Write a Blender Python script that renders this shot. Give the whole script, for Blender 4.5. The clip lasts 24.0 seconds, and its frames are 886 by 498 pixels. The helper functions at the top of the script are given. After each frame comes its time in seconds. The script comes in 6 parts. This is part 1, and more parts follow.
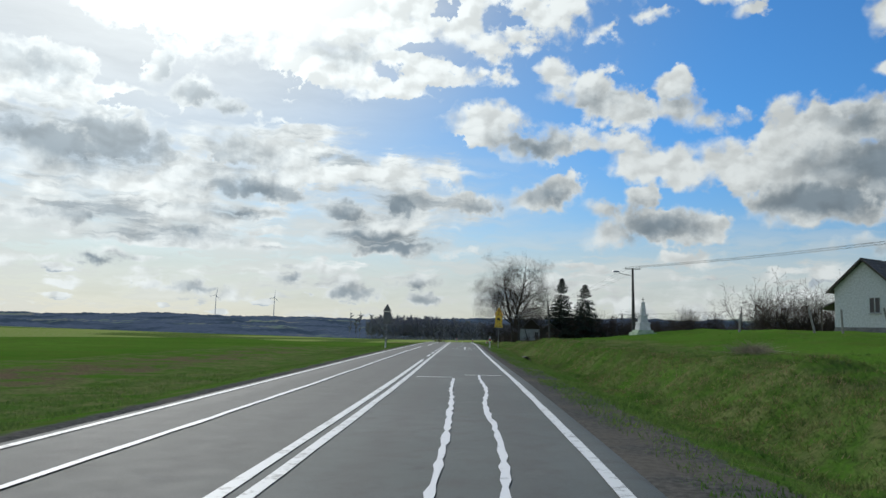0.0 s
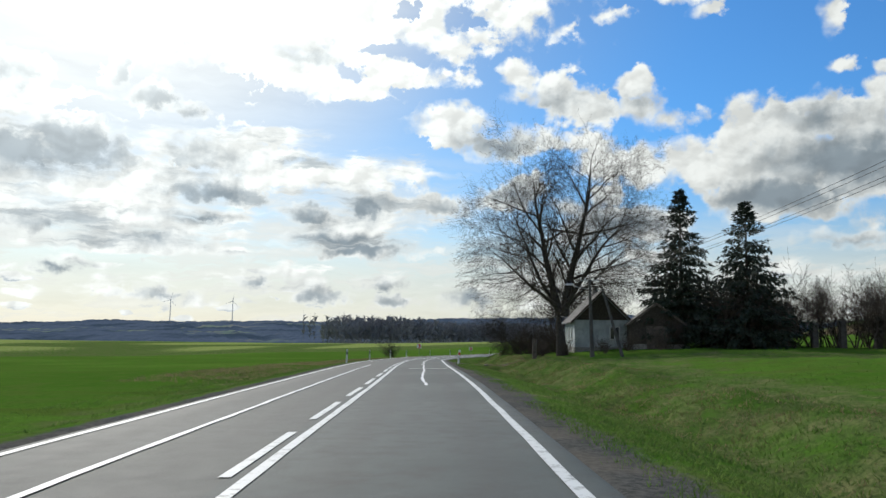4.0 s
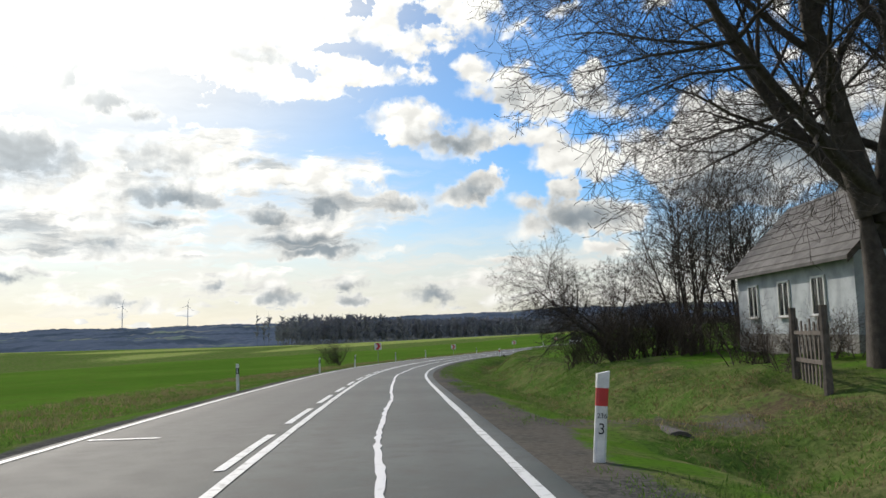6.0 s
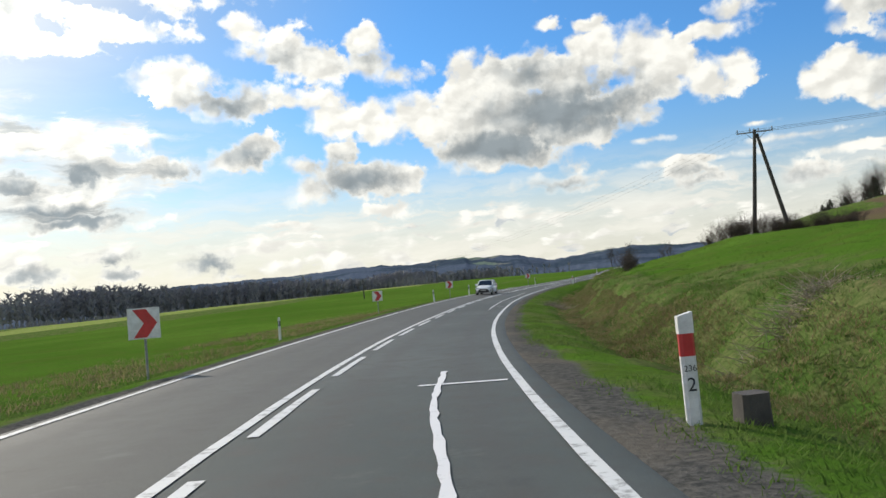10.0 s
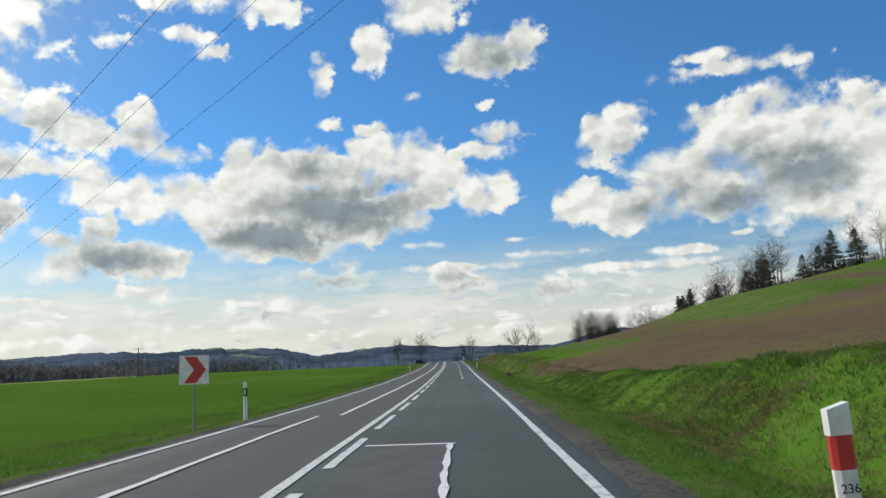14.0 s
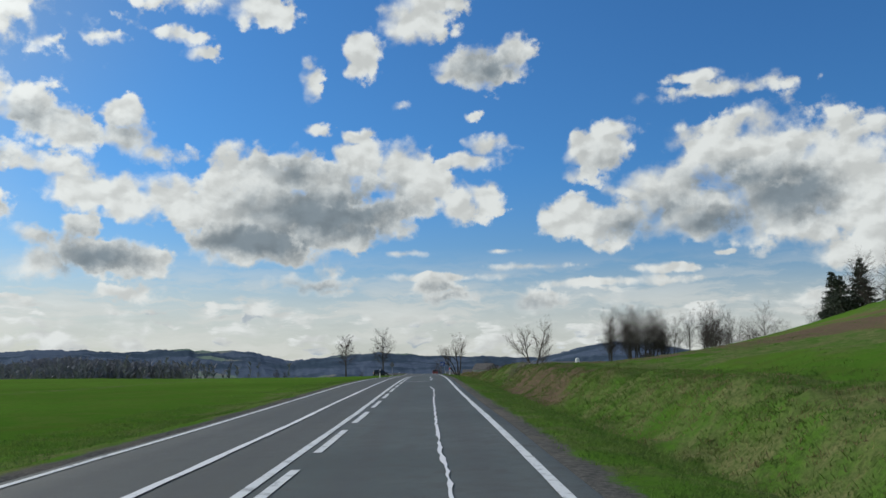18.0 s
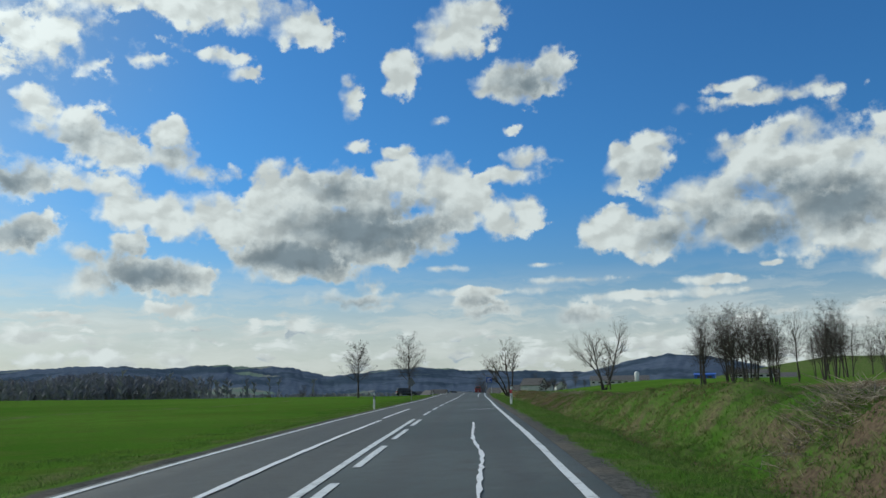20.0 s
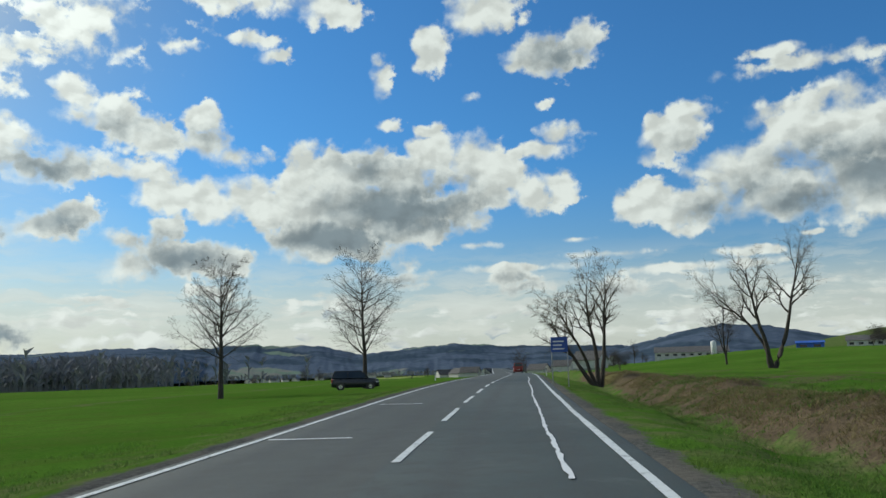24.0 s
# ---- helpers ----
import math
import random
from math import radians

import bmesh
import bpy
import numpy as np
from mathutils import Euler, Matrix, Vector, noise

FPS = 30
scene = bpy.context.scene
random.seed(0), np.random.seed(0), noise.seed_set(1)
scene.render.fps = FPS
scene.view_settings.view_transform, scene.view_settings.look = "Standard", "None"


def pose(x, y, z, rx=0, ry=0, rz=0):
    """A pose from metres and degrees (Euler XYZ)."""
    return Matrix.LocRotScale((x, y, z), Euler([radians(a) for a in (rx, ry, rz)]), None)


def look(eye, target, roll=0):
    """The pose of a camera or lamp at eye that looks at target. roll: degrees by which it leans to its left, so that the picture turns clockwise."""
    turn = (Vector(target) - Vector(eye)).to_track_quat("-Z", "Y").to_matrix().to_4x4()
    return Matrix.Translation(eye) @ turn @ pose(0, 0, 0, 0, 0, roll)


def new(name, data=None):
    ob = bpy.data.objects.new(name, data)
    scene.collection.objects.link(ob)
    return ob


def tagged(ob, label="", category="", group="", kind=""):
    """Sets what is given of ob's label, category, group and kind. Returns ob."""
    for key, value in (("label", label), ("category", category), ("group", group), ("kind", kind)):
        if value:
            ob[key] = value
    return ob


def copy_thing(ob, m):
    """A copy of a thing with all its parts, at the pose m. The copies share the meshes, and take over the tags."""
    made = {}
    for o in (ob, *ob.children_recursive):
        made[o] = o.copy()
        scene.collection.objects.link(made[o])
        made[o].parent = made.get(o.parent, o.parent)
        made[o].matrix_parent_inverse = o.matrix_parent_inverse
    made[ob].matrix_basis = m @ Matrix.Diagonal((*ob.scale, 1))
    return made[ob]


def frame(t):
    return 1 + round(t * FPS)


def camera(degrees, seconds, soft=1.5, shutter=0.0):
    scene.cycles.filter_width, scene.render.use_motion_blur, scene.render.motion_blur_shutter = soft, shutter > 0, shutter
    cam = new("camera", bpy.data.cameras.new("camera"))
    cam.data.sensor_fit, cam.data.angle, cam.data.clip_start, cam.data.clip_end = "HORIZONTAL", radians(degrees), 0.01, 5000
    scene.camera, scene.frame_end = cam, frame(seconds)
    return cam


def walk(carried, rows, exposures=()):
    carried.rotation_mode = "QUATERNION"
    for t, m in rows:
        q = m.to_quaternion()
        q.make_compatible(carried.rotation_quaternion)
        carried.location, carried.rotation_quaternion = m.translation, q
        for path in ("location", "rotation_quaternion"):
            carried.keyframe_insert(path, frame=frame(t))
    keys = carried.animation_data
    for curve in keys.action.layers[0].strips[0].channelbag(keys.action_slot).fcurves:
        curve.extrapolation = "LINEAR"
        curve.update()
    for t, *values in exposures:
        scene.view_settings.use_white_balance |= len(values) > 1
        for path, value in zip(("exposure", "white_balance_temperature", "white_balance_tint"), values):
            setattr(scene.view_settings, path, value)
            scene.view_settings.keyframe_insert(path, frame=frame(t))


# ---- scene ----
# seconds, stops, white balance
EXPOSURES = [(0.0, -0.2, 6300, 8.0), (1.0, -0.1, 6280, 7.0), (1.5, -0.1, 6280, 6.5), (2.1, -0.5, 6260, 5.9), (2.6, -0.35, 6260, 5.4), (3.1, -0.1, 6280, 5.3), (3.5, 0.0, 6380, 6.5), (5.4, 0.2, 6850, 12.0), (6.5, 0.14, 6880, 12.0), (8.0, 0.08, 6600, 10.0), (9.0, 0.24, 6650, 10.0), (11.0, 0.33, 7300, 12.0), (13.5, 0.15, 6900, 8.0), (14.2, 0.12, 6760, 8.0), (15.5, -0.06, 6500, 8.0), (17.5, -0.12, 6500, 10.0), (19.5, -0.22, 6200, 3.0), (20.3, -0.18, 6230, 3.0), (21.5, -0.05, 6280, 3.0), (24.0, -0.08, 6500, 2.0)]
cam = camera(58.8, 24.0)
# seconds, eye, yaw, pitch, roll
ROWS = [
    (0.0, 2.00, -0.11, 1.492, -0.33, 6.11, 1.80),
    (0.5, 2.68, 15.33, 1.519, -1.62, 6.68, 1.02),
    (1.0, 3.16, 30.39, 1.542, -2.98, 7.14, 1.19),
    (1.5, 3.68, 45.09, 1.566, -4.40, 8.46, 0.70),
    (2.0, 4.23, 59.47, 1.589, -4.41, 10.36, -0.26),
    (2.5, 4.69, 73.59, 1.614, -3.10, 11.02, -0.41),
    (3.0, 5.13, 87.47, 1.631, -2.00, 9.03, 0.41),
    (3.5, 5.55, 101.13, 1.612, -1.90, 6.31, 0.92),
    (4.0, 5.93, 114.60, 1.558, -2.79, 6.25, 0.50),
    (4.5, 6.36, 127.91, 1.472, -3.67, 6.29, 0.08),
    (5.0, 6.79, 141.09, 1.344, -4.56, 6.43, -0.34),
    (5.5, 7.10, 154.17, 1.171, -5.44, 6.51, -0.76),
    (6.0, 7.43, 167.13, 0.959, -5.71, 6.02, -1.58),
    (6.5, 7.96, 180.00, 0.713, -5.13, 5.96, -0.93),
    (7.0, 8.57, 192.83, 0.415, -4.91, 6.41, -0.26),
    (7.5, 9.11, 205.59, 0.088, -7.29, 7.17, -1.07),
    (8.0, 10.01, 218.25, -0.211, -9.92, 7.61, -2.06),
    (8.5, 11.68, 230.80, -0.453, -13.03, 6.57, -3.59),
    (9.0, 14.02, 243.23, -0.661, -14.87, 4.72, -4.46),
    (9.5, 16.91, 255.54, -0.843, -17.45, 2.82, -4.66),
    (10.0, 20.52, 267.68, -1.016, -21.44, 2.50, -4.85),
    (10.5, 24.90, 279.61, -1.181, -26.02, 5.01, -3.99),
    (11.0, 29.91, 291.32, -1.316, -29.82, 5.09, -2.97),
    (11.5, 35.67, 302.73, -1.400, -33.51, 6.31, -4.56),
    (12.0, 41.60, 314.13, -1.417, -34.70, 6.82, -4.49),
    (12.5, 47.85, 325.36, -1.390, -35.90, 7.33, -4.42),
    (13.0, 54.59, 336.30, -1.332, -37.10, 7.84, -4.35),
    (13.5, 61.88, 346.92, -1.231, -38.30, 8.35, -4.28),
    (14.0, 69.62, 357.26, -1.111, -38.58, 8.48, -2.18),
    (14.5, 77.73, 367.37, -1.004, -40.02, 8.20, -2.33),
    (15.0, 85.94, 377.45, -0.915, -40.17, 8.59, -1.25),
    (15.5, 94.25, 387.44, -0.821, -40.49, 8.86, -1.45),
    (16.0, 102.52, 397.44, -0.697, -40.95, 9.43, -1.39),
    (16.5, 110.70, 407.44, -0.548, -41.06, 8.20, -0.54),
    (17.0, 118.87, 417.38, -0.378, -40.30, 8.58, -0.01),
    (17.5, 127.03, 427.24, -0.191, -40.11, 8.77, -0.43),
    (18.0, 135.07, 437.08, 0.014, -39.73, 9.16, -0.31),
    (18.5, 143.01, 446.87, 0.231, -39.35, 9.56, -0.19),
    (19.0, 150.81, 456.59, 0.450, -38.97, 9.96, -0.06),
    (19.5, 158.47, 466.21, 0.691, -38.58, 10.36, 0.06),
    (20.0, 166.04, 475.65, 0.938, -36.78, 10.24, -0.54),
    (20.5, 173.44, 484.97, 1.146, -36.12, 10.58, -0.88),
    (21.0, 180.67, 494.11, 1.284, -36.88, 11.06, -0.42),
    (21.5, 187.81, 502.97, 1.373, -36.53, 10.24, -0.94),
    (22.0, 194.79, 511.54, 1.436, -35.08, 9.88, -1.53),
    (22.5, 201.44, 519.95, 1.483, -33.94, 9.40, -0.91),
    (23.0, 207.88, 528.05, 1.510, -32.84, 8.63, -0.42),
    (23.5, 214.19, 535.71, 1.528, -32.69, 8.17, -0.60),
    (24.0, 220.22, 543.02, 1.549, -34.21, 8.63, -1.47),
]
walk(cam, [(t, pose(x, y, z, 0, 0, yaw) @ pose(0, 0, 0, 90 + pitch, 0, 0) @ pose(0, 0, 0, 0, 0, roll)) for t, x, y, z, yaw, pitch, roll in ROWS], EXPOSURES)


# ---- light ----
SUN_AZ, SUN_EL = 24.0, 33.0  # degrees to the left of +y, above the horizon
sun_way = Vector((-math.sin(radians(SUN_AZ)) * math.cos(radians(SUN_EL)), math.cos(radians(SUN_AZ)) * math.cos(radians(SUN_EL)), math.sin(radians(SUN_EL))))
sun = new("sun", bpy.data.lights.new("sun", "SUN"))
sun.data.energy, sun.data.angle, sun.data.color = 3.2, radians(0.6), (1.0, 0.955, 0.89)
sun.matrix_world = look((0, 0, 500), Vector((0, 0, 500)) - sun_way)

world = bpy.data.worlds.new("sky")
scene.world = world
world.use_nodes = True
wt = world.node_tree
wt.nodes.clear()


class Net:
    """Short hand for shader nodes."""

    def __init__(self, tree):
        self.t = tree

    def node(self, kind):
        return self.t.nodes.new(kind)

    def put(self, socket, value):
        if isinstance(value, bpy.types.NodeSocket):
            self.t.links.new(value, socket)
        elif value is not None:
            socket.default_value = value

    def math(self, op, a, b=None, c=None, clamp=False):
        n = self.node("ShaderNodeMath")
        n.operation, n.use_clamp = op, clamp
        for i, v in enumerate((a, b, c)):
            self.put(n.inputs[i], v)
        return n.outputs[0]

    def vec(self, op, a, b=None, c=None):
        n = self.node("ShaderNodeVectorMath")
        n.operation = op
        for i, v in enumerate((a, b, c)):
            self.put(n.inputs[i], v)
        return n.outputs["Value"] if op in ("LENGTH", "DOT_PRODUCT", "DISTANCE") else n.outputs["Vector"]

    def noise(self, where, scale, detail=4.0, rough=0.55, color=False, dist=0.0):
        n = self.node("ShaderNodeTexNoise")
        self.put(n.inputs["Vector"], where)
        n.inputs["Scale"].default_value, n.inputs["Detail"].default_value = scale, detail
        n.inputs["Roughness"].default_value, n.inputs["Distortion"].default_value = rough, dist
        return n.outputs["Color" if color else "Fac"]

    def map(self, v, a, b, c=0.0, d=1.0, smooth=True):
        n = self.node("ShaderNodeMapRange")
        n.interpolation_type = "SMOOTHSTEP" if smooth else "LINEAR"
        for i, x in enumerate((v, a, b, c, d)):
            self.put(n.inputs[i], x)
        return n.outputs[0]

    def mix(self, fac, a, b, how="MIX"):
        n = self.node("ShaderNodeMix")
        n.data_type, n.blend_type = "RGBA", how
        self.put(n.inputs[0], fac)
        for i, v in ((6, a), (7, b)):
            self.put(n.inputs[i], (*v, 1.0) if isinstance(v, tuple) and len(v) == 3 else v)
        return n.outputs[2]


net = Net(wt)
coord = net.node("ShaderNodeTexCoord").outputs["Generated"]
sky = net.node("ShaderNodeTexSky")
sky.sky_type, sky.sun_disc = "NISHITA", False
sky.sun_elevation, sky.sun_rotation = radians(SUN_EL), radians(-SUN_AZ)
sky.air_density, sky.dust_density, sky.ozone_density = 1.0, 0.6, 1.6
xyz = net.node("ShaderNodeSeparateXYZ")
net.put(xyz.inputs[0], coord)
az = net.math("DEGREES", net.math("ARCTAN2", net.math("MULTIPLY", xyz.outputs[0], -1.0), xyz.outputs[1]))
el = net.math("DEGREES", net.math("ARCSINE", xyz.outputs[2]))
flat = net.node("ShaderNodeCombineXYZ")
net.put(flat.inputs[0], az), net.put(flat.inputs[1], el)
flat = flat.outputs[0]
# billows: the outline is bent by noise at three sizes
bend = net.vec("SUBTRACT", net.noise(flat, 0.16, 2.0, 0.5, True), (0.5, 0.5, 0.5))
bend2 = net.vec("SUBTRACT", net.noise(flat, 0.55, 3.0, 0.55, True), (0.5, 0.5, 0.5))
bend3 = net.vec("SUBTRACT", net.noise(flat, 1.9, 4.0, 0.6, True), (0.5, 0.5, 0.5))
bent = net.vec("ADD", flat, net.vec("ADD", net.vec("MULTIPLY", bend, (1.5, 1.0, 0.0)), net.vec("MULTIPLY", bend2, (1.7, 1.4, 0.0))))
bent = net.vec("ADD", bent, net.vec("MULTIPLY", bend3, (0.75, 0.6, 0.0)))


def puffs(where, scale):
    """Rounded cauliflower heads: high in the middle of each cell."""
    n = net.node("ShaderNodeTexVoronoi")
    n.feature = "SMOOTH_F1"
    net.put(n.inputs["Vector"], where)
    n.inputs["Scale"].default_value, n.inputs["Smoothness"].default_value = scale, 0.5
    n.inputs["Detail"].default_value, n.inputs["Roughness"].default_value = 2.0, 0.42
    return net.math("SUBTRACT", 0.75, n.outputs["Distance"])


LEAN_TO_SUN = (0.34, 0.50, 0.0)
wavy = net.vec("ADD", flat, net.vec("MULTIPLY", bend2, (1.2, 1.0, 0.0)))
wavy = net.vec("MULTIPLY", wavy, (0.82, 1.12, 1.0))
sunward = net.vec("ADD", wavy, LEAN_TO_SUN)
puff = puffs(wavy, 0.48)
bulge = net.math("MULTIPLY_ADD", net.noise(wavy, 0.62, 5.0, 0.52), 1.25, puff)
bulge_sunward = net.math("MULTIPLY_ADD", net.noise(sunward, 0.62, 5.0, 0.52), 1.25, puffs(sunward, 0.48))
fluff = net.noise(flat, 0.95, 6.0, 0.56)


def heap(where, blobs, sharp=1.0):
    """The highest of many soft ellipses: azimuth, elevation, half width, half height, weight."""
    best = None
    for a, e, w, h, k in blobs:
        # small scraps of cloud are thin
        k = k * (0.55 if min(w, h) < 0.7 else 0.78 if min(w, h) < 1.25 else 1.0)
        far = net.vec("LENGTH", net.vec("MULTIPLY", net.vec("SUBTRACT", where, (a, e, 0.0)), (1.0 / w, 1.0 / h, 0.0)))
        one = net.math("MULTIPLY_ADD", far, -k, k)
        best = one if best is None else net.math("SMOOTH_MAX", best, one, 0.12)
    return best


SUNNY = [(9.7, 22.4, 13.98, 3.18, 1.5), (6.2, 18.8, 10.17, 2.54, 1.3), (11.6, 12.5, 7.63, 2.12, 1.2), (5.4, 11.5, 7.2, 1.44, 1.1), (-3.2, 15.2, 3.39, 1.95, 1.1), (24.7, 14.9, 6.78, 1.27, 1), (19.3, 10.6, 6.78, 1.1, 0.9), (12.5, 24, 26, 6, 1.4)]
LEFT = [(27.1, 11.8, 5.72, 2.03, 1), (23, 12.2, 4.24, 2.03, 1), (19.7, 11.9, 2.2, 2.03, 1), (29.2, 16.3, 4.45, 1.78, 1), (26.4, 16.7, 2.88, 1.78, 1), (20.5, 17.7, 1.53, 1.95, 1), (18.3, 15.9, 2.12, 1.69, 1), (15.6, 15.3, 2.54, 0.76, 1), (13.5, 9.9, 4.45, 1.1, 1), (14.2, 8.1, 2.54, 0.55, 1), (15.2, 12.2, 2.12, 1.48, 1), (25.1, 7.1, 3.18, 1.02, 1), (23.5, 4.3, 2.54, 0.51, 1), (10.4, 3.6, 1.1, 0.68, 1), (17.3, 2.8, 1.53, 0.64, 1)]
LOW_LEFT = [(14.2, 2.5, 1.69, 0.59, 1), (20.2, 2.9, 1.61, 0.38, 1), (1.6, 3.6, 2.54, 0.68, 1), (17.9, 6.4, 2.54, 0.59, 1), (27.2, 3.9, 2.97, 0.34, 1)]
MIDDLE = [(-11, 17.3, 2.54, 2.03, 1), (-8.3, 18.4, 1.69, 1.78, 1), (-13.4, 16.3, 2.54, 1.61, 1), (-16.8, 17.7, 1.53, 1.27, 1), (-17.5, 16.2, 1.91, 1.36, 1), (-19.5, 15.2, 2.33, 0.76, 1), (-6.8, 13.9, 4.66, 1.53, 1), (-4.1, 14.3, 2.54, 1.19, 1), (-13.1, 13.7, 2.33, 1.02, 1), (-8.9, 10.7, 1.53, 1.27, 1), (-6.9, 9.8, 2.97, 1.19, 1), (-2.6, 9.4, 2.97, 0.93, 1), (-11.9, 9, 1.61, 0.76, 1), (3.1, 9.2, 1.78, 1.36, 1), (6.8, 8.5, 1.91, 1.27, 1), (2.9, 6, 5.3, 0.72, 1), (-42.4, 15.5, 2.37, 0.85, 1), (-39.8, 15.2, 1.06, 0.47, 1)]
LOW = [(-4.6, 2.8, 2.63, 1.02, 1), (6.1, 2.9, 2.54, 0.93, 1), (0.7, 2.4, 2.12, 0.72, 1), (-9.8, 2.3, 1.69, 0.64, 1), (-13.8, 1.9, 1.69, 0.55, 1), (-18.2, 2.2, 1.27, 0.64, 1), (-40, 5.6, 2.46, 0.59, 1), (-46.7, 5.3, 2.12, 0.76, 1), (-31.4, 6.1, 1.69, 0.42, 1), (-18.2, 5.7, 2.54, 0.51, 1)]
BIG = [(-20.2, 12.4, 2.97, 1.91, 1), (-31.6, 13.7, 3.81, 2.12, 1), (-37.9, 12.7, 2.54, 1.91, 1), (-25.8, 14.3, 3.39, 2.12, 1), (-29.1, 14.3, 2.97, 2.2, 1), (-33.8, 15.5, 2.33, 1.91, 1), (-36.9, 14.6, 2.63, 2.33, 1), (-33.6, 17.2, 1.27, 1.1, 1), (-39.7, 13.5, 1.61, 1.69, 1), (-14.4, 12.5, 2.63, 1.69, 1), (-17.4, 12.1, 2.97, 2.03, 1), (-21.8, 11.4, 2.12, 1.69, 1), (-41.3, 12.2, 1.78, 1.78, 1), (-43, 12.9, 1.69, 1.36, 1), (-27.4, 11.7, 6.78, 2.88, 1.2), (-25.8, 9.4, 5.3, 1.78, 1.2), (-31.6, 10.8, 4.66, 2.2, 1.2), (-35.8, 11.3, 2.33, 1.61, 1), (-27.8, 8.5, 3.81, 0.85, 1), (-15.7, 8.1, 4.45, 1.69, 1), (-14.5, 10, 1.53, 0.93, 1), (-18.9, 8, 1.91, 1.44, 1), (-12.6, 7.3, 2.54, 1.27, 1), (-30.3, 6.7, 3.39, 0.93, 1), (-31.5, 7.7, 1.53, 0.76, 1)]
BIG_LEFT = [(-11.8, 21.7, 1.06, 0.55, 1), (-15.2, 22.5, 2.33, 0.38, 1), (-20.3, 23.3, 2.12, 0.51, 1), (-22.2, 22.3, 1.36, 0.59, 1), (-29.8, 20.9, 0.85, 1.53, 1), (-29.6, 22.1, 0.59, 0.59, 1)]
HIGH = [(-33.8, 22.9, 1.44, 1.86, 1), (-37.6, 25.3, 3.39, 1.61, 1), (-38.9, 26.6, 3.18, 1.69, 1), (-42.8, 22.1, 3.6, 1.69, 1), (-45.2, 22.9, 1.91, 1.36, 1), (-36.9, 19.5, 0.76, 0.42, 1), (-42.1, 18.9, 0.76, 0.51, 1), (-43.4, 16.6, 1.86, 0.85, 1), (-30.4, 17.6, 1.06, 0.47, 1), (-19, 26.4, 8.05, 1.61, 1), (-25.8, 25.7, 3.18, 1.44, 1), (-12, 26.1, 4.66, 1.02, 1)]
RIGHT = [(-51.7, 16, 2.46, 1.78, 1), (-52.6, 17.2, 1.78, 1.19, 1), (-50.4, 14.4, 1.61, 0.76, 1), (-48.8, 11.3, 2.2, 1.69, 1), (-52.1, 10.8, 3.81, 1.78, 1), (-56, 13, 3.73, 2.33, 1), (-59.9, 15.2, 3.81, 2.54, 1), (-63.3, 15, 4.03, 3.6, 1), (-58.8, 11.1, 4.66, 2.2, 1), (-63.2, 11, 4.03, 2.63, 1), (-52.1, 9.2, 1.69, 0.51, 1), (-39.4, 6.2, 2.46, 0.64, 1), (-46.2, 5.4, 1.91, 0.85, 1), (-38.9, 4, 1.69, 0.42, 1), (-67.6, 12.5, 5.08, 4.66, 1.2), (-68.8, 8.1, 5.08, 1.69, 1)]
THIN = [(-60.3, 19.4, 4.66, 0.64, 1), (-57.9, 20.4, 1.78, 0.47, 1), (-46.4, 7.8, 4.45, 0.3, 1), (-44, 9, 1.36, 0.25, 1), (-55.2, 7.4, 3.47, 0.34, 1), (-59.6, 8.3, 0.85, 0.21, 1), (-34.1, 9.9, 2.54, 0.34, 1), (-36.6, 8.8, 2.12, 0.3, 1), (-51, 6.6, 6.36, 0.38, 1), (-39.8, 7.1, 5.08, 0.34, 1)]
DARK = [(24.0, 12.0, 5.2, 2.1, 1.3), (28.9, 12.6, 3.39, 1.44, 0.6), (28.2, 16.5, 3.6, 1.02, 0.45), (19.9, 17.2, 1.27, 1.53, 0.6), (17.7, 15.7, 2.2, 1.19, 0.8), (15.2, 15.2, 2.12, 0.55, 0.7), (13.9, 9.7, 4.03, 0.76, 0.8), (14.3, 8, 2.54, 0.47, 0.7), (15.2, 12.1, 1.91, 1.06, 0.25), (24.6, 6.9, 2.54, 0.51, 0.35), (23.5, 4.3, 2.33, 0.38, 0.8), (10.4, 3.5, 0.93, 0.47, 0.5), (17.1, 2.7, 1.36, 0.42, 0.5), (1.4, 3.4, 2.12, 0.42, 0.4), (17.9, 6.3, 2.33, 0.42, 0.4), (7.9, 19.7, 1.27, 0.42, 0.4)]
DARK_MIDDLE = [(-11, 16.9, 2.12, 0.85, 0.45), (-17.1, 16.4, 2.33, 0.68, 0.4), (-7.2, 13.8, 3.18, 1.1, 0.7), (-8.2, 10, 2.03, 1.1, 0.8), (-3, 9.3, 2.75, 0.59, 0.5), (3.1, 9.2, 1.61, 1.19, 0.9), (6.8, 8.3, 1.69, 0.93, 0.6), (4.0, 6.4, 4.5, 0.85, 1.4), (-4.6, 2.7, 2.46, 0.85, 0.7), (6.1, 2.7, 2.33, 0.64, 0.5), (0.7, 2.3, 1.91, 0.51, 0.5), (-40.1, 5.5, 2.12, 0.47, 0.7), (-46.7, 5.2, 1.91, 0.55, 0.4)]
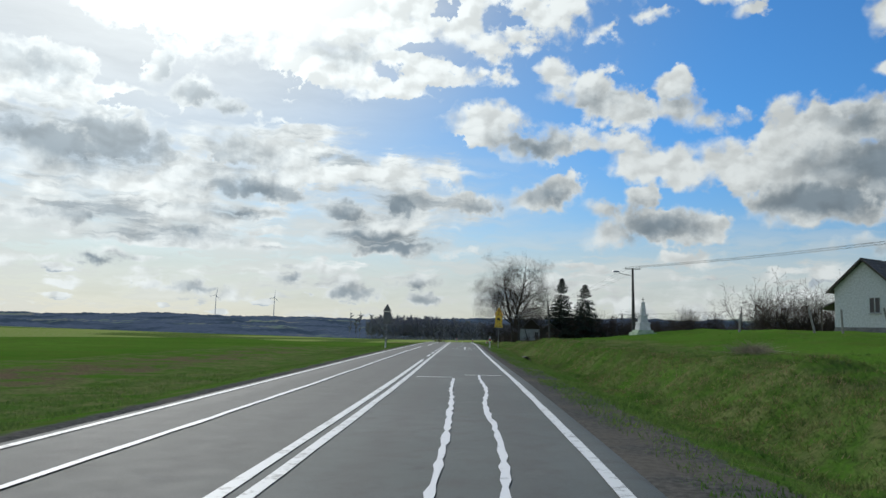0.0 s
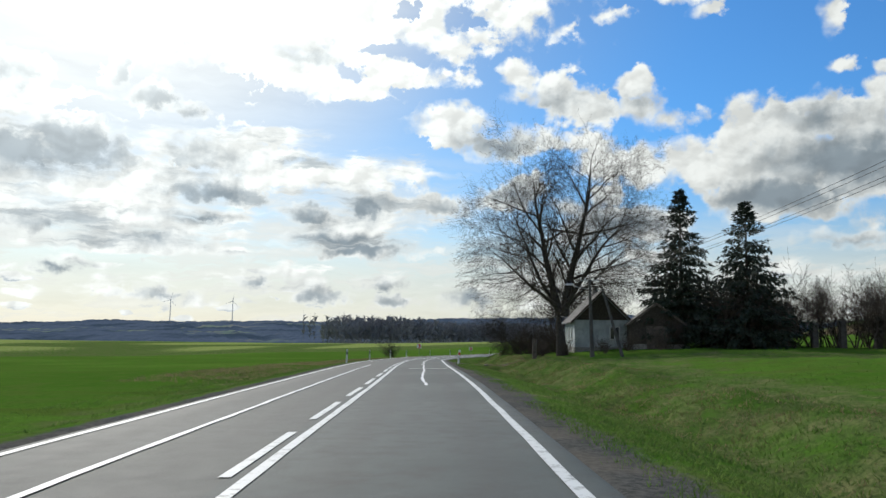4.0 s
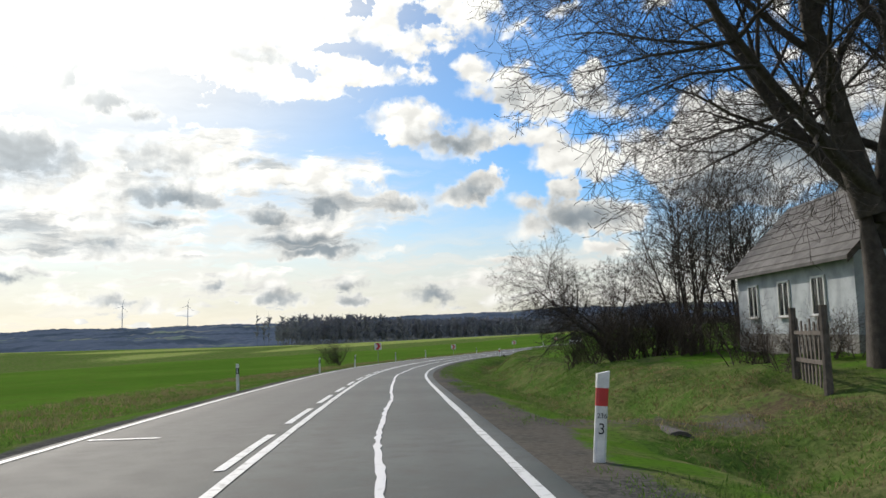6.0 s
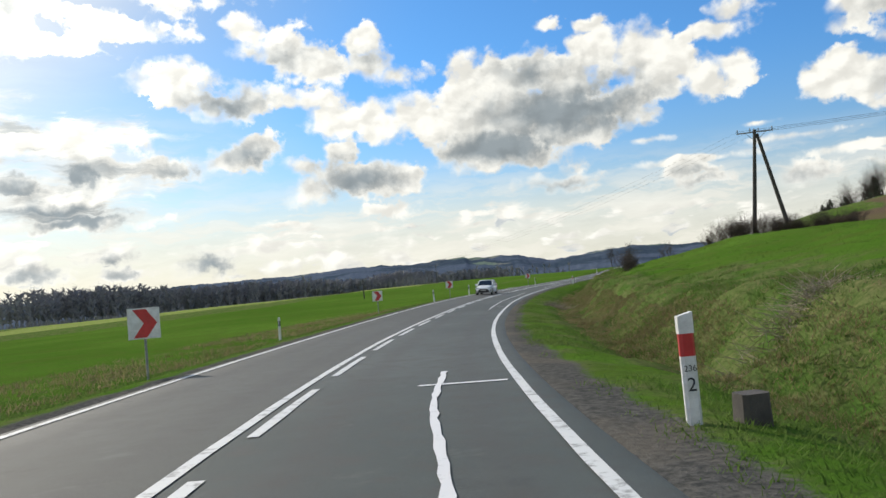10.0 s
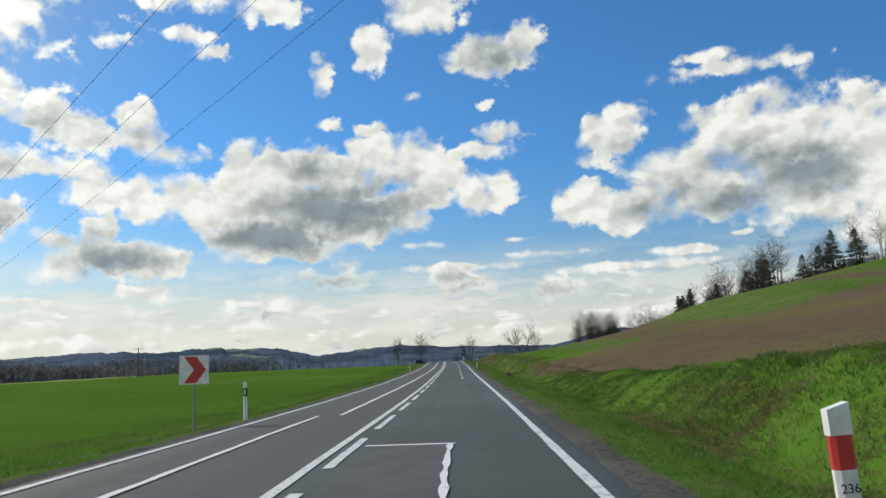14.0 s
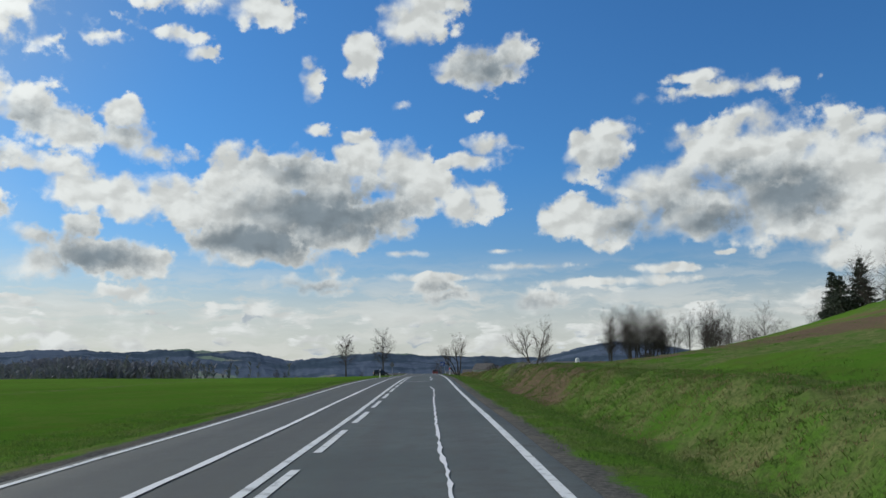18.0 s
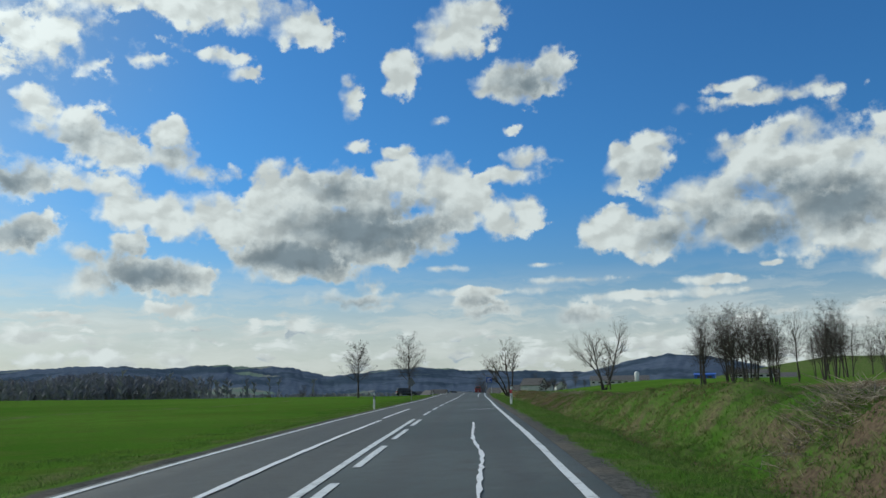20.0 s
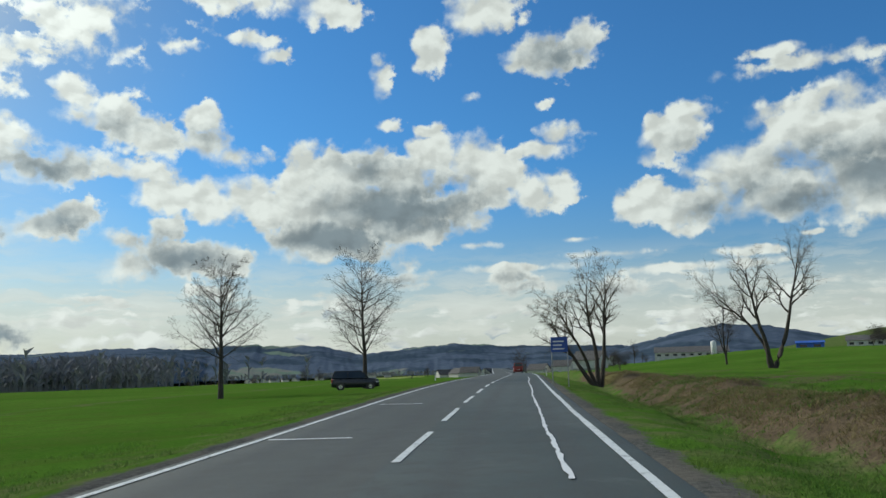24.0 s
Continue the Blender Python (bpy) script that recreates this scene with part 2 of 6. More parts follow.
DARK_RIGHT = [(-31.2, 11.6, 6.99, 2.33, 1), (-26.2, 9.4, 5.93, 1.36, 1), (-29.1, 14.5, 2.97, 1.27, 0.45), (-34.1, 12.8, 2.97, 1.69, 0.6), (-16, 7.9, 3.81, 1.27, 0.8), (-14.1, 9.4, 1.69, 0.59, 0.4), (-30.5, 6.4, 2.54, 0.55, 0.8), (-43, 22, 3.18, 1.44, 0.55), (-59.1, 10.5, 3.39, 1.19, 1), (-64, 12, 3.39, 2.33, 1), (-53.6, 10.3, 2.75, 0.93, 0.7), (-60.7, 13.2, 3.81, 1.44, 0.7), (-55.9, 11.5, 2.97, 1.19, 0.6), (-52.4, 14.6, 1.69, 0.85, 0.3), (-46.2, 5.2, 1.44, 0.59, 0.5), (-39.4, 6.1, 1.91, 0.42, 0.5)]
GAPS = [(23, 18.3, 1.86, 1.27, 1), (28.5, 19.5, 2.97, 1.1, 1), (13.3, 17.5, 1.78, 0.51, 1), (9.7, 16.9, 1.44, 0.38, 1), (2.9, 16.2, 2.33, 0.47, 1), (4.4, 18.7, 1.19, 0.51, 1), (8.3, 15.3, 1.02, 0.38, 1), (2.6, 13.5, 2.97, 0.59, 1), (0.7, 20.3, 2.12, 0.34, 1), (17.7, 13.1, 1.36, 1.1, 1), (8, 14, 2.75, 0.38, 1), (-4.1, 22.6, 1.27, 0.55, 1), (-0.6, 17.5, 1.69, 0.34, 1), (21.4, 14.8, 2.12, 0.38, 1), (11.7, 13.9, 1.27, 0.42, 1), (-0, 23, 0.85, 0.42, 1)]
shape = heap(bent, SUNNY + LEFT + LOW_LEFT + MIDDLE + LOW + BIG + BIG_LEFT + HIGH + RIGHT)
shape = net.math("MAXIMUM", shape, heap(net.vec("ADD", flat, net.vec("MULTIPLY", bend2, (1.6, 0.35, 0.0))), THIN))
# clouds all round, also behind the camera
rest = net.math("MULTIPLY_ADD", net.noise(coord, 2.6, 4.0, 0.5), 2.6, -1.25)
ahead = net.map(net.math("ABSOLUTE", net.math("ADD", az, 20.0)), 52.0, 66.0)
high = net.map(el, 29.0, 35.0)
shape = net.math("MAXIMUM", shape, net.math("MULTIPLY_ADD", net.math("MAXIMUM", ahead, high), 2.0, net.math("ADD", rest, -2.0)))
# blue gaps in the broken layer under the sun
holes = net.math("ADD", heap(bent, GAPS), net.math("MULTIPLY_ADD", fluff, 2.6, -1.25))
shape = net.math("SUBTRACT", shape, net.math("MULTIPLY", net.map(holes, -0.45, 0.85), 1.9))
gap_at = net.vec("MULTIPLY", bent, (0.22, 0.55, 0.0))
gaps = net.map(net.noise(gap_at, 1.0, 4.0, 0.6), 0.52, 0.66)
broken = net.math("MULTIPLY", net.map(net.math("ABSOLUTE", net.math("ADD", az, -8.0)), 26.0, 12.0), net.map(el, 8.0, 11.0))
shape = net.math("SUBTRACT", shape, net.math("MULTIPLY", net.math("MULTIPLY", gaps, broken), 0.25))
edge = net.math("ADD", net.math("MULTIPLY_ADD", puff, 0.60, 0.02), net.math("MULTIPLY_ADD", fluff, 1.05, -0.525))
dense = net.math("ADD", shape, edge)
row_at = net.vec("MULTIPLY", wavy, (0.20, 0.62, 0.0))
rows_of = net.math("ADD", net.noise(row_at, 1.0, 5.0, 0.6), net.math("MULTIPLY", net.math("ABSOLUTE", net.math("ADD", el, -3.6)), -0.055))
dense = net.math("MAXIMUM", dense, net.math("MULTIPLY_ADD", rows_of, 3.0, net.math("MULTIPLY_ADD", puff, 0.5, -1.40)))
shape = net.math("MAXIMUM", shape, net.math("MULTIPLY_ADD", rows_of, 3.0, -1.3))
# a ragged sheet of layer cloud to the sun's side
layer_at = net.vec("MULTIPLY", wavy, (0.085, 0.36, 0.0))
layer = net.noise(layer_at, 1.0, 7.0, 0.62)
side = net.math("MULTIPLY", net.map(az, -12.0, 2.0), net.math("MULTIPLY", net.map(el, 18.0, 12.0), net.map(el, 4.0, 6.0)))
sheet_of = net.math("MULTIPLY_ADD", layer, 3.4, net.math("MULTIPLY_ADD", side, 1.3, -2.75))
dense = net.math("MAXIMUM", dense, sheet_of)
shape = net.math("MAXIMUM", shape, net.math("ADD", sheet_of, 0.1))
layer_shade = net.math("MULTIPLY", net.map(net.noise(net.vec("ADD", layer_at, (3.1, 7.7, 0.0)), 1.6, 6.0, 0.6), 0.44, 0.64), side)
# small heaped clouds in rows over the horizon
low_at = net.vec("ADD", net.vec("MULTIPLY", flat, (0.42, 1.15, 0.0)), net.vec("MULTIPLY", bend2, (0.5, 0.6, 0.0)))


def low_heads(where):
    return net.math("MULTIPLY_ADD", puffs(where, 0.9), 0.55, net.noise(where, 0.8, 6.0, 0.58))


heads = low_heads(low_at)
band = net.math("MULTIPLY", net.map(el, 0.2, 1.2), net.map(el, 6.8, 3.8))
small = net.math("MULTIPLY_ADD", net.math("SUBTRACT", heads, 0.61), 4.5, net.math("MULTIPLY_ADD", band, 1.6, -1.6))
under = net.math("MULTIPLY", net.map(net.math("SUBTRACT", low_heads(net.vec("ADD", low_at, (-0.12, 0.34, 0.0))), heads), -0.16, 0.16), net.map(small, 0.0, 0.4))
under = net.math("MULTIPLY", under, net.map(net.math("SUBTRACT", small, dense), -0.1, 0.2))
dense = net.math("MAXIMUM", dense, small)
shape = net.math("MAXIMUM", shape, net.math("ADD", small, 0.1))
# crisp in some places, frayed in others
frayed = net.map(net.noise(flat, 0.23, 2.0, 0.5), 0.40, 0.62, 0.20, 0.72)
cover = net.map(dense, -0.10, frayed)
cover = net.math("MULTIPLY", cover, net.map(shape, -0.40, -0.10))
toward = net.vec("DOT_PRODUCT", coord, tuple(sun_way))
near_sun = net.math("MAXIMUM", toward, 0.0)
# thin streaky layer towards the horizon
streak_at = net.vec("MULTIPLY", wavy, (0.09, 0.42, 0.0))
streak = net.noise(streak_at, 1.6, 6.0, 0.6)
veil = net.math("MULTIPLY", net.map(el, 9.5, 4.0), net.map(streak, 0.34, 0.56))
veil = net.math("MAXIMUM", veil, net.math("MULTIPLY", net.map(el, 8.6, 3.0), 0.88))
milky = net.math("MULTIPLY", net.map(az, -14.0, 6.0), net.map(el, 15.0, 8.0))
veil = net.math("MAXIMUM", veil, net.math("MULTIPLY", milky, net.map(streak, 0.34, 0.60, 0.25, 0.95)))
veil = net.math("MAXIMUM", veil, net.math("MULTIPLY", net.map(near_sun, 0.86, 0.98), 0.9))
deep = heap(bent, DARK + DARK_MIDDLE + DARK_RIGHT)
deep = net.math("MULTIPLY_ADD", net.math("ADD", fluff, -0.5), 0.8, deep)
deep = net.math("MULTIPLY_ADD", puff, -0.22, net.math("ADD", deep, net.map(az, -14.0, 4.0, 0.10, 0.26)))
deep = net.math("MAXIMUM", deep, net.math("MULTIPLY_ADD", layer_shade, 0.72, -0.22))
rim = net.map(dense, -0.05, 0.50, 0.10, 1.0)
grey = net.math("MULTIPLY", net.math("MULTIPLY", rim, net.map(deep, -0.28, 0.85)), net.map(near_sun, 0.985, 0.90, 0.55, 1.0))
glow = net.math("POWER", near_sun, 42.0)
relief = net.map(net.math("SUBTRACT", bulge, bulge_sunward), -0.36, 0.30, 0.80, 1.06)
relief = net.math("MULTIPLY_ADD", net.math("ADD", relief, -1.0), net.math("MULTIPLY_ADD", grey, -0.25, 1.0), 1.0)
relief = net.math("MAXIMUM", relief, net.map(near_sun, 0.86, 0.97, 0.0, 0.95))
lit = net.math("MULTIPLY_ADD", net.math("POWER", near_sun, 9.0), 0.72, 0.80)
white = net.mix(1.0, (0.95, 0.985, 0.97), net.math("MULTIPLY", lit, relief), "MULTIPLY")
dull = net.mix(1.0, (0.235, 0.285, 0.325), net.math("MULTIPLY", relief, net.math("MULTIPLY_ADD", net.math("POWER", near_sun, 10.0), 0.9, 1.0)), "MULTIPLY")
cloud = net.mix(grey, white, dull)
cloud = net.mix(net.math("MULTIPLY", under, 0.9), cloud, (0.38, 0.45, 0.52))
clear = net.math("MULTIPLY", net.map(el, 1.0, 16.0), net.map(toward, 0.99, 0.72))
blue = net.mix(1.0, sky.outputs[0], net.mix(clear, (0.075, 0.085, 0.092), (0.037, 0.083, 0.128)), "MULTIPLY")
veil_tone = net.mix(1.0, (0.87, 0.885, 0.85), net.math("MULTIPLY_ADD", net.math("POWER", near_sun, 10.0), 0.30, net.math("MULTIPLY_ADD", streak, 0.5, 0.52)), "MULTIPLY")
blue = net.mix(net.math("MULTIPLY", veil, 0.85), blue, veil_tone)
final = net.mix(cover, blue, cloud)
final = net.mix(1.0, final, net.mix(1.0, (1.0, 0.98, 0.94), net.math("MULTIPLY", glow, 0.45), "MULTIPLY"), "ADD")
back = net.node("ShaderNodeBackground")
net.put(back.inputs[0], final)
back.inputs[1].default_value = 1.0
net.t.links.new(back.outputs[0], net.node("ShaderNodeOutputWorld").inputs[0])

# ---- materials ----


def material(name):
    m = bpy.data.materials.new(name)
    m.use_nodes = True
    n = Net(m.node_tree)
    b = m.node_tree.nodes["Principled BSDF"]
    return m, n, b


def stuff(name, one, two, scale=3.0, rough=0.8, metal=0.0, bump=0.02, fine=40.0, speck=0.25, per_thing=0.0):
    """A surface of two tones, mottled at two sizes, with a fine relief."""
    m, n, b = material(name)
    at = n.node("ShaderNodeTexCoord").outputs["Object"]
    col = n.mix(n.map(n.noise(at, scale, 5.0, 0.6), 0.35, 0.65), one, two)
    grain = n.noise(at, fine, 3.0, 0.6)
    col = n.mix(speck, col, n.mix(1.0, col, n.math("MULTIPLY_ADD", grain, 1.6, 0.2), "MULTIPLY"))
    if per_thing:
        rnd = n.node("ShaderNodeObjectInfo").outputs["Random"]
        col = n.mix(1.0, col, n.math("MULTIPLY_ADD", rnd, per_thing, 1.0 - per_thing / 2), "MULTIPLY")
    n.put(b.inputs["Base Color"], col)
    n.put(b.inputs["Roughness"], n.math("MULTIPLY_ADD", grain, 0.2, rough - 0.1))
    b.inputs["Metallic"].default_value = metal
    if bump:
        k = n.node("ShaderNodeBump")
        k.inputs["Strength"].default_value, k.inputs["Distance"].default_value = 0.6, bump
        n.put(k.inputs["Height"], grain)
        n.put(b.inputs["Normal"], k.outputs[0])
    return m


def ground_material():
    m, n, b = material("ground")
    at = n.node("ShaderNodeTexCoord").outputs["Object"]

    def cover_of(name):
        attr = n.node("ShaderNodeAttribute")
        attr.attribute_name = name
        return attr.outputs["Fac"]

    big, mid, fine = n.noise(at, 0.035, 4.0, 0.55), n.noise(at, 0.6, 5.0, 0.6), n.noise(at, 9.0, 6.0, 0.7)
    crop = n.mix(n.map(big, 0.35, 0.65), (0.056, 0.130, 0.016), (0.086, 0.172, 0.025))
    crop = n.mix(n.map(mid, 0.42, 0.7), crop, (0.080, 0.130, 0.025))
    crop = n.mix(n.map(fine, 0.45, 0.75), crop, (0.036, 0.088, 0.012))
    wild = n.mix(n.map(mid, 0.35, 0.65), (0.062, 0.132, 0.024), (0.125, 0.145, 0.056))
    wild = n.mix(n.map(n.noise(at, 1.9, 5.0, 0.65), 0.46, 0.66, 0.0, 0.55), wild, (0.20, 0.190, 0.09))
    wild = n.mix(n.map(fine, 0.40, 0.70), wild, (0.046, 0.078, 0.020))
    soil = n.mix(n.map(fine, 0.3, 0.7), (0.155, 0.118, 0.078), (0.078, 0.060, 0.042))
    soil = n.mix(n.map(big, 0.5, 0.7), soil, (0.12, 0.11, 0.05))
    grit = n.mix(n.map(fine, 0.35, 0.65), (0.058, 0.060, 0.057), (0.118, 0.117, 0.108))
    grit = n.mix(n.map(n.noise(at, 0.35, 4.0, 0.6), 0.45, 0.62, 0.0, 0.45), grit, (0.150, 0.134, 0.110))
    streaks = n.noise(n.vec("MULTIPLY", at, (0.10, 0.55, 0.0)), 1.0, 4.0, 0.6)
    crop = n.mix(n.map(streaks, 0.50, 0.66, 0.0, 0.65), crop, (0.070, 0.105, 0.020))
    edge = n.math("MULTIPLY_ADD", mid, 0.9, -0.45)
    edge = n.math("ADD", edge, n.math("MULTIPLY_ADD", fine, 0.7, -0.35))
    col = crop
    pale = n.mix(n.map(mid, 0.4, 0.6), (0.17, 0.24, 0.055), (0.24, 0.27, 0.10))
    for name, tone in (("wild", wild), ("pale", pale), ("soil", soil), ("grit", grit)):
        col = n.mix(n.map(n.math("ADD", cover_of(name), edge), 0.35, 0.65), col, tone)
    n.put(b.inputs["Base Color"], col)
    b.inputs["Roughness"].default_value = 0.95
    b.inputs["Specular IOR Level"].default_value = 0.0
    k = n.node("ShaderNodeBump")
    k.inputs["Strength"].default_value, k.inputs["Distance"].default_value = 0.8, 0.06
    n.put(k.inputs["Height"], n.math("ADD", fine, n.math("MULTIPLY", mid, 1.5)))
    n.put(b.inputs["Normal"], k.outputs[0])
    return m


def asphalt_material():
    m, n, b = material("asphalt")
    at = n.node("ShaderNodeTexCoord").outputs["Object"]
    uv = n.node("ShaderNodeAttribute")
    uv.attribute_name = "across"
    uv = uv.outputs["Fac"]
    big, fine, grain = n.noise(at, 0.12, 4.0, 0.5), n.noise(at, 2.5, 6.0, 0.6), n.noise(at, 60.0, 3.0, 0.6)
    col = n.mix(n.map(big, 0.35, 0.65), (0.053, 0.066, 0.063), (0.083, 0.096, 0.092))
    col = n.mix(n.map(fine, 0.45, 0.75), col, (0.068, 0.071, 0.067))
    # the other carriageway is an older, browner layer
    old = n.map(n.math("MULTIPLY_ADD", fine, 0.25, uv), -0.02, 0.10)
    col = n.mix(n.math("MULTIPLY_ADD", old, -0.7, 0.7), col, (0.076, 0.079, 0.073))
    lane = n.math("ABSOLUTE", n.math("SUBTRACT", n.math("ABSOLUTE", uv), 1.75))
    track = n.map(n.math("ABSOLUTE", n.math("SUBTRACT", lane, 0.85)), 0.0, 0.45, 0.42, 0.0)
    col = n.mix(track, col, (0.060, 0.062, 0.060))
    # long tyre-worn streaks and small repaired blots
    blots = n.noise(at, 0.9, 5.0, 0.7)
    col = n.mix(n.map(blots, 0.60, 0.70, 0.0, 0.5), col, (0.098, 0.106, 0.101))
    col = n.mix(n.map(blots, 0.40, 0.30, 0.0, 0.5), col, (0.046, 0.050, 0.049))
    col = n.mix(0.35, col, n.mix(1.0, col, n.math("MULTIPLY_ADD", grain, 2.0, 0.0), "MULTIPLY"))
    n.put(b.inputs["Base Color"], col)
    n.put(b.inputs["Roughness"], n.math("MULTIPLY_ADD", fine, 0.15, 0.66))
    b.inputs["Specular IOR Level"].default_value = 0.22
    k = n.node("ShaderNodeBump")
    k.inputs["Strength"].default_value, k.inputs["Distance"].default_value = 0.5, 0.006
    n.put(k.inputs["Height"], grain)
    n.put(b.inputs["Normal"], k.outputs[0])
    return m


def paint_material(name, base, worn, amount):
    m, n, b = material(name)
    at = n.node("ShaderNodeTexCoord").outputs["Object"]
    wear = n.map(n.noise(at, 5.0, 8.0, 0.7), 0.62 - amount, 0.78 - amount)
    n.put(b.inputs["Base Color"], n.mix(wear, base, worn))
    b.inputs["Roughness"].default_value = 0.6
    return m


def blade_material(name, one, two):
    """Thin leaves: they let light through as well as throwing it back."""
    m, n, b = material(name)
    at = n.node("ShaderNodeTexCoord").outputs["Object"]
    col = n.mix(n.map(n.noise(at, 0.5, 5.0, 0.65), 0.35, 0.65), one, two)
    rnd = n.node("ShaderNodeNewGeometry").outputs["Random Per Island"]
    col = n.mix(1.0, col, n.math("MULTIPLY_ADD", rnd, 0.6, 0.7), "MULTIPLY")
    n.put(b.inputs["Base Color"], col)
    b.inputs["Roughness"].default_value, b.inputs["Specular IOR Level"].default_value = 0.9, 0.1
    thin, both = n.node("ShaderNodeBsdfTranslucent"), n.node("ShaderNodeMixShader")
    n.put(thin.inputs[0], col)
    both.inputs[0].default_value = 0.5
    m.node_tree.links.new(b.outputs[0], both.inputs[1])
    m.node_tree.links.new(thin.outputs[0], both.inputs[2])
    m.node_tree.links.new(both.outputs[0], m.node_tree.nodes["Material Output"].inputs[0])
    return m


GROUND, ASPHALT = ground_material(), asphalt_material()
LINE = paint_material("line_paint", (0.58, 0.60, 0.59), (0.24, 0.25, 0.24), 0.12)
# tar seal, its reflected sun painted in as a pale colour
TAR = paint_material("glint_seal", (0.64, 0.65, 0.65), (0.28, 0.29, 0.28), 0.06)
PATCH = stuff("patch_asphalt", (0.045, 0.050, 0.048), (0.062, 0.066, 0.063), 2.0, 0.75, 0, 0.004, 60)
BARK = stuff("bark", (0.035, 0.028, 0.022), (0.060, 0.050, 0.040), 6.0, 0.9, 0, 0.02, 25)
TWIG = stuff("twig", (0.032, 0.025, 0.020), (0.052, 0.041, 0.033), 2.0, 0.9, 0, 0, 25)
LIGHT_TWIG = stuff("light_twig", (0.085, 0.068, 0.046), (0.12, 0.098, 0.068), 2.0, 0.9, 0, 0, 25)
BRUSH = stuff("brushwood", (0.040, 0.030, 0.024), (0.075, 0.055, 0.042), 1.0, 0.95, 0, 0, 20)
SPRUCE = stuff("spruce_needles", (0.010, 0.020, 0.012), (0.022, 0.036, 0.020), 2.0, 0.8, 0, 0, 30)
PINE = stuff("pine_needles", (0.014, 0.024, 0.012), (0.030, 0.046, 0.020), 2.0, 0.8, 0, 0, 30)
# distance haze is put into this colour: pale blue-grey for brown twigs
HAZY_WOODS = stuff("hazy_woods", (0.15, 0.158, 0.178), (0.20, 0.205, 0.222), 0.02, 0.95, 0, 0, 0.4, 0.5)
WHITE = stuff("white_paint", (0.70, 0.71, 0.70), (0.55, 0.56, 0.54), 6.0, 0.5, 0, 0, 60, 0.15)
RED = stuff("red_film", (0.52, 0.035, 0.035), (0.42, 0.03, 0.03), 6.0, 0.4, 0, 0, 60, 0.1)
BLACK = stuff("black_film", (0.012, 0.012, 0.014), (0.02, 0.02, 0.02), 6.0, 0.5, 0, 0, 60, 0.1)
YELLOW = stuff("yellow_film", (0.72, 0.47, 0.03), (0.62, 0.40, 0.03), 5.0, 0.45, 0, 0, 60, 0.1)
BLUE = stuff("blue_film", (0.02, 0.07, 0.32), (0.02, 0.06, 0.26), 5.0, 0.4, 0, 0, 60, 0.1)
STEEL = stuff("galvanised_steel", (0.30, 0.31, 0.32), (0.20, 0.21, 0.22), 8.0, 0.45, 0.8, 0, 60)
SIGN_BACK = stuff("grey_sign_back", (0.16, 0.165, 0.17), (0.11, 0.115, 0.12), 5.0, 0.5, 0.4, 0, 60)
CONCRETE = stuff("concrete", (0.26, 0.25, 0.235), (0.17, 0.165, 0.155), 3.0, 0.9, 0, 0.01, 50)
DARK_POLE = stuff("weathered_pole", (0.075, 0.068, 0.060), (0.045, 0.040, 0.036), 3.0, 0.85, 0, 0.01, 40)
# concrete with the shade of poles against the light put into its colour
POLE_GREY = stuff("backlit_concrete_pole", (0.085, 0.082, 0.078), (0.050, 0.048, 0.046), 3.0, 0.9, 0, 0.01, 40)
WIRE = stuff("wire", (0.03, 0.03, 0.03), (0.04, 0.04, 0.04), 1.0, 0.5, 0.5, 0, 20)
PLASTER = stuff("weathered_plaster", (0.42, 0.46, 0.48), (0.28, 0.31, 0.33), 1.2, 0.9, 0, 0.01, 30, 0.3)
ROOF = stuff("grey_roofing", (0.105, 0.10, 0.098), (0.06, 0.058, 0.056), 1.5, 0.85, 0, 0.02, 14, 0.4)
OLD_WOOD = stuff("old_wood", (0.12, 0.10, 0.085), (0.07, 0.058, 0.048), 4.0, 0.9, 0, 0.01, 30)
GLASS = stuff("dark_glass", (0.015, 0.018, 0.02), (0.02, 0.024, 0.026), 1.0, 0.08, 0, 0, 10, 0.1)
RUBBER = stuff("rubber", (0.016, 0.016, 0.017), (0.024, 0.024, 0.024), 8.0, 0.85, 0, 0, 50)
CAR_WHITE = stuff("white_car_paint", (0.74, 0.75, 0.76), (0.70, 0.71, 0.72), 1.0, 0.25, 0, 0, 10, 0.05)
CAR_RED = stuff("dark_red_car_paint", (0.24, 0.025, 0.02), (0.20, 0.02, 0.018), 1.0, 0.3, 0, 0, 10, 0.05)
CAR_BLACK = stuff("black_car_paint", (0.016, 0.018, 0.02), (0.022, 0.024, 0.026), 1.0, 0.25, 0, 0, 10, 0.05)
CHROME = stuff("bright_metal", (0.5, 0.5, 0.5), (0.45, 0.45, 0.45), 4.0, 0.25, 0.9, 0, 30)
LAMP_GLASS = stuff("lamp_glass", (0.6, 0.62, 0.64), (0.5, 0.52, 0.54), 4.0, 0.15, 0, 0, 30)
ROUGH_GRASS = blade_material("rough_grass", (0.070, 0.125, 0.024), (0.15, 0.165, 0.06))
DRY_GRASS = blade_material("dry_grass", (0.25, 0.21, 0.11), (0.16, 0.135, 0.065))
WEED = blade_material("weed_leaves", (0.050, 0.115, 0.022), (0.085, 0.155, 0.034))
GREEN_GRASS = blade_material("green_grass", (0.075, 0.155, 0.026), (0.125, 0.185, 0.048))
MOSSY_STONE = stuff("mossy_stone", (0.40, 0.50, 0.36), (0.26, 0.36, 0.24), 2.5, 0.9, 0, 0.008, 30)
STONE = stuff("white_stone", (0.62, 0.63, 0.62), (0.46, 0.48, 0.46), 3.0, 0.8, 0, 0.005, 40)
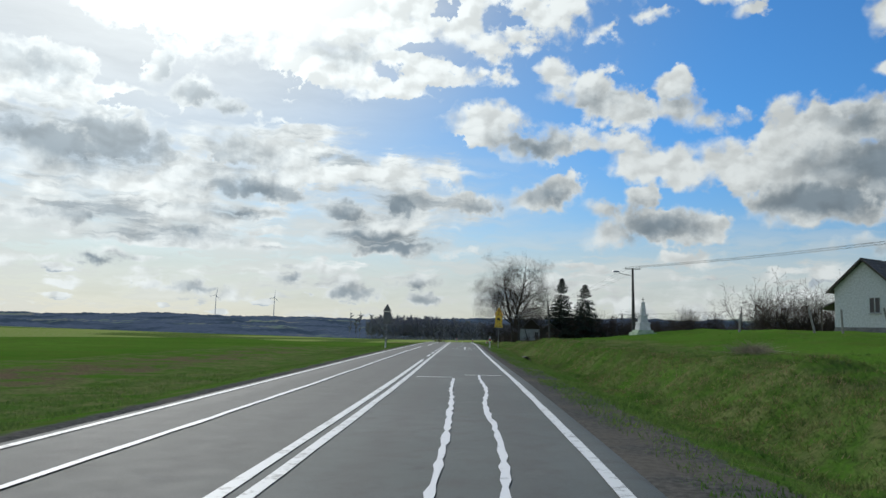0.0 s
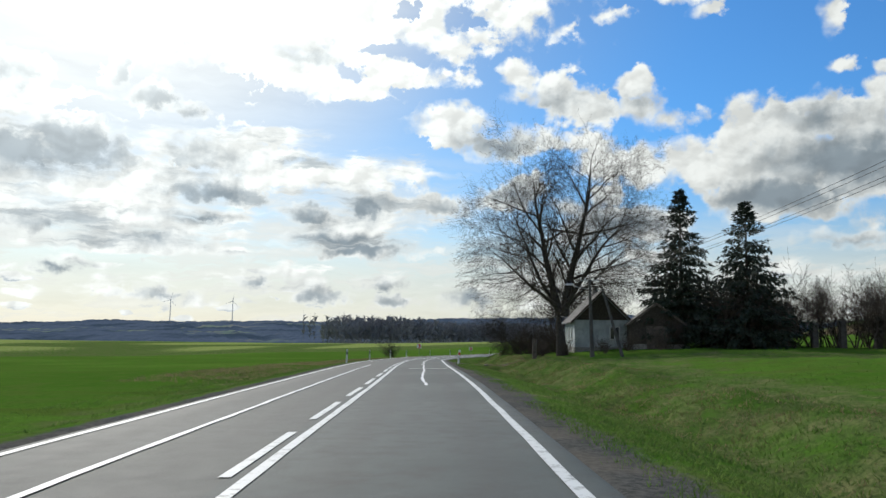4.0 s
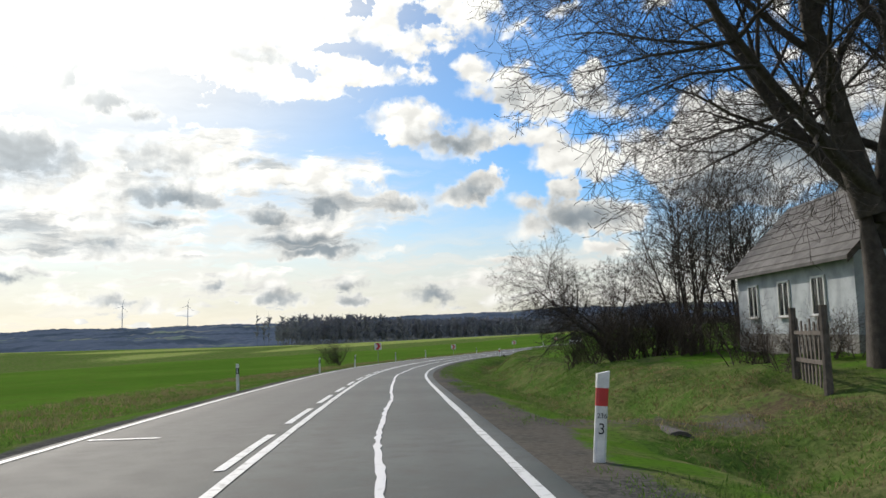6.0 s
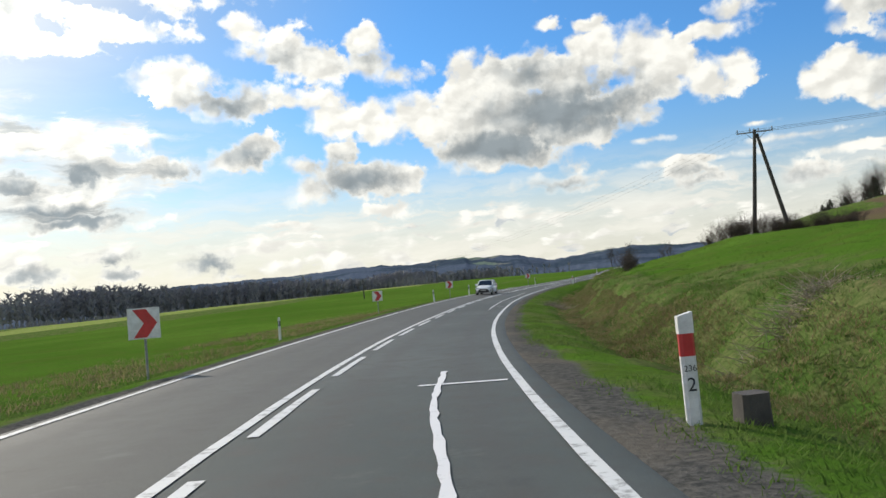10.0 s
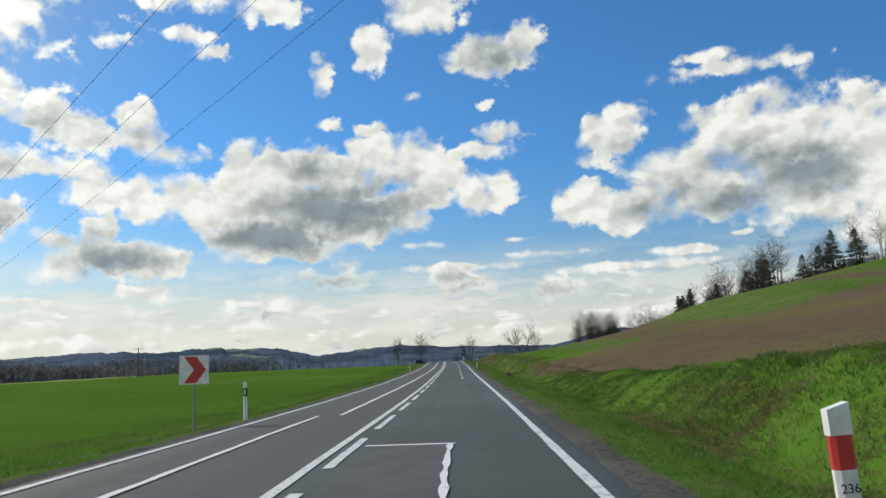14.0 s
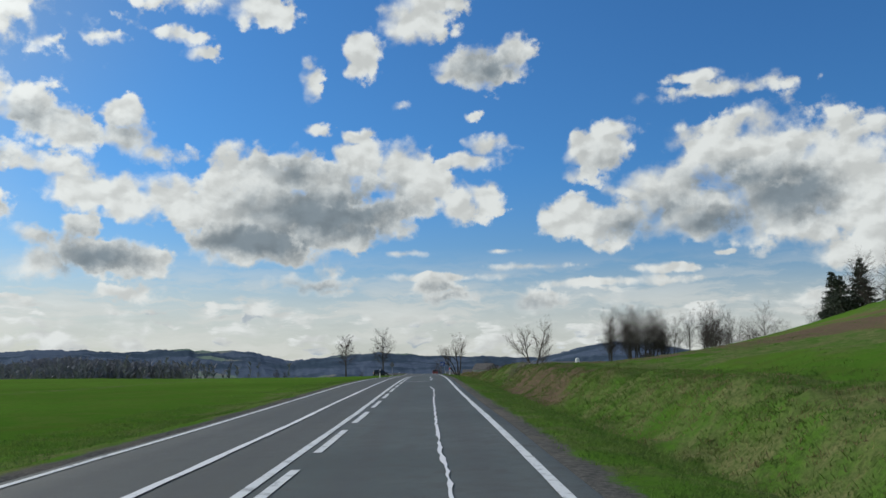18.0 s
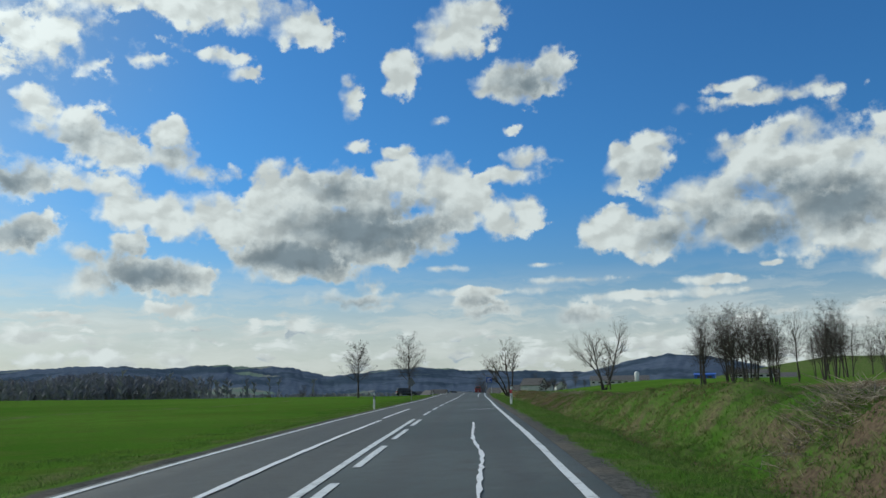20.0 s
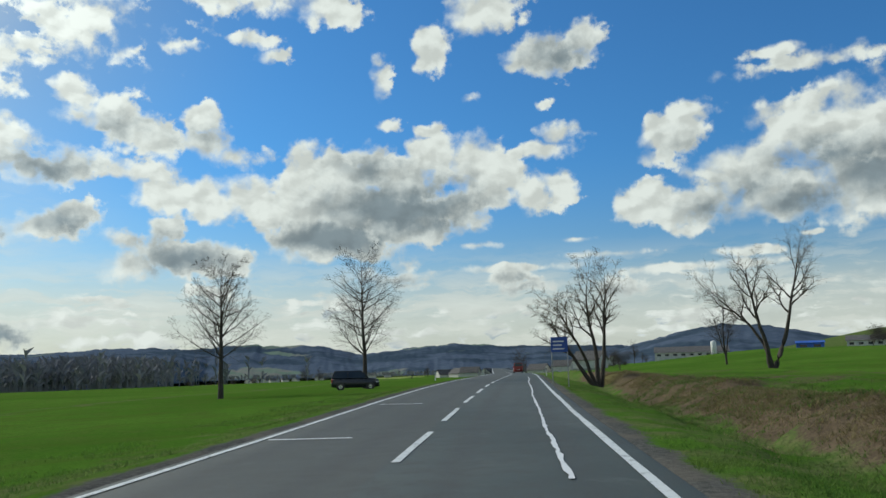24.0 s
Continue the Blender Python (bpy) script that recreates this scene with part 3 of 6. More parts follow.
BARN_WALL = stuff("pale_barn_wall", (0.55, 0.54, 0.50), (0.42, 0.42, 0.40), 0.8, 0.9, 0, 0, 20)
SHEET = stuff("blue_sheet", (0.02, 0.10, 0.45), (0.02, 0.08, 0.35), 0.6, 0.5, 0, 0, 20)

# ---- mesh helpers ----


class Shape:
    """Points, faces and their material slots, gathered for one mesh."""

    def __init__(self):
        self.v, self.f, self.m = [], [], []

    def add(self, pts, faces, slot=0, place=None):
        n = len(self.v)
        self.v += [tuple(place @ Vector(p)) if place else tuple(p) for p in pts]
        self.f += [tuple(n + i for i in f) for f in faces]
        self.m += [slot] * len(faces)
        return self

    def box(self, lo, hi, slot=0, place=None, taper=1.0, bevel=0.0):
        (a, b, c), (d, e, f) = lo, hi
        if bevel:
            k = min(bevel, (d - a) / 2.1, (e - b) / 2.1)
            ring = [(a + k, b), (d - k, b), (d, b + k), (d, e - k), (d - k, e), (a + k, e), (a, e - k), (a, b + k)]
        else:
            ring = [(a, b), (d, b), (d, e), (a, e)]
        mx, my, n = (a + d) / 2, (b + e) / 2, len(ring)
        pts = [(x, y, c) for x, y in ring] + [(mx + (x - mx) * taper, my + (y - my) * taper, f) for x, y in ring]
        faces = [tuple(range(n - 1, -1, -1)), tuple(range(n, 2 * n))] + [(i, (i + 1) % n, n + (i + 1) % n, n + i) for i in range(n)]
        return self.add(pts, faces, slot, place)

    def tube(self, pts, radii, sides=6, slot=0, place=None, cap=True):
        pts = [Vector(p) for p in pts]
        out, n = [], len(pts)
        for i, p in enumerate(pts):
            d = (pts[min(i + 1, n - 1)] - pts[max(i - 1, 0)]).normalized()
            side = d.cross(Vector((0, 0, 1)) if abs(d.z) < 0.9 else Vector((1, 0, 0))).normalized()
            up = side.cross(d)
            for k in range(sides):
                a = 2 * math.pi * k / sides
                out.append(p + (side * math.cos(a) + up * math.sin(a)) * radii[i])
        faces = [(i * sides + k, i * sides + (k + 1) % sides, (i + 1) * sides + (k + 1) % sides, (i + 1) * sides + k) for i in range(n - 1) for k in range(sides)]
        if cap:
            faces += [tuple(range(sides - 1, -1, -1)), tuple(range((n - 1) * sides, n * sides))]
        return self.add(out, faces, slot, place)

    def plate(self, outline, y0, y1, slot=0, place=None):
        """A flat board: an outline in x and z, from y0 to y1."""
        n = len(outline)
        pts = [(x, y0, z) for x, z in outline] + [(x, y1, z) for x, z in outline]
        faces = [tuple(range(n)), tuple(range(2 * n - 1, n - 1, -1))] + [(i, n + i, n + (i + 1) % n, (i + 1) % n) for i in range(n)]
        return self.add(pts, faces, slot, place)

    def mesh(self, name, mats, smooth=False):
        me = bpy.data.meshes.new(name)
        me.from_pydata(self.v, [], self.f)
        for m in mats if isinstance(mats, (list, tuple)) else [mats]:
            me.materials.append(m)
        me.polygons.foreach_set("material_index", self.m)
        if smooth:
            me.polygons.foreach_set("use_smooth", [True] * len(self.f))
        me.update()
        return me


def part(name, made, mats, parent, label="", smooth=False):
    """Links a shape, or a mesh that is there already, as one object under its thing."""
    ob = new(name, made.mesh(name, mats, smooth) if isinstance(made, Shape) else made)
    ob.parent = parent
    if label:
        ob["label"] = label
    return ob


def thing(name, label, category, group="", kind="", at=None):
    ob = tagged(new(name), label, category, group, kind)
    if at is not None:
        ob.matrix_world = at
    return ob


def solid(name, made, mats, label="", category="", group="", kind="", at=None, smooth=False):
    ob = tagged(new(name, made.mesh(name, mats, smooth)), label, category, group, kind)
    if at is not None:
        ob.matrix_world = at
    return ob


# ---- the road's line and the lie of the land ----
ROAD_S0 = -20.0
HEAD = [-4.1, -2.8, -1.8, -2.0, -2.0, -1.6, -2.0, -1.2, -2.2, -3.0, -8.4, -14.7, -21.2, -26.5, -29.7, -35.1, -39.3, -39.4, -39.1, -39.3, -39.1, -38.5, -38.8, -38.6, -39.2, -39.2, -39.2, -39.8, -40.2, -40.1, -39.4, -38.5, -37.5]  # degrees, every 25 m
RISE = [0.00, 0.11, 0.17, 0.19, -0.06, -0.68, -1.60, -2.26, -2.70, -2.68, -2.43, -2.17, -1.69, -1.01, -0.26, 0.02, 0.16, 0.50, 0.50, 0.41, 0.24]  # metres, every 40 m
BANK = [-1.51, -0.42, -0.95, -0.36, 0.94, 0.62, 2.44, -0.30, -1.37, -1.02, -1.82, -0.06, 0.47, 0.81]  # degrees, every 60 m


def glide(values, step, s):
    """Smooth interpolation of evenly spaced values from ROAD_S0 on."""
    v = np.asarray(values, float)
    u = np.clip((np.asarray(s, float) - ROAD_S0) / step, 0, len(v) - 1.0001)
    i = u.astype(int)
    f = u - i
    p = np.concatenate([[v[0]], v, [v[-1], v[-1]]])
    a, b, c, d = p[i], p[i + 1], p[i + 2], p[i + 3]
    return 0.5 * (2 * b + (c - a) * f + (2 * a - 5 * b + 4 * c - d) * f * f + (3 * b - a - 3 * c + d) * f ** 3)


LINE_S = np.arange(-2600.0, 4001.0, 1.0)
LINE_H = np.radians(glide(HEAD, 25.0, LINE_S))
half = (LINE_H[1:] + LINE_H[:-1]) / 2
LINE_X = np.concatenate([[0], np.cumsum(-np.sin(half))])
LINE_Y = np.concatenate([[0], np.cumsum(np.cos(half))])
LINE_X -= LINE_X[2600]
LINE_Y -= LINE_Y[2600]
WIDE = 150.0  # within this the cross lines stand square to the road
OUT = Vector((math.cos(radians(-22)), math.sin(radians(-22))))


def plan(s, u):
    """World x, y of the place s metres along the road and u metres to its right."""
    s, u = np.asarray(s, float), np.asarray(u, float)
    h = np.interp(s, LINE_S, LINE_H)
    near = np.clip(u, -WIDE, WIDE)
    x = np.interp(s, LINE_S, LINE_X) + np.cos(h) * near + OUT.x * (u - near)
    y = np.interp(s, LINE_S, LINE_Y) + np.sin(h) * near + OUT.y * (u - near)
    return x, y


def table(s, rows):
    a = np.array(rows, float)
    return np.interp(s, a[:, 0], a[:, 1])


BANK_TOP = [(-60, .6), (0, .6), (40, .7), (70, .9), (100, .4), (125, .1), (160, .1), (200, .3), (250, .6), (280, .8), (310, .9), (350, 1.0), (385, 1.15), (402, .65), (425, .05), (445, .2), (480, .6), (520, .9), (545, 1.0), (565, .7), (590, .35), (620, .15), (900, .1)]
FIELD = [(-60, 1.3), (0, 1.4), (45, 1.8), (72, 2.3), (95, 1.2), (125, .5), (165, .9), (190, 1.6), (215, 1.5), (250, 1.5), (285, 2.3), (310, 3.0), (345, 3.6), (385, 3.0), (405, 2.2), (425, 1.6), (450, 1.8), (485, 2.0), (525, 1.2), (560, .5), (600, .0), (900, .1)]


def bump(x, y, cx, cy, height, sx, south, north):
    sy = np.where(y > cy, north, south)
    return height * np.exp(-((x - cx) ** 2 / (2 * sx * sx) + (y - cy) ** 2 / (2 * sy * sy)))


def land(s, u):
    """Height of the ground, without its small roughness."""
    s, u = np.asarray(s, float), np.asarray(u, float)
    x, y = plan(s, u)
    base = glide(RISE, 40.0, s)
    tilt = np.tan(np.radians(glide(BANK, 60.0, s))) * np.clip(u, -6, 6) * np.interp(np.abs(u), [5, 12], [1, 0])
    top, field = table(s, BANK_TOP), table(s, FIELD)
    z = np.zeros_like(u + s)
    ur = [0, 3.6, 3.75, 4.9, 6.0, 7.0, 7.7]
    zr = [-.15, -.15, -.03, -.07, -.28, -.8, -.8]
    right = np.interp(u, ur, zr)
    climb = np.clip((u - 7.7) / 2.5, 0, 1)
    right = right + np.where(u > 7.7, (top + .8) * climb * climb * (3 - 2 * climb), 0)
    far = np.clip((u - 10.2) / 13, 0, 1)
    right = right + np.where(u > 10.2, (field - top) * far, 0) + np.clip((u - 23) / 60, 0, 1) * np.interp(s, [170, 215, 290, 330, 500, 580], [.8, 2.6, 2.6, .8, .8, 0])
    left = np.interp(-u, [0, 3.6, 3.75, 4.6, 6.0, 7.5, 30, 85, 150, 250, 420, 900, 1500], [-.15, -.15, -.03, -.08, -.35, -.45, -.75, -1.5, -3.8, -9.5, -21, -28, -30])
    # the field breaks off into the valley; further on the valley floor rises to it
    valley = np.interp(-u, [30, 85, 150, 250, 420, 900, 1500], [0, .5, 1.9, 4.5, 13.5, 20, 22]) * np.clip((s - 430) / 150, 0, 1)
    # a field access bridges the ditch
    over = np.exp(-((s - 182.5) / 2.6) ** 4)
    right = np.where((u > 4.9) & (u < 12), right * (1 - over) + over * np.maximum(right, -.12), right)
    side = np.where(u > 0, right, left + valley)
    hill = bump(x, y, 330, 416, 27, 90, 82, 50) + bump(x, y, 1090, 915, 40, 150, 150, 110)
    hill = hill * np.clip((u - 12) / 40, 0, 1)
    # the valley floor lies below the road, also ahead
    level = np.interp(s, [700, 1200, 2500], [0, -6, -10]) * np.clip((s - 700) / 300, 0, 1)
    shelf = 6.5 * np.clip((u - 25) / 60, 0, 1) * np.clip((s - 680) / 200, 0, 1) * np.clip((1500 - s) / 300, 0, 1)
    return base - tilt + side + hill + level + shelf


def lie(x, y):
    """Along and across for a world place near the road."""
    i = int(np.argmin((LINE_X - x) ** 2 + (LINE_Y - y) ** 2))
    h = LINE_H[i]
    u = (x - LINE_X[i]) * math.cos(h) + (y - LINE_Y[i]) * math.sin(h)
    return float(LINE_S[i]), float(u)


def ground_at(x, y):
    s, u = lie(x, y)
    return float(land(s, u))


def spot(x, y, turn=0.0, sink=0.0, size=1.0):
    """A pose on the ground."""
    return pose(x, y, ground_at(x, y) - sink, 0, 0, turn) @ Matrix.Scale(size, 4)


def on_road(s, u, up=0.0):
    x, y = plan(s, u)
    z = glide(RISE, 40.0, s) - np.tan(np.radians(glide(BANK, 60.0, s))) * np.asarray(u) + up
    return np.stack(np.broadcast_arrays(x, y, z), -1)


def beside(s, u, turn=0.0, sink=0.0):
    """A pose beside the road that faces along it."""
    x, y = plan(s, u)
    return pose(float(x), float(y), float(land(s, u)) - sink, 0, 0, math.degrees(float(np.interp(s, LINE_S, LINE_H))) + turn)

# ---- ground: one sheet to the horizon ----


def sheet(name, mat, s_lines, u_lines, height, covers):
    """A grid over road coordinates with its land cover as attributes."""
    S, U = np.meshgrid(s_lines, u_lines, indexing="ij")
    X, Y = plan(S, U)
    Z = height(S, U, X, Y)
    n, m = S.shape
    idx = np.arange(n * m).reshape(n, m)
    quads = np.stack([idx[:-1, :-1], idx[:-1, 1:], idx[1:, 1:], idx[1:, :-1]], -1).reshape(-1, 4)
    me = bpy.data.meshes.new(name)
    me.vertices.add(n * m)
    me.vertices.foreach_set("co", np.stack([X, Y, Z], -1).ravel())
    me.loops.add(len(quads) * 4)
    me.loops.foreach_set("vertex_index", quads.ravel())
    me.polygons.add(len(quads))
    me.polygons.foreach_set("loop_start", np.arange(0, len(quads) * 4, 4))
    me.polygons.foreach_set("use_smooth", np.ones(len(quads), bool))
    me.update(calc_edges=True)
    for key, values in covers(S, U, X, Y).items():
        me.attributes.new(key, "FLOAT", "POINT").data.foreach_set("value", values.ravel().astype(np.float32))
    me.materials.append(mat)
    return new(name, me)


def hash_noise(x, y, size, seed):
    """Smooth value noise on a lattice, for arrays."""
    x, y = x / size, y / size
    i, j = np.floor(x).astype(np.int64), np.floor(y).astype(np.int64)
    f, g = x - i, y - j
    f, g = f * f * (3 - 2 * f), g * g * (3 - 2 * g)

    def r(a, b):
        k = (a * 374761393 + b * 668265263 + seed * 974634777) & 0x7FFFFFFF
        k = ((k ^ (k >> 13)) * 1274126177) & 0x7FFFFFFF
        return ((k ^ (k >> 16)) & 0xFFFF) / 65535.0

    return (r(i, j) * (1 - f) + r(i + 1, j) * f) * (1 - g) + (r(i, j + 1) * (1 - f) + r(i + 1, j + 1) * f) * g


def clumps(X, Y):
    """Rounded grass tussocks, each with a steep foot."""
    a, b = hash_noise(X, Y, .55, 14), hash_noise(X, Y, 5.0, 15)
    return np.clip((a - .52) * 2.6, 0, 1) * .20 * np.clip((b - .25) * 2.2, 0, 1)


def rough_land(S, U, X, Y):
    z = land(S, U)
    off = np.clip((np.abs(U) - 4.2) / 2.5, 0, 1)
    steep = np.interp(U, [-8, 5.5, 7.5, 10, 13, 40], [.25, .25, 1, 1, .5, .4])
    z = z + off * steep * ((hash_noise(X, Y, 1.0, 3) - .5) * .34 + (hash_noise(X, Y, 3.2, 5) - .5) * .5 + clumps(X, Y))
    z = z + np.clip((np.abs(U) - 14) / 40, 0, 1) * (hash_noise(X, Y, 45, 9) - .5) * 1.3
    plough = ploughed(S, U) * (np.sin(U * 4.2 + hash_noise(X, Y, 4, 2) * 3) * .06 + (hash_noise(X, Y, .7, 8) - .5) * .22)
    hole = sum(np.exp(-(((S - a) / w) ** 2 + ((U - b) / 1.0) ** 2)) * d for a, b, w, d in DITCH_HOLES)
    return z + plough - hole


DITCH_HOLES = [(62, 7.5, 3.5, .5), (166, 6.8, 2.0, .4), (262, 7.4, 4.0, .6), (448, 8.6, 2.5, .7), (606, 7.6, 3.0, .6)]


def ploughed(S, U):
    return np.clip((U - np.interp(S, [372, 390, 405, 421, 440, 463, 500], [18, 13.5, 11.2, 10, 8.4, 8.6, 15])) / 1.2, 0, 1) * np.clip((S - 372) / 12, 0, 1) * np.clip((462 + U * .4 - S) / 14, 0, 1) * np.clip((105 - U) / 14, 0, 1)


def covers(S, U, X, Y):
    bank = np.interp(U, [-14, -8.5, -6, -4.4, 4.7, 6.2, 8, 11, 16], [0, .15, .55, .5, .5, .5, .6, .55, 0])
    bank = bank + np.where(U > 11, .3 * (hash_noise(X, Y, 26, 21) > .62), 0)
    bank = bank + np.clip(1 - np.abs(U + 10 + 4 * hash_noise(X, Y, 60, 4)) / 3.0, 0, 1) * .45 * (S > 180) * (S < 330)
    fields = np.where(U < -90, (hash_noise(S, U * 1.6, 190, 11) > .55) * .6, 0)
    fields = fields + np.where(U > 170, .25 + .7 * hash_noise(X, Y, 120, 19), 0)
    soil = ploughed(S, U) + np.where((U > 75) & (hash_noise(X, Y, 90, 17) > .6), .35, 0)
    soil = soil + np.clip(1.3 - np.abs(U - 9.9) / 1.5, 0, 1) * np.interp(S, [596, 612, 700, 720], [0, .95, .95, 0])
    soil = soil + np.clip(1.4 - np.abs(U + 13.5) / 4.5, 0, 1) * np.interp(S, [-30, 0, 70, 95], [0, .62, .62, 0]) * (.6 + .6 * hash_noise(S, U * 5, 30, 61))
    # stubble strips up the slope past the ploughed piece
    strip = np.clip((U - 14) / 5, 0, 1) * np.interp(S, [432, 452, 540, 580], [0, 1, 1, 0]) * np.clip((95 - U) / 20, 0, 1)
    bank = bank + strip * (.42 + .5 * hash_noise(S, U * 9, 60, 23))
    soil = soil + strip * .62 * (hash_noise(S, U * 14, 70, 29) > .6) + np.interp(S, [520, 540, 640, 660], [0, .3, .3, 0]) * (hash_noise(S, U * 8, 45, 13) > .6) * (U > 13)
    pale = .9 * np.interp(S, [500, 540], [0, 1]) * np.clip((-50 - U) / 2, 0, 1) * (hash_noise(S * .3, U, 40, 47) > .5) + np.clip((-105 - U) / 14, 0, 1) * (hash_noise(S * .5, U * 2.2, 90, 41) > .38) * .85 * np.interp(S, [500, 540], [0, 1])
    # browner right verge; the stronger stretch of soil paints in a cloud's shadow
    soil = soil + np.interp(S, [500, 530, 600, 630], [.34, .62, .62, .34]) * np.clip((U - 5) / 2, 0, 1) * np.clip((34 - U) / 10, 0, 1) * np.interp(S, [490, 520, 700, 720], [0, 1, 1, 0]) * (.5 + hash_noise(S, U * 6, 25, 53))
    bank = bank + .35 * np.clip(1.2 - np.abs(U - 8.8) / 2.2, 0, 1) * np.interp(S, [235, 255, 340, 355], [0, 1, 1, 0])
    bank = bank * np.where(U > 5, np.interp(S, [345, 362, 440, 455], [1, .45, .45, 1]), 1)
    access = np.exp(-((S - 182.5) / 2.2) ** 2) * np.clip((13 - U) / 3, 0, 1) * (U > 3)
    soil = soil + access * .55
    bank = bank + (U > 6) * .25 * np.interp(S, [150, 165, 215, 230], [0, 1, 1, 0])
    bank = bank + .9 * np.clip(1 - np.abs(U + 27) / 3.0, 0, 1) * np.interp(S, [400, 440], [0, 1])
    bank = bank + .5 * np.clip((-6 - U) / 2, 0, 1) * np.clip((U + 24) / 5, 0, 1) * np.interp(S, [-40, -10, 80, 105], [0, 1, 1, 0])
    bank = bank + .6 * np.clip((-110 - U) / 20, 0, 1) * np.interp(S, [280, 340], [1, 0])
    reach = table(S, [(-60, 5.0), (35, 5.0), (70, 4.6), (170, 4.5), (200, 4.9), (245, 4.8), (265, 4.5), (365, 4.25), (440, 4.1), (452, 4.7), (466, 4.1), (700, 4.1)])
    grit = np.where(U > 0, np.clip((reach + .5 - U) / .8, 0, 1), np.clip((U + 4.6) / .6, 0, .8))
    return {"wild": bank + fields, "soil": soil, "grit": grit + access * .5 * (U < 9), "pale": pale}


def spaced(*runs):
    out = []
    for a, b, step in runs:
        out.append(np.arange(a, b, step))
    return np.concatenate(out + [[runs[-1][1]]])


U_LINES = np.concatenate([[-2600, -2000, -1500, -1200, -900, -700, -520, -420, -340, -280, -230, -190, -160], -np.arange(140, 50, -8.0), -np.arange(48, 20, -4.0), -np.arange(20, 9, -1.0), -np.arange(9, 3.4, -.5), [0], np.arange(3.5, 12.5, .28), np.arange(12.5, 30, .9), np.arange(30, 80, 3.0), np.arange(80, 200, 8.0), [210, 225, 250, 280, 320, 370, 430, 500, 600, 750, 950, 1200, 1600, 2100, 2600]])
S_LINES = spaced((-2500, -500, 250), (-500, -60, 40), (-60, -6, 6), (-6, 660, .5), (660, 800, 3), (800, 1100, 15), (1100, 1600, 50), (1600, 3600, 200))
ground = tagged(sheet("ground", GROUND, S_LINES, U_LINES, rough_land, covers), "green crop fields with a grassy ditch, ploughed soil and rough verges", "ground", kind="structure")

# ---- road ----
ROAD_U = np.array([-3.75, -3.6, -2.6, -1.7, -.8, 0, .8, 1.7, 2.6, 3.4, 3.65, 3.8])


def road_height(S, U, X, Y):
    ragged = np.where((U > 3.7) | (U < -3.7), -.06, 0)
    return glide(RISE, 40.0, S) - np.tan(np.radians(glide(BANK, 60.0, S))) * U + .012 * (hash_noise(X, Y, 5, 1) - .5) + ragged


road = tagged(sheet("road", ASPHALT, spaced((-300, -10, 10), (-10, 760, 1.5), (760, 1500, 20)), ROAD_U, road_height, lambda S, U, X, Y: {"across": U + 0 * S}), "worn grey two-lane asphalt road with sealed cracks and painted lines", "road", kind="structure")


def ribbon(s0, s1, u0, u1, step=1.5, up=.012, ragged=0.0, seed=0, drift=None):
    """A thin painted band on the road, its edges ragged where wanted."""
    rnd = np.random.RandomState(seed)
    s = np.linspace(s0, s1, max(2, int((s1 - s0) / step) + 1))
    mid = drift(s) if drift else 0 * s
    a = u0 + mid + ragged * (rnd.rand(len(s)) - .5)
    b = u1 + mid + ragged * (rnd.rand(len(s)) - .5)
    x, y = plan(s, a)
    lift = lambda q: on_road(s, q, up) + np.stack([0 * s, 0 * s, .012 * (hash_noise(*plan(s, q), 5, 1) - .5)], -1)
    pts = np.concatenate([lift(a), lift(b)])
    n = len(s)
    return Shape().add(pts.tolist(), [(i, n + i, n + i + 1, i + 1) for i in range(n - 1)])


def marking(name, shape, mat, label):
    ob = part(name, shape, mat, road, label)
    return ob


marking("edge_line", ribbon(-60, 1400, 3.28, 3.42, 1.5, ragged=.02, seed=1), LINE, "white edge line").parent = road
marking("edge_line", ribbon(-60, 1400, -3.44, -3.31, 1.5, ragged=.02, seed=2), LINE, "white edge line")
# double centre line: solid on our side first, later on the other side
marking("centre_line", ribbon(-60, 268, .06, .20, 1.5, ragged=.015, seed=3), LINE, "solid white centre line")
marking("centre_line", ribbon(270, 556, -.22, -.08, 1.5, ragged=.015, seed=4), LINE, "solid white centre line")
marking("centre_line", ribbon(-60, 40, -.20, -.06, 1.5, ragged=.015, seed=5), LINE, "solid white centre line")
for k in range(38):
    s = 45 + k * 6.0
    if s < 266:
        marking("centre_dash", ribbon(s, s + 4.0, -.20, -.06, 1.3, ragged=.015, seed=10 + k), LINE, "")
for k in range(46):
    s = 272.2 + k * 6.2
    if s < 554:
        marking("centre_dash", ribbon(s, s + 4.2, .06, .20, 1.3, ragged=.02, seed=50 + k), LINE, "")
for k in range(34):
    s = 560 + k * 8.0
    if not 598 < s < 619:
        marking("centre_dash", ribbon(s, s + 5.0, -.07, .07, 1.4, ragged=.02, seed=90 + k), LINE, "")


def wander(amount, size, seed):
    return lambda s: amount * (hash_noise(s, 0 * s + seed, size, seed) - .5)


# sealed cracks and joints; the tar's sun glint is painted as a pale tone
for s0, s1, u, w, seed in [(2, 24, 1.62, .16, 1), (2, 26, 2.33, .15, 2), (140, 251, 1.75, .17, 4), (251, 271, 1.95, .16, 5), (270, 284, 2.12, .16, 6), (318, 352, 2.4, .10, 7), (428, 520, 2.12, .10, 9), (533, 552, 2.12, .12, 11), (622, 690, 2.45, .12, 12), (597, 620, .02, .22, 13), (366, 376, 2.5, .15, 14), (376, 386.5, 1.75, .15, 17), (64, 77, 2.0, .13, 15), (90, 112, 1.9, .05, 16)]:
    marking("crack_seal", ribbon(s0, s1, u - w * .29, u + w * .29, .35, .016, .05, 200 + seed, wander(.20, 5, seed)), TAR, "sealed crack with tar glint painted pale")
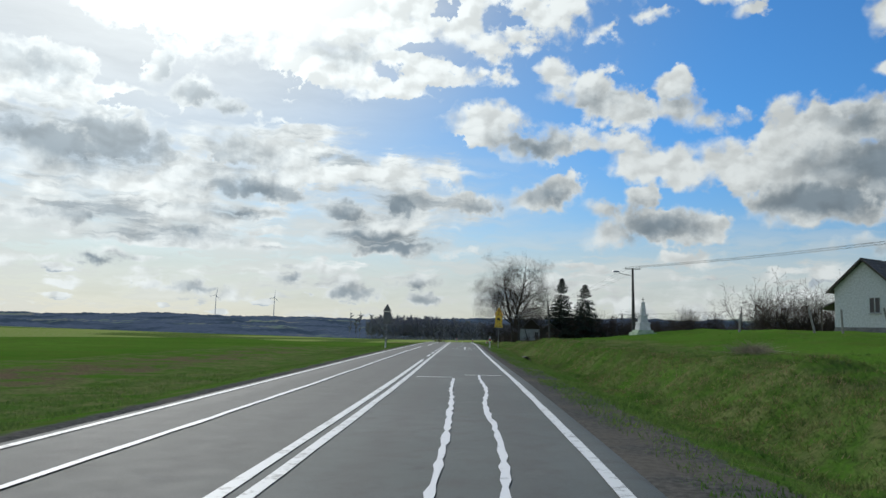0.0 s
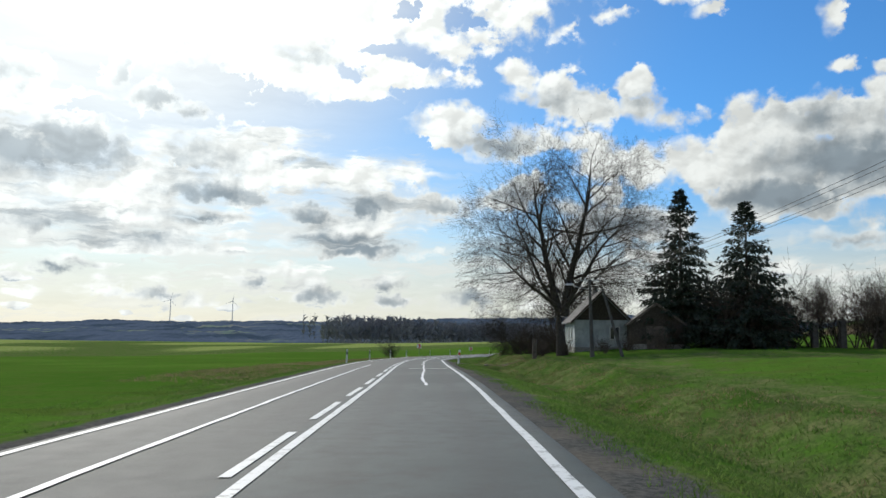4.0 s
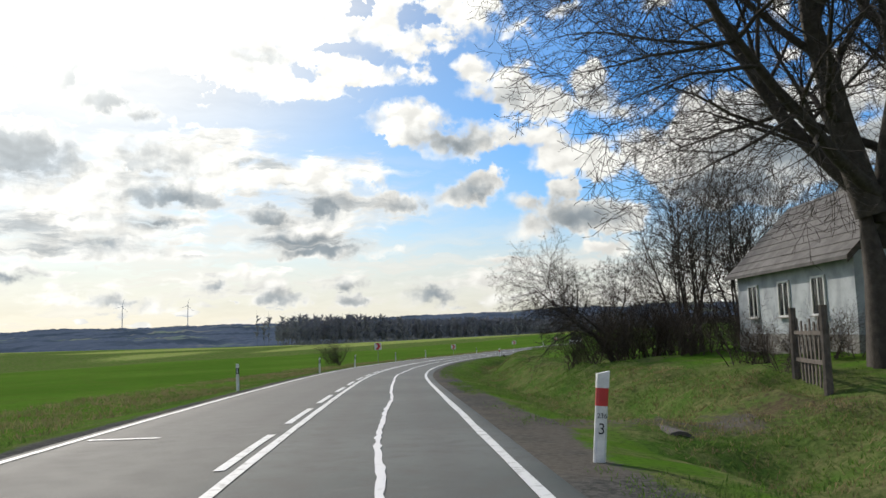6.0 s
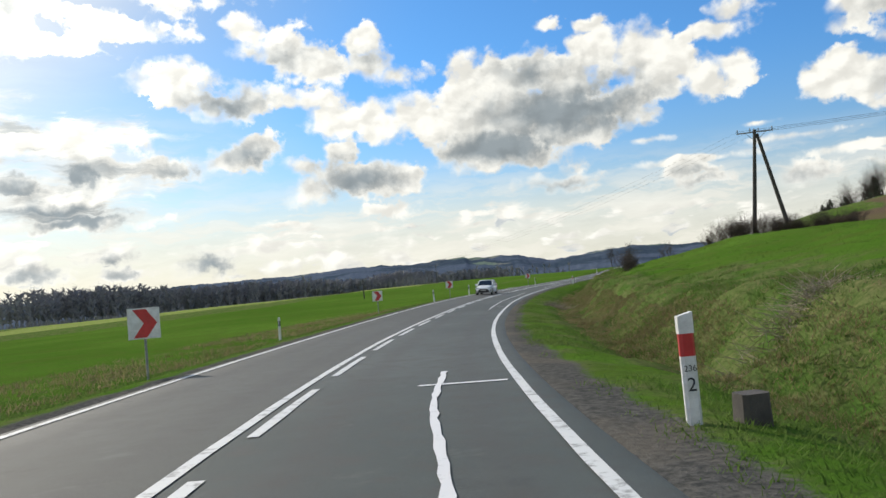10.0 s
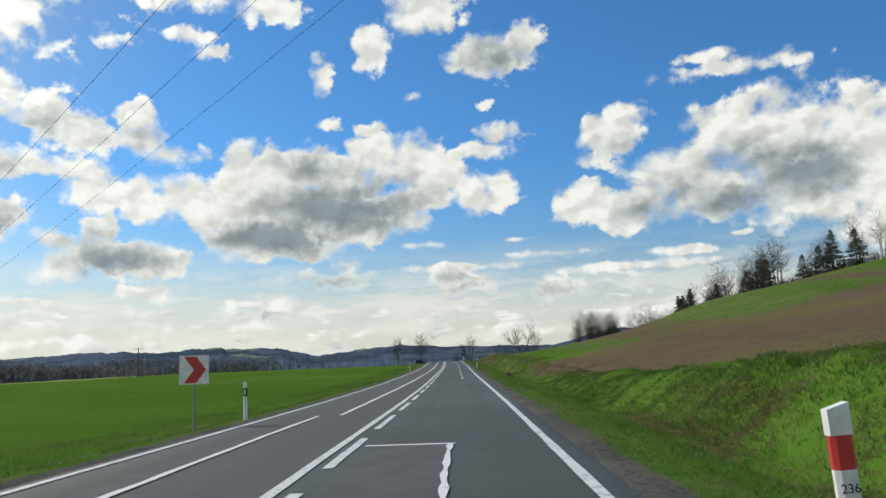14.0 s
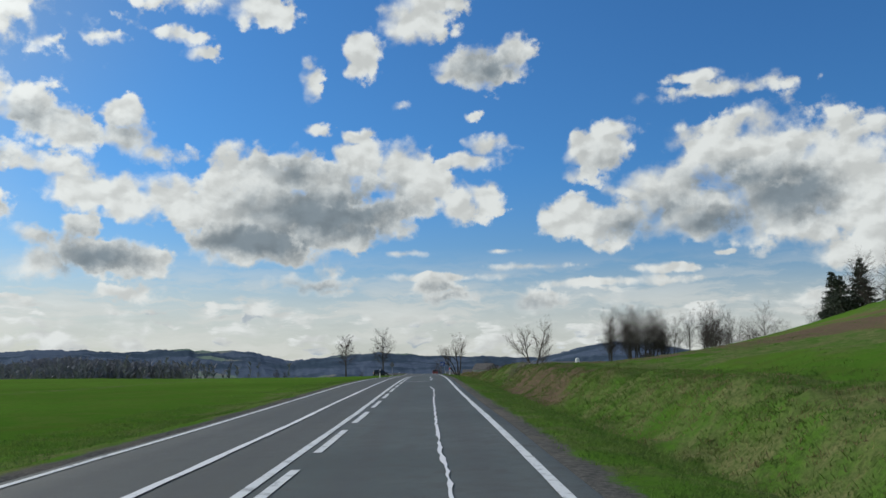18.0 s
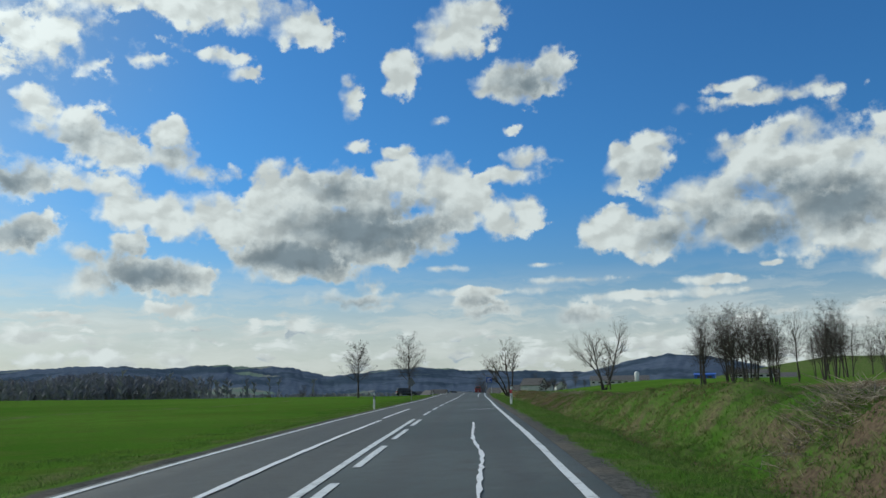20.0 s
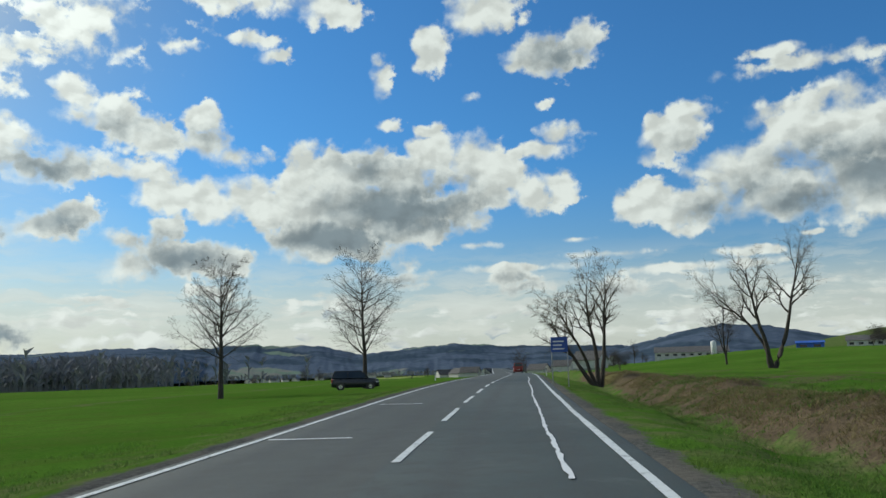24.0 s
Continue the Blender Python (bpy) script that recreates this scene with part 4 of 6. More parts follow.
for s0, s1, u, w, seed in [(-60, 75, -2.05, .10, 1), (80, 168, -1.75, .10, 2), (362, 395, -2.0, .10, 3), (395, 556, -1.42, .12, 4), (558, 572, -1.55, .13, 5)]:
    marking("joint_seal", ribbon(s0, s1, u - w * .55, u + w * .55, .8, .016, .03, 300 + seed, wander(.10, 14, seed)), TAR, "white sealed joint")
for s, u0, u1, seed in [(26, 1.9, 3.1, 1), (24.5, .4, 1.5, 2), (158.5, 1.0, 3.1, 3), (282, 1.8, 3.2, 4), (376, 2.4, 3.2, 5), (386.5, .3, 1.8, 6), (439, 2.2, 3.0, 7), (531, .3, 2.1, 8), (566, 1.9, 3.2, 9), (64, 2.0, 3.0, 10), (72, 1.9, 3.1, 11), (181, -3.2, -2.0, 12), (75, -3.2, -2.0, 13), (78.5, -3.2, -1.8, 17), (77.4, .9, 3.1, 18), (70, .9, 3.1, 19), (628, -3.2, -1.5, 14), (322, 2.4, 3.1, 15), (640, -3.0, -1.5, 16)]:
    marking("cross_seal", ribbon(s, s + .16, u0, u1, .08, .0115, .05, 400 + seed), TAR, "sealed joint with tar glint painted pale")
marking("patch", ribbon(376, 386.5, .35, 1.7, 1.0, .009, .02, 501), PATCH, "dark repaired patch")

# ---- trees ----


def grow(shape, p, d, length, r, level, last, rnd, spec):
    """A limb with its side shoots, down to twigs."""
    n = max(3, int(length / spec["seg"][min(level, len(spec["seg"]) - 1)]))
    pts, radii, step = [Vector(p)], [r], length / n
    d = Vector(d).normalized()
    tip = spec["tip"] if level else spec.get("top", spec["tip"])
    kids = []
    for i in range(n):
        t = (i + 1) / n
        w = spec["wander"][min(level, len(spec["wander"]) - 1)]
        d = (d + Vector((rnd.gauss(0, w), rnd.gauss(0, w), rnd.gauss(0, w))) + Vector((0, 0, spec["lift"][min(level, len(spec["lift"]) - 1)] * (1 - t * spec.get("droop", 0))))).normalized()
        pts.append(pts[-1] + d * step)
        radii.append(max(spec.get("fine", .006), r * (1 - t * (1 - tip))))
        if level < last and t > spec["clear"][min(level, len(spec["clear"]) - 1)]:
            kids.append((pts[-1].copy(), d.copy(), t, radii[-1]))
    sides = 7 if r > .12 else 5 if r > .04 else 3
    shape.tube(pts, radii, sides, 0 if r > .035 else 1, cap=False)
    if level >= last or not kids:
        return
    count = spec["kids"][min(level, len(spec["kids"]) - 1)]
    for k in range(count):
        q, dq, t, rq = kids[min(len(kids) - 1, int((k + rnd.random()) / count * len(kids)))]
        lean = radians(rnd.uniform(*spec["angle"][min(level, len(spec["angle"]) - 1)]))
        spin = (k * 2.4 + rnd.uniform(-.5, .5))
        side = dq.cross(Vector((0, 0, 1)) if abs(dq.z) < .95 else Vector((1, 0, 0))).normalized()
        side = Matrix.Rotation(spin, 3, dq) @ side
        way = dq * math.cos(lean) + side * math.sin(lean)
        size = length * rnd.uniform(*spec["ratio"][min(level, len(spec["ratio"]) - 1)]) * (1 - spec.get("taper", .35) * t)
        grow(shape, q, way, size, min(rq * .75, r * spec.get("thin", .5)), level + 1, last, rnd, spec)


def fill_tree(ob, stems, spec, last, seed, mats):
    """Trunks and crown as two parts of a tree."""
    rnd = random.Random(seed)
    wood = Shape()
    for p, d, length, r in stems:
        grow(wood, p, d, length, r, 0, 0 if r > .5 else last, rnd, spec)
    trunk, crown = Shape(), Shape()
    # thick wood is the trunk with its limbs; the rest is the crown
    trunk.v = crown.v = wood.v
    for target, slot in ((trunk, 0), (crown, 1)):
        keep = [f for f, m in zip(wood.f, wood.m) if m == slot]
        used = sorted({i for f in keep for i in f})
        at = {i: n for n, i in enumerate(used)}
        target.v = [wood.v[i] for i in used]
        target.f = [tuple(at[i] for i in f) for f in keep]
        target.m = [0] * len(keep)
    part("trunk", trunk, mats[0], ob, smooth=True)
    if crown.f:
        part("crown", crown, mats[1], ob, "bare twigs")
    return ob


LIME = {"seg": [.8, .6, .5, .4, .35], "wander": [.04, .08, .12, .16, .2], "lift": [.03, .05, .01, -.02, -.03], "droop": 2.3, "clear": [.10, .16, .12, .1], "kids": [16, 12, 9, 3], "angle": [(38, 80), (26, 55), (25, 58), (25, 65)], "ratio": [(.44, .60), (.40, .58), (.4, .62), (.35, .6)], "tip": .12, "top": .08, "taper": .22, "thin": .30}
ALDER = {"seg": [.7, .5, .4, .35], "wander": [.03, .09, .12, .16], "lift": [.05, .05, .03, .0], "clear": [.26, .12, .1], "kids": [34, 14, 10], "angle": [(42, 70), (28, 55), (25, 60)], "ratio": [(.46, .60), (.38, .55), (.4, .65)], "tip": .15, "top": .08, "taper": .58, "thin": .25, "fine": .005}
WILLOW = {"seg": [.8, .6, .4, .35], "wander": [.08, .13, .16, .2], "lift": [.03, .06, .04, .0], "clear": [.48, .2, .1], "kids": [10, 11, 9], "angle": [(25, 50), (25, 55), (25, 60)], "ratio": [(.32, .46), (.38, .52), (.4, .6)], "tip": .2, "top": .15, "taper": .35, "thin": .45}
SLIM = {"seg": [.9, .6, .5, .4], "wander": [.04, .1, .14, .16], "lift": [.04, .05, .03, .0], "clear": [.34, .15, .1], "kids": [24, 10, 5], "angle": [(30, 62), (25, 55), (25, 60)], "ratio": [(.28, .44), (.38, .58), (.4, .6)], "tip": .15, "top": .1, "taper": .45, "thin": .32, "fine": .008}
SCRUB = {"seg": [.5, .4, .35], "wander": [.12, .16, .2], "lift": [.04, .03, .0], "clear": [.15, .1], "kids": [12, 8], "angle": [(20, 55), (25, 60)], "ratio": [(.4, .65), (.4, .65)], "tip": .2, "top": .15, "taper": .3, "thin": .45}


def conifer(ob, height, spread, seed, needles, layers, dense, base=.06, even=.35):
    """A trunk with whorls of boughs carrying small tufts of needles."""
    rnd = random.Random(seed)
    part("trunk", Shape().tube([(0, 0, -.3), (0, 0, height * .5), (0, 0, height)], [height * .016, height * .010, .02], 7), BARK, ob, smooth=True)
    boughs, tufts = Shape(), Shape()
    for k in range(layers):
        tier = layers // 9
        t = base + (1 - base) * ((k // 9) + rnd.random() * even) / tier
        z = height * t
        reach = spread * (1 - t) * rnd.uniform(.6, 1.1) + .10
        a = k * 2.399 + rnd.uniform(-.4, .4)
        way = Vector((math.cos(a), math.sin(a), rnd.uniform(-.42, -.05) if t < .75 else rnd.uniform(.1, .5)))
        n = max(3, int(reach / .45))
        pts = [Vector((0, 0, z)) + way * reach * i / n + Vector((0, 0, .10 * reach * (i / n) ** 2)) for i in range(n + 1)]
        boughs.tube(pts, [max(.008, .035 * reach / spread * (1 - .8 * i / n)) for i in range(n + 1)], 3, cap=False)
        for i in range(1, n + 1):
            for _ in range(dense):
                c = pts[i] + Vector((rnd.gauss(0, .10), rnd.gauss(0, .10), rnd.gauss(-.07, .07))) * (1 + .25 * reach)
                out = (way + Vector((rnd.gauss(0, .6), rnd.gauss(0, .6), rnd.gauss(-.35, .35)))).normalized()
                side = out.cross(Vector((rnd.gauss(0, 1), rnd.gauss(0, 1), rnd.gauss(0, 1)))).normalized()
                size = rnd.uniform(.22, .5) * (.7 + .05 * height) * (1 - .5 * t)
                tufts.add([c - side * size * .22, c + side * size * .22, c + out * size], [(0, 1, 2)])
    part("boughs", boughs, BARK, ob)
    part("crown", tufts, needles, ob, "dark needles")
    return ob


def tree(label, x, y, stems, spec, last, seed, mats=(BARK, TWIG), group="", name="tree"):
    ob = thing(name, label, "tree", group, at=spot(x, y, 0, .15))
    return fill_tree(ob, stems, spec, last, seed, mats)


big = tree("huge old bare lime tree with forked trunk beside the cottage", 20.2, 185.3, [((0, 0, -.2), (-.03, 0, 1), 5.0, .62), ((-.22, 0, 3.9), (-.24, .08, 1), 12.4, .40), ((.22, 0, 3.7), (.10, -.08, 1), 13.4, .44), ((0, .2, 4.2), (-.62, .5, 1), 11, .24), ((0, -.2, 4.2), (.60, -.4, 1), 11, .24), ((-.2, -.2, 4.4), (-1, -.3, .75), 9.0, .20), ((.2, .2, 4.4), (.95, .3, .8), 8.5, .20)], LIME, 4, 11)

alder = tree("bare roadside tree with an upright trunk and rounded crown", 238.5, 598.0, [((0, 0, 0), (0, 0, 1), 8.6, .21)], ALDER, 3, 21, group="roadside trees")
alder_two = tree("bare roadside tree with a tall straight trunk", 251.8, 601.5, [((0, 0, 0), (0, .02, 1), 10.2, .22)], ALDER, 3, 22, group="roadside trees")
willow = tree("bare old willow with several leaning stems beside the road", 265.2, 588.0, [((-.2, 0, 0), (-.8, .1, .9), 6.6, .22), ((0, 0, 0), (.02, .1, 1), 8.2, .22), ((.25, 0, 0), (.34, 0, 1), 8.6, .22), ((-.1, 0, 0), (-.3, 0, 1), 7.4, .18)], WILLOW, 3, 31, (BARK, LIGHT_TWIG), "old willows")
willow_two = tree("bare old willow with forked dark stems in the field", 299.5, 595.4, [((-.3, 0, 0), (-.45, 0, 1), 11.5, .30), ((.1, 0, 0), (-.2, .1, 1), 11, .25), ((.35, 0, 0), (.42, 0, 1), 13.5, .3)], WILLOW, 3, 32, (BARK, LIGHT_TWIG), "old willows")

for x, y, h, w, seed in [(31.5, 186.0, 14.8, 5.4, 41), (36.6, 183.5, 13.2, 6.2, 42)]:
    conifer(thing("spruce", "dark dense spruce tree behind the house", "tree", "spruces by the farm", at=spot(x, y, seed * 40, .1)), h, w, seed, SPRUCE, 270, 9)

# the grove and single trees on the right
slim = [tree("tall slim bare tree in a grove", 333, 587, [((0, 0, 0), (.02, 0, 1), 15.5, .2), ((.3, 0, 0), (.12, .05, 1), 12, .14)], SLIM, 3, 51, group="grove of bare trees"),
        tree("tall slim bare tree in a grove", 338, 590, [((0, 0, 0), (-.03, 0, 1), 16.5, .22), ((.2, .3, 1), (-.2, .1, 1), 11, .12)], SLIM, 3, 52, group="grove of bare trees")]
rnd = random.Random(5)
for k in range(15):
    x, y = 326 + rnd.uniform(0, 20), 577 + rnd.uniform(0, 16)
    copy_thing(slim[k % 2], spot(x, y, rnd.uniform(0, 360), .15, rnd.uniform(.8, 1.08)))
for k in range(22):
    x, y = 346 + rnd.uniform(0, 75), 560 + rnd.uniform(0, 40)
    copy_thing(slim[k % 2], spot(x, y, rnd.uniform(0, 360), .15, rnd.uniform(.85, 1.15)))

# tree line on the hill's crest
pine_kinds = []
for seed, h in ((61, 8.5), (62, 7.0)):
    pine_kinds.append(conifer(thing("pine", "dark young pine on the hill's crest", "tree", "pines on the hill", at=spot(268 + seed - 61, 494 + 3 * (seed - 61), 0, .1)), h, 3.2, seed, PINE, 99, 10, .10, 1.0))
hill_tree = tree("bare birch-like tree on the hill's crest", 262, 478, [((0, 0, 0), (.03, 0, 1), 10.5, .13), ((.2, .1, 0), (.12, .1, 1), 8.5, .09), ((-.2, .1, 0), (-.12, .05, 1), 9, .1)], SLIM, 2, 71, group="trees on the hill's crest")
for k in range(46):
    t = k / 45
    x = 271 + (252 - 271) * min(1, t * 1.5) + max(0, t - .66) * 60 + rnd.uniform(-4, 6)
    y = 497 - 58 * t + rnd.uniform(-2, 2)
    if k % 4 == 1 or k in (0, 2, 3, 6, 40, 41):
        copy_thing(pine_kinds[k % 2], spot(x, y, rnd.uniform(0, 360), .15, rnd.uniform(1.0, 1.5)))
    else:
        copy_thing(hill_tree, spot(x, y, rnd.uniform(0, 360), .15, rnd.uniform(.7, 1.25)))
far_tree = tree("bare spreading tree far along the field's edge", 352, 640, [((0, 0, 0), (0, 0, 1), 13, .22), ((0, 0, 1.5), (.4, .1, 1), 9, .15), ((0, 0, 1.5), (-.4, .1, 1), 9, .15)], ALDER, 2, 81, group="trees along the fields")

# ---- scrub ----
scrub = tree("dense bare scrub bush", 20.6, 208.5, [((rnd.uniform(-1.2, 1.2), rnd.uniform(-1.2, 1.2), -.1), (rnd.uniform(-.5, .5), rnd.uniform(-.5, .5), 1), rnd.uniform(2.0, 3.6), .045) for _ in range(16)], SCRUB, 2, 91, (BRUSH, BRUSH), "scrub along the field", "bush")
FRUIT = {"seg": [.6, .45, .35, .3], "wander": [.10, .12, .15, .2], "lift": [.02, .0, -.03, -.06], "clear": [.28, .12, .1], "kids": [20, 16, 11], "angle": [(40, 80), (30, 62), (25, 60)], "ratio": [(.5, .72), (.42, .6), (.4, .65)], "tip": .15, "top": .1, "taper": .4, "thin": .33, "fine": .004}
small_tree = tree("crooked bare fruit tree with a leaning trunk", 18.7, 203.2, [((.3, 0, 0), (-.26, 0, 1), 5.4, .15), ((.0, 0, 1.4), (.5, .2, 1), 3.8, .08), ((-.2, 0, 1.6), (-.8, .1, .6), 3.2, .08)], FRUIT, 3, 92, group="fruit trees")
STEMS = [((rnd.uniform(-.6, .6), rnd.uniform(-.5, .5), -.1), (rnd.uniform(-.32, .32), rnd.uniform(-.3, .3), 1), rnd.uniform(6.5, 9.2), rnd.uniform(.05, .09)) for _ in range(13)]
many_stems = tree("tall bare thicket of slender upright stems", 23.6, 205.2, STEMS, SLIM, 2, 93, group="thickets by the cottage", name="bush")
for x, y, size in [(26.0, 204.0, .95), (28.5, 200.5, .8)]:
    copy_thing(many_stems, spot(x, y, x * 41, .1, size))
for x, y, size in [(22.5, 206, 1.0), (17.4, 203.4, .6), (18.6, 202.6, .7), (20.0, 203.0, .85), (21.6, 202.6, .8), (23.5, 201.4, .9), (25.5, 201, .9), (21.5, 200, .6), (19.2, 190.5, .5), (21, 189, .45), (18.4, 186.4, .4), (20.4, 185.0, .35), (23.2, 182.4, .4), (25.4, 182.2, .45), (27.5, 180.2, .5), (30, 184, .7)]:
    copy_thing(scrub, spot(x, y, x * 77, .1, size))
for x, y, size in [(62, 195, 1.0), (47, 204, .9), (34, 190, .9), (39, 189, 1.0), (52, 184, .9)]:
    copy_thing(small_tree, spot(x, y, x * 53, .1, size))
for k in range(46):
    x = 33 + k * 1.25 + rnd.uniform(-1, 1)
    y = 187 - (x - 33) * .48 + rnd.uniform(-2.5, 4)
    copy_thing(scrub if k % 4 else many_stems, spot(x, y, rnd.uniform(0, 360), .1, rnd.uniform(1.1, 1.8) if k % 4 else rnd.uniform(.5, .85)))
for k in range(7):
    copy_thing(scrub, spot(43 + 2.4 * k + rnd.uniform(-1, 1), 94 + rnd.uniform(-3, 3), rnd.uniform(0, 360), .1, rnd.uniform(1.2, 2.0)))
for k in range(40):
    t = k / 39
    x = 272 + (252 - 272) * min(1, t * 1.5) + max(0, t - .66) * 60 + rnd.uniform(-3, 5)
    copy_thing(scrub, spot(x, 498 - 59 * t + rnd.uniform(-2, 2), rnd.uniform(0, 360), .1, rnd.uniform(.55, 1.0)))
for x, y, size in [(3.4, 265, .9), (76.6, 330.4, .5), (78.4, 329.2, .55), (80, 328.4, .5), (81.6, 327.4, .5), (83.4, 326.4, .45), (74.6, 331.6, .4), (85, 325.4, .4), (118, 372, .4), (121, 375, .45), (96, 352, .4), (105, 361, .5)]:
    copy_thing(scrub, spot(x, y, x * 31, .1, size))

for k in range(16):
    copy_thing(scrub, spot(75 + k * .75 + rnd.uniform(-.5, .5), 330.6 - k * .42 + rnd.uniform(-1.6, .6), rnd.uniform(0, 360), .1, rnd.uniform(.38, .62)))
for x, y, size in [(59.6, 324.6, .42), (61.0, 326.2, .5), (62.6, 328.2, .4)]:
    copy_thing(scrub, spot(x, y, x * 17, .1, size))

# ---- far hills and woods ----


# air haze is painted into the slopes, so woods and meadows turn bluish
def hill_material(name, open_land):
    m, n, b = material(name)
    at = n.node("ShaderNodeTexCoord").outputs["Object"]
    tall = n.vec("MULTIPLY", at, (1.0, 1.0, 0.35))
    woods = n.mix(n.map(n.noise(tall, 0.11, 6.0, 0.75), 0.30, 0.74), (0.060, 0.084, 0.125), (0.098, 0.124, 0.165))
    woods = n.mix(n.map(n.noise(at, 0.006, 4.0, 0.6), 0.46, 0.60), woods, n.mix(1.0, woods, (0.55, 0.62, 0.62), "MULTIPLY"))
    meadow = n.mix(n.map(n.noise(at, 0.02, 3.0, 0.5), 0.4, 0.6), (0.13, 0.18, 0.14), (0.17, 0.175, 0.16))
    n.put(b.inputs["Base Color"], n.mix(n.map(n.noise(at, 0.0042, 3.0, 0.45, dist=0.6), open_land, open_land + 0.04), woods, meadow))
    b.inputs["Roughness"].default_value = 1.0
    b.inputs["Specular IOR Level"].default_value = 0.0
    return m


SLOPE, WOODED = hill_material("hazy_wooded_slope", 0.60), hill_material("hazy_bare_woods", 0.72)


def ridge(label, centre, far, profile, feet, foot_z, seed, step=0.12, trees=4.0, mat=SLOPE, rolls=14):
    """A wooded ridge round a centre: azimuth and elevation of its crest, azimuth and distance of its foot."""
    p, q = np.array(profile, float)[::-1], np.array(feet, float)[::-1]
    az = np.arange(p[0, 0], p[-1, 0], step)
    crest = far * np.tan(np.radians(np.interp(az, p[:, 0], p[:, 1])))
    near = np.interp(az, q[:, 0], q[:, 1])
    rows = np.linspace(0, 1, 16) ** 1.3
    pts = []
    for k, t in enumerate(list(rows) + [1.12, 1.3]):
        r = near + (far - near) * t
        x, y = centre[0] - np.sin(np.radians(az)) * r, centre[1] + np.cos(np.radians(az)) * r
        z = foot_z + (crest - foot_z) * np.minimum(t, 2.0 - t) ** .9
        z = z + (hash_noise(x, y, 160, seed) - .5) * rolls * t * (1.05 - t) * 3 + (hash_noise(x, y, 7, seed + 1) - .3) * trees * (t > .02) + (hash_noise(x, y, 34, seed + 3) - .5) * rolls * .4 * (t > .1)
        if k == 17:
            z = z * 0 + foot_z - 10
        pts.append(np.stack([x, y, z], -1))
    n = len(az)
    P = np.concatenate(pts).tolist()
    faces = [(k * n + i, k * n + i + 1, (k + 1) * n + i + 1, (k + 1) * n + i) for k in range(len(pts) - 1) for i in range(n - 1)]
    return solid("wooded_hill", Shape().add(P, faces), mat, label, "hill", kind="structure", smooth=True)


ridge("long wooded ridge on the horizon, painted blue-grey with haze", (60, 300), 2500, [(62, .6), (45, .5), (29, .6), (23, .88), (18, .86), (11, .94), (4, 1.02), (-1, 1.28), (-8, 1.4), (-13, 1.45), (-22, -.4)], [(62, 330), (20, 380), (5, 520), (-12, 900), (-22, 1800)], -27, 3)
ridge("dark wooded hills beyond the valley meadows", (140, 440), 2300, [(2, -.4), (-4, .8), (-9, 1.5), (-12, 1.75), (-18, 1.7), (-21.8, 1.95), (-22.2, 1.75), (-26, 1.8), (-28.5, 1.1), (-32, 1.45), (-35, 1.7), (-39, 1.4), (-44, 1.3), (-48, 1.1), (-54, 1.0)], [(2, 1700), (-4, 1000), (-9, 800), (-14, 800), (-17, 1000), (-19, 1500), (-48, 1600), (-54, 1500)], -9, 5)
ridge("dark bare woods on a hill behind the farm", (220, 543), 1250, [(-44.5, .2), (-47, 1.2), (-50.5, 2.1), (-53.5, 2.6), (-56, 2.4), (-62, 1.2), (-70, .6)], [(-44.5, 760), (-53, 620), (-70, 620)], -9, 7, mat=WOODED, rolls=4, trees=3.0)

rnd = random.Random(77)
woods = Shape()
for k in range(2600):
    a = (rnd.uniform(-8, 16) if k % 2 else  rnd.uniform(-60, -8))
    r = (rnd.uniform(440, 640) + max(0, -a) * 12) if a > -8 else rnd.uniform(1250, 1500)
    x, y = 100 - math.sin(radians(a)) * r, 360 + math.cos(radians(a)) * r
    z = -14.5 + max(0, (r - 480)) * .018 if a > -8 else -9
    h = rnd.uniform(4, 9)
    woods.tube([(x, y, z), (x + rnd.uniform(-.3, .3), y, z + h)], [.16, .03], 3, cap=False)
    for _ in range(9):
        b, zz = rnd.uniform(0, 6.3), z + h * rnd.uniform(.25, .8)
        reach, up = rnd.uniform(1.0, 2.6), rnd.uniform(1.5, 3.6)
        woods.add([(x, y, zz), (x + .5 * math.cos(b + 1.5), y + .5 * math.sin(b + 1.5), zz + up * .6), (x + reach * math.cos(b), y + reach * math.sin(b), zz + up)], [(0, 1, 2)])
for k in range(420):
    x, y = 262 + rnd.gauss(0, 26), 842 + rnd.gauss(0, 16)
    z, h = ground_at(x, y), rnd.uniform(7, 12)
    woods.tube([(x, y, z - .5), (x + rnd.uniform(-.3, .3), y, z + h)], [.16, .03], 3, cap=False)
    for _ in range(9):
        b, zz = rnd.uniform(0, 6.3), z + h * rnd.uniform(.15, .8)
        reach, up = rnd.uniform(1.0, 2.4), rnd.uniform(1.5, 3.2)
        woods.add([(x, y, zz), (x + .5 * math.cos(b + 1.5), y + .5 * math.sin(b + 1.5), zz + up * .6), (x + reach * math.cos(b), y + reach * math.sin(b), zz + up)], [(0, 1, 2)])
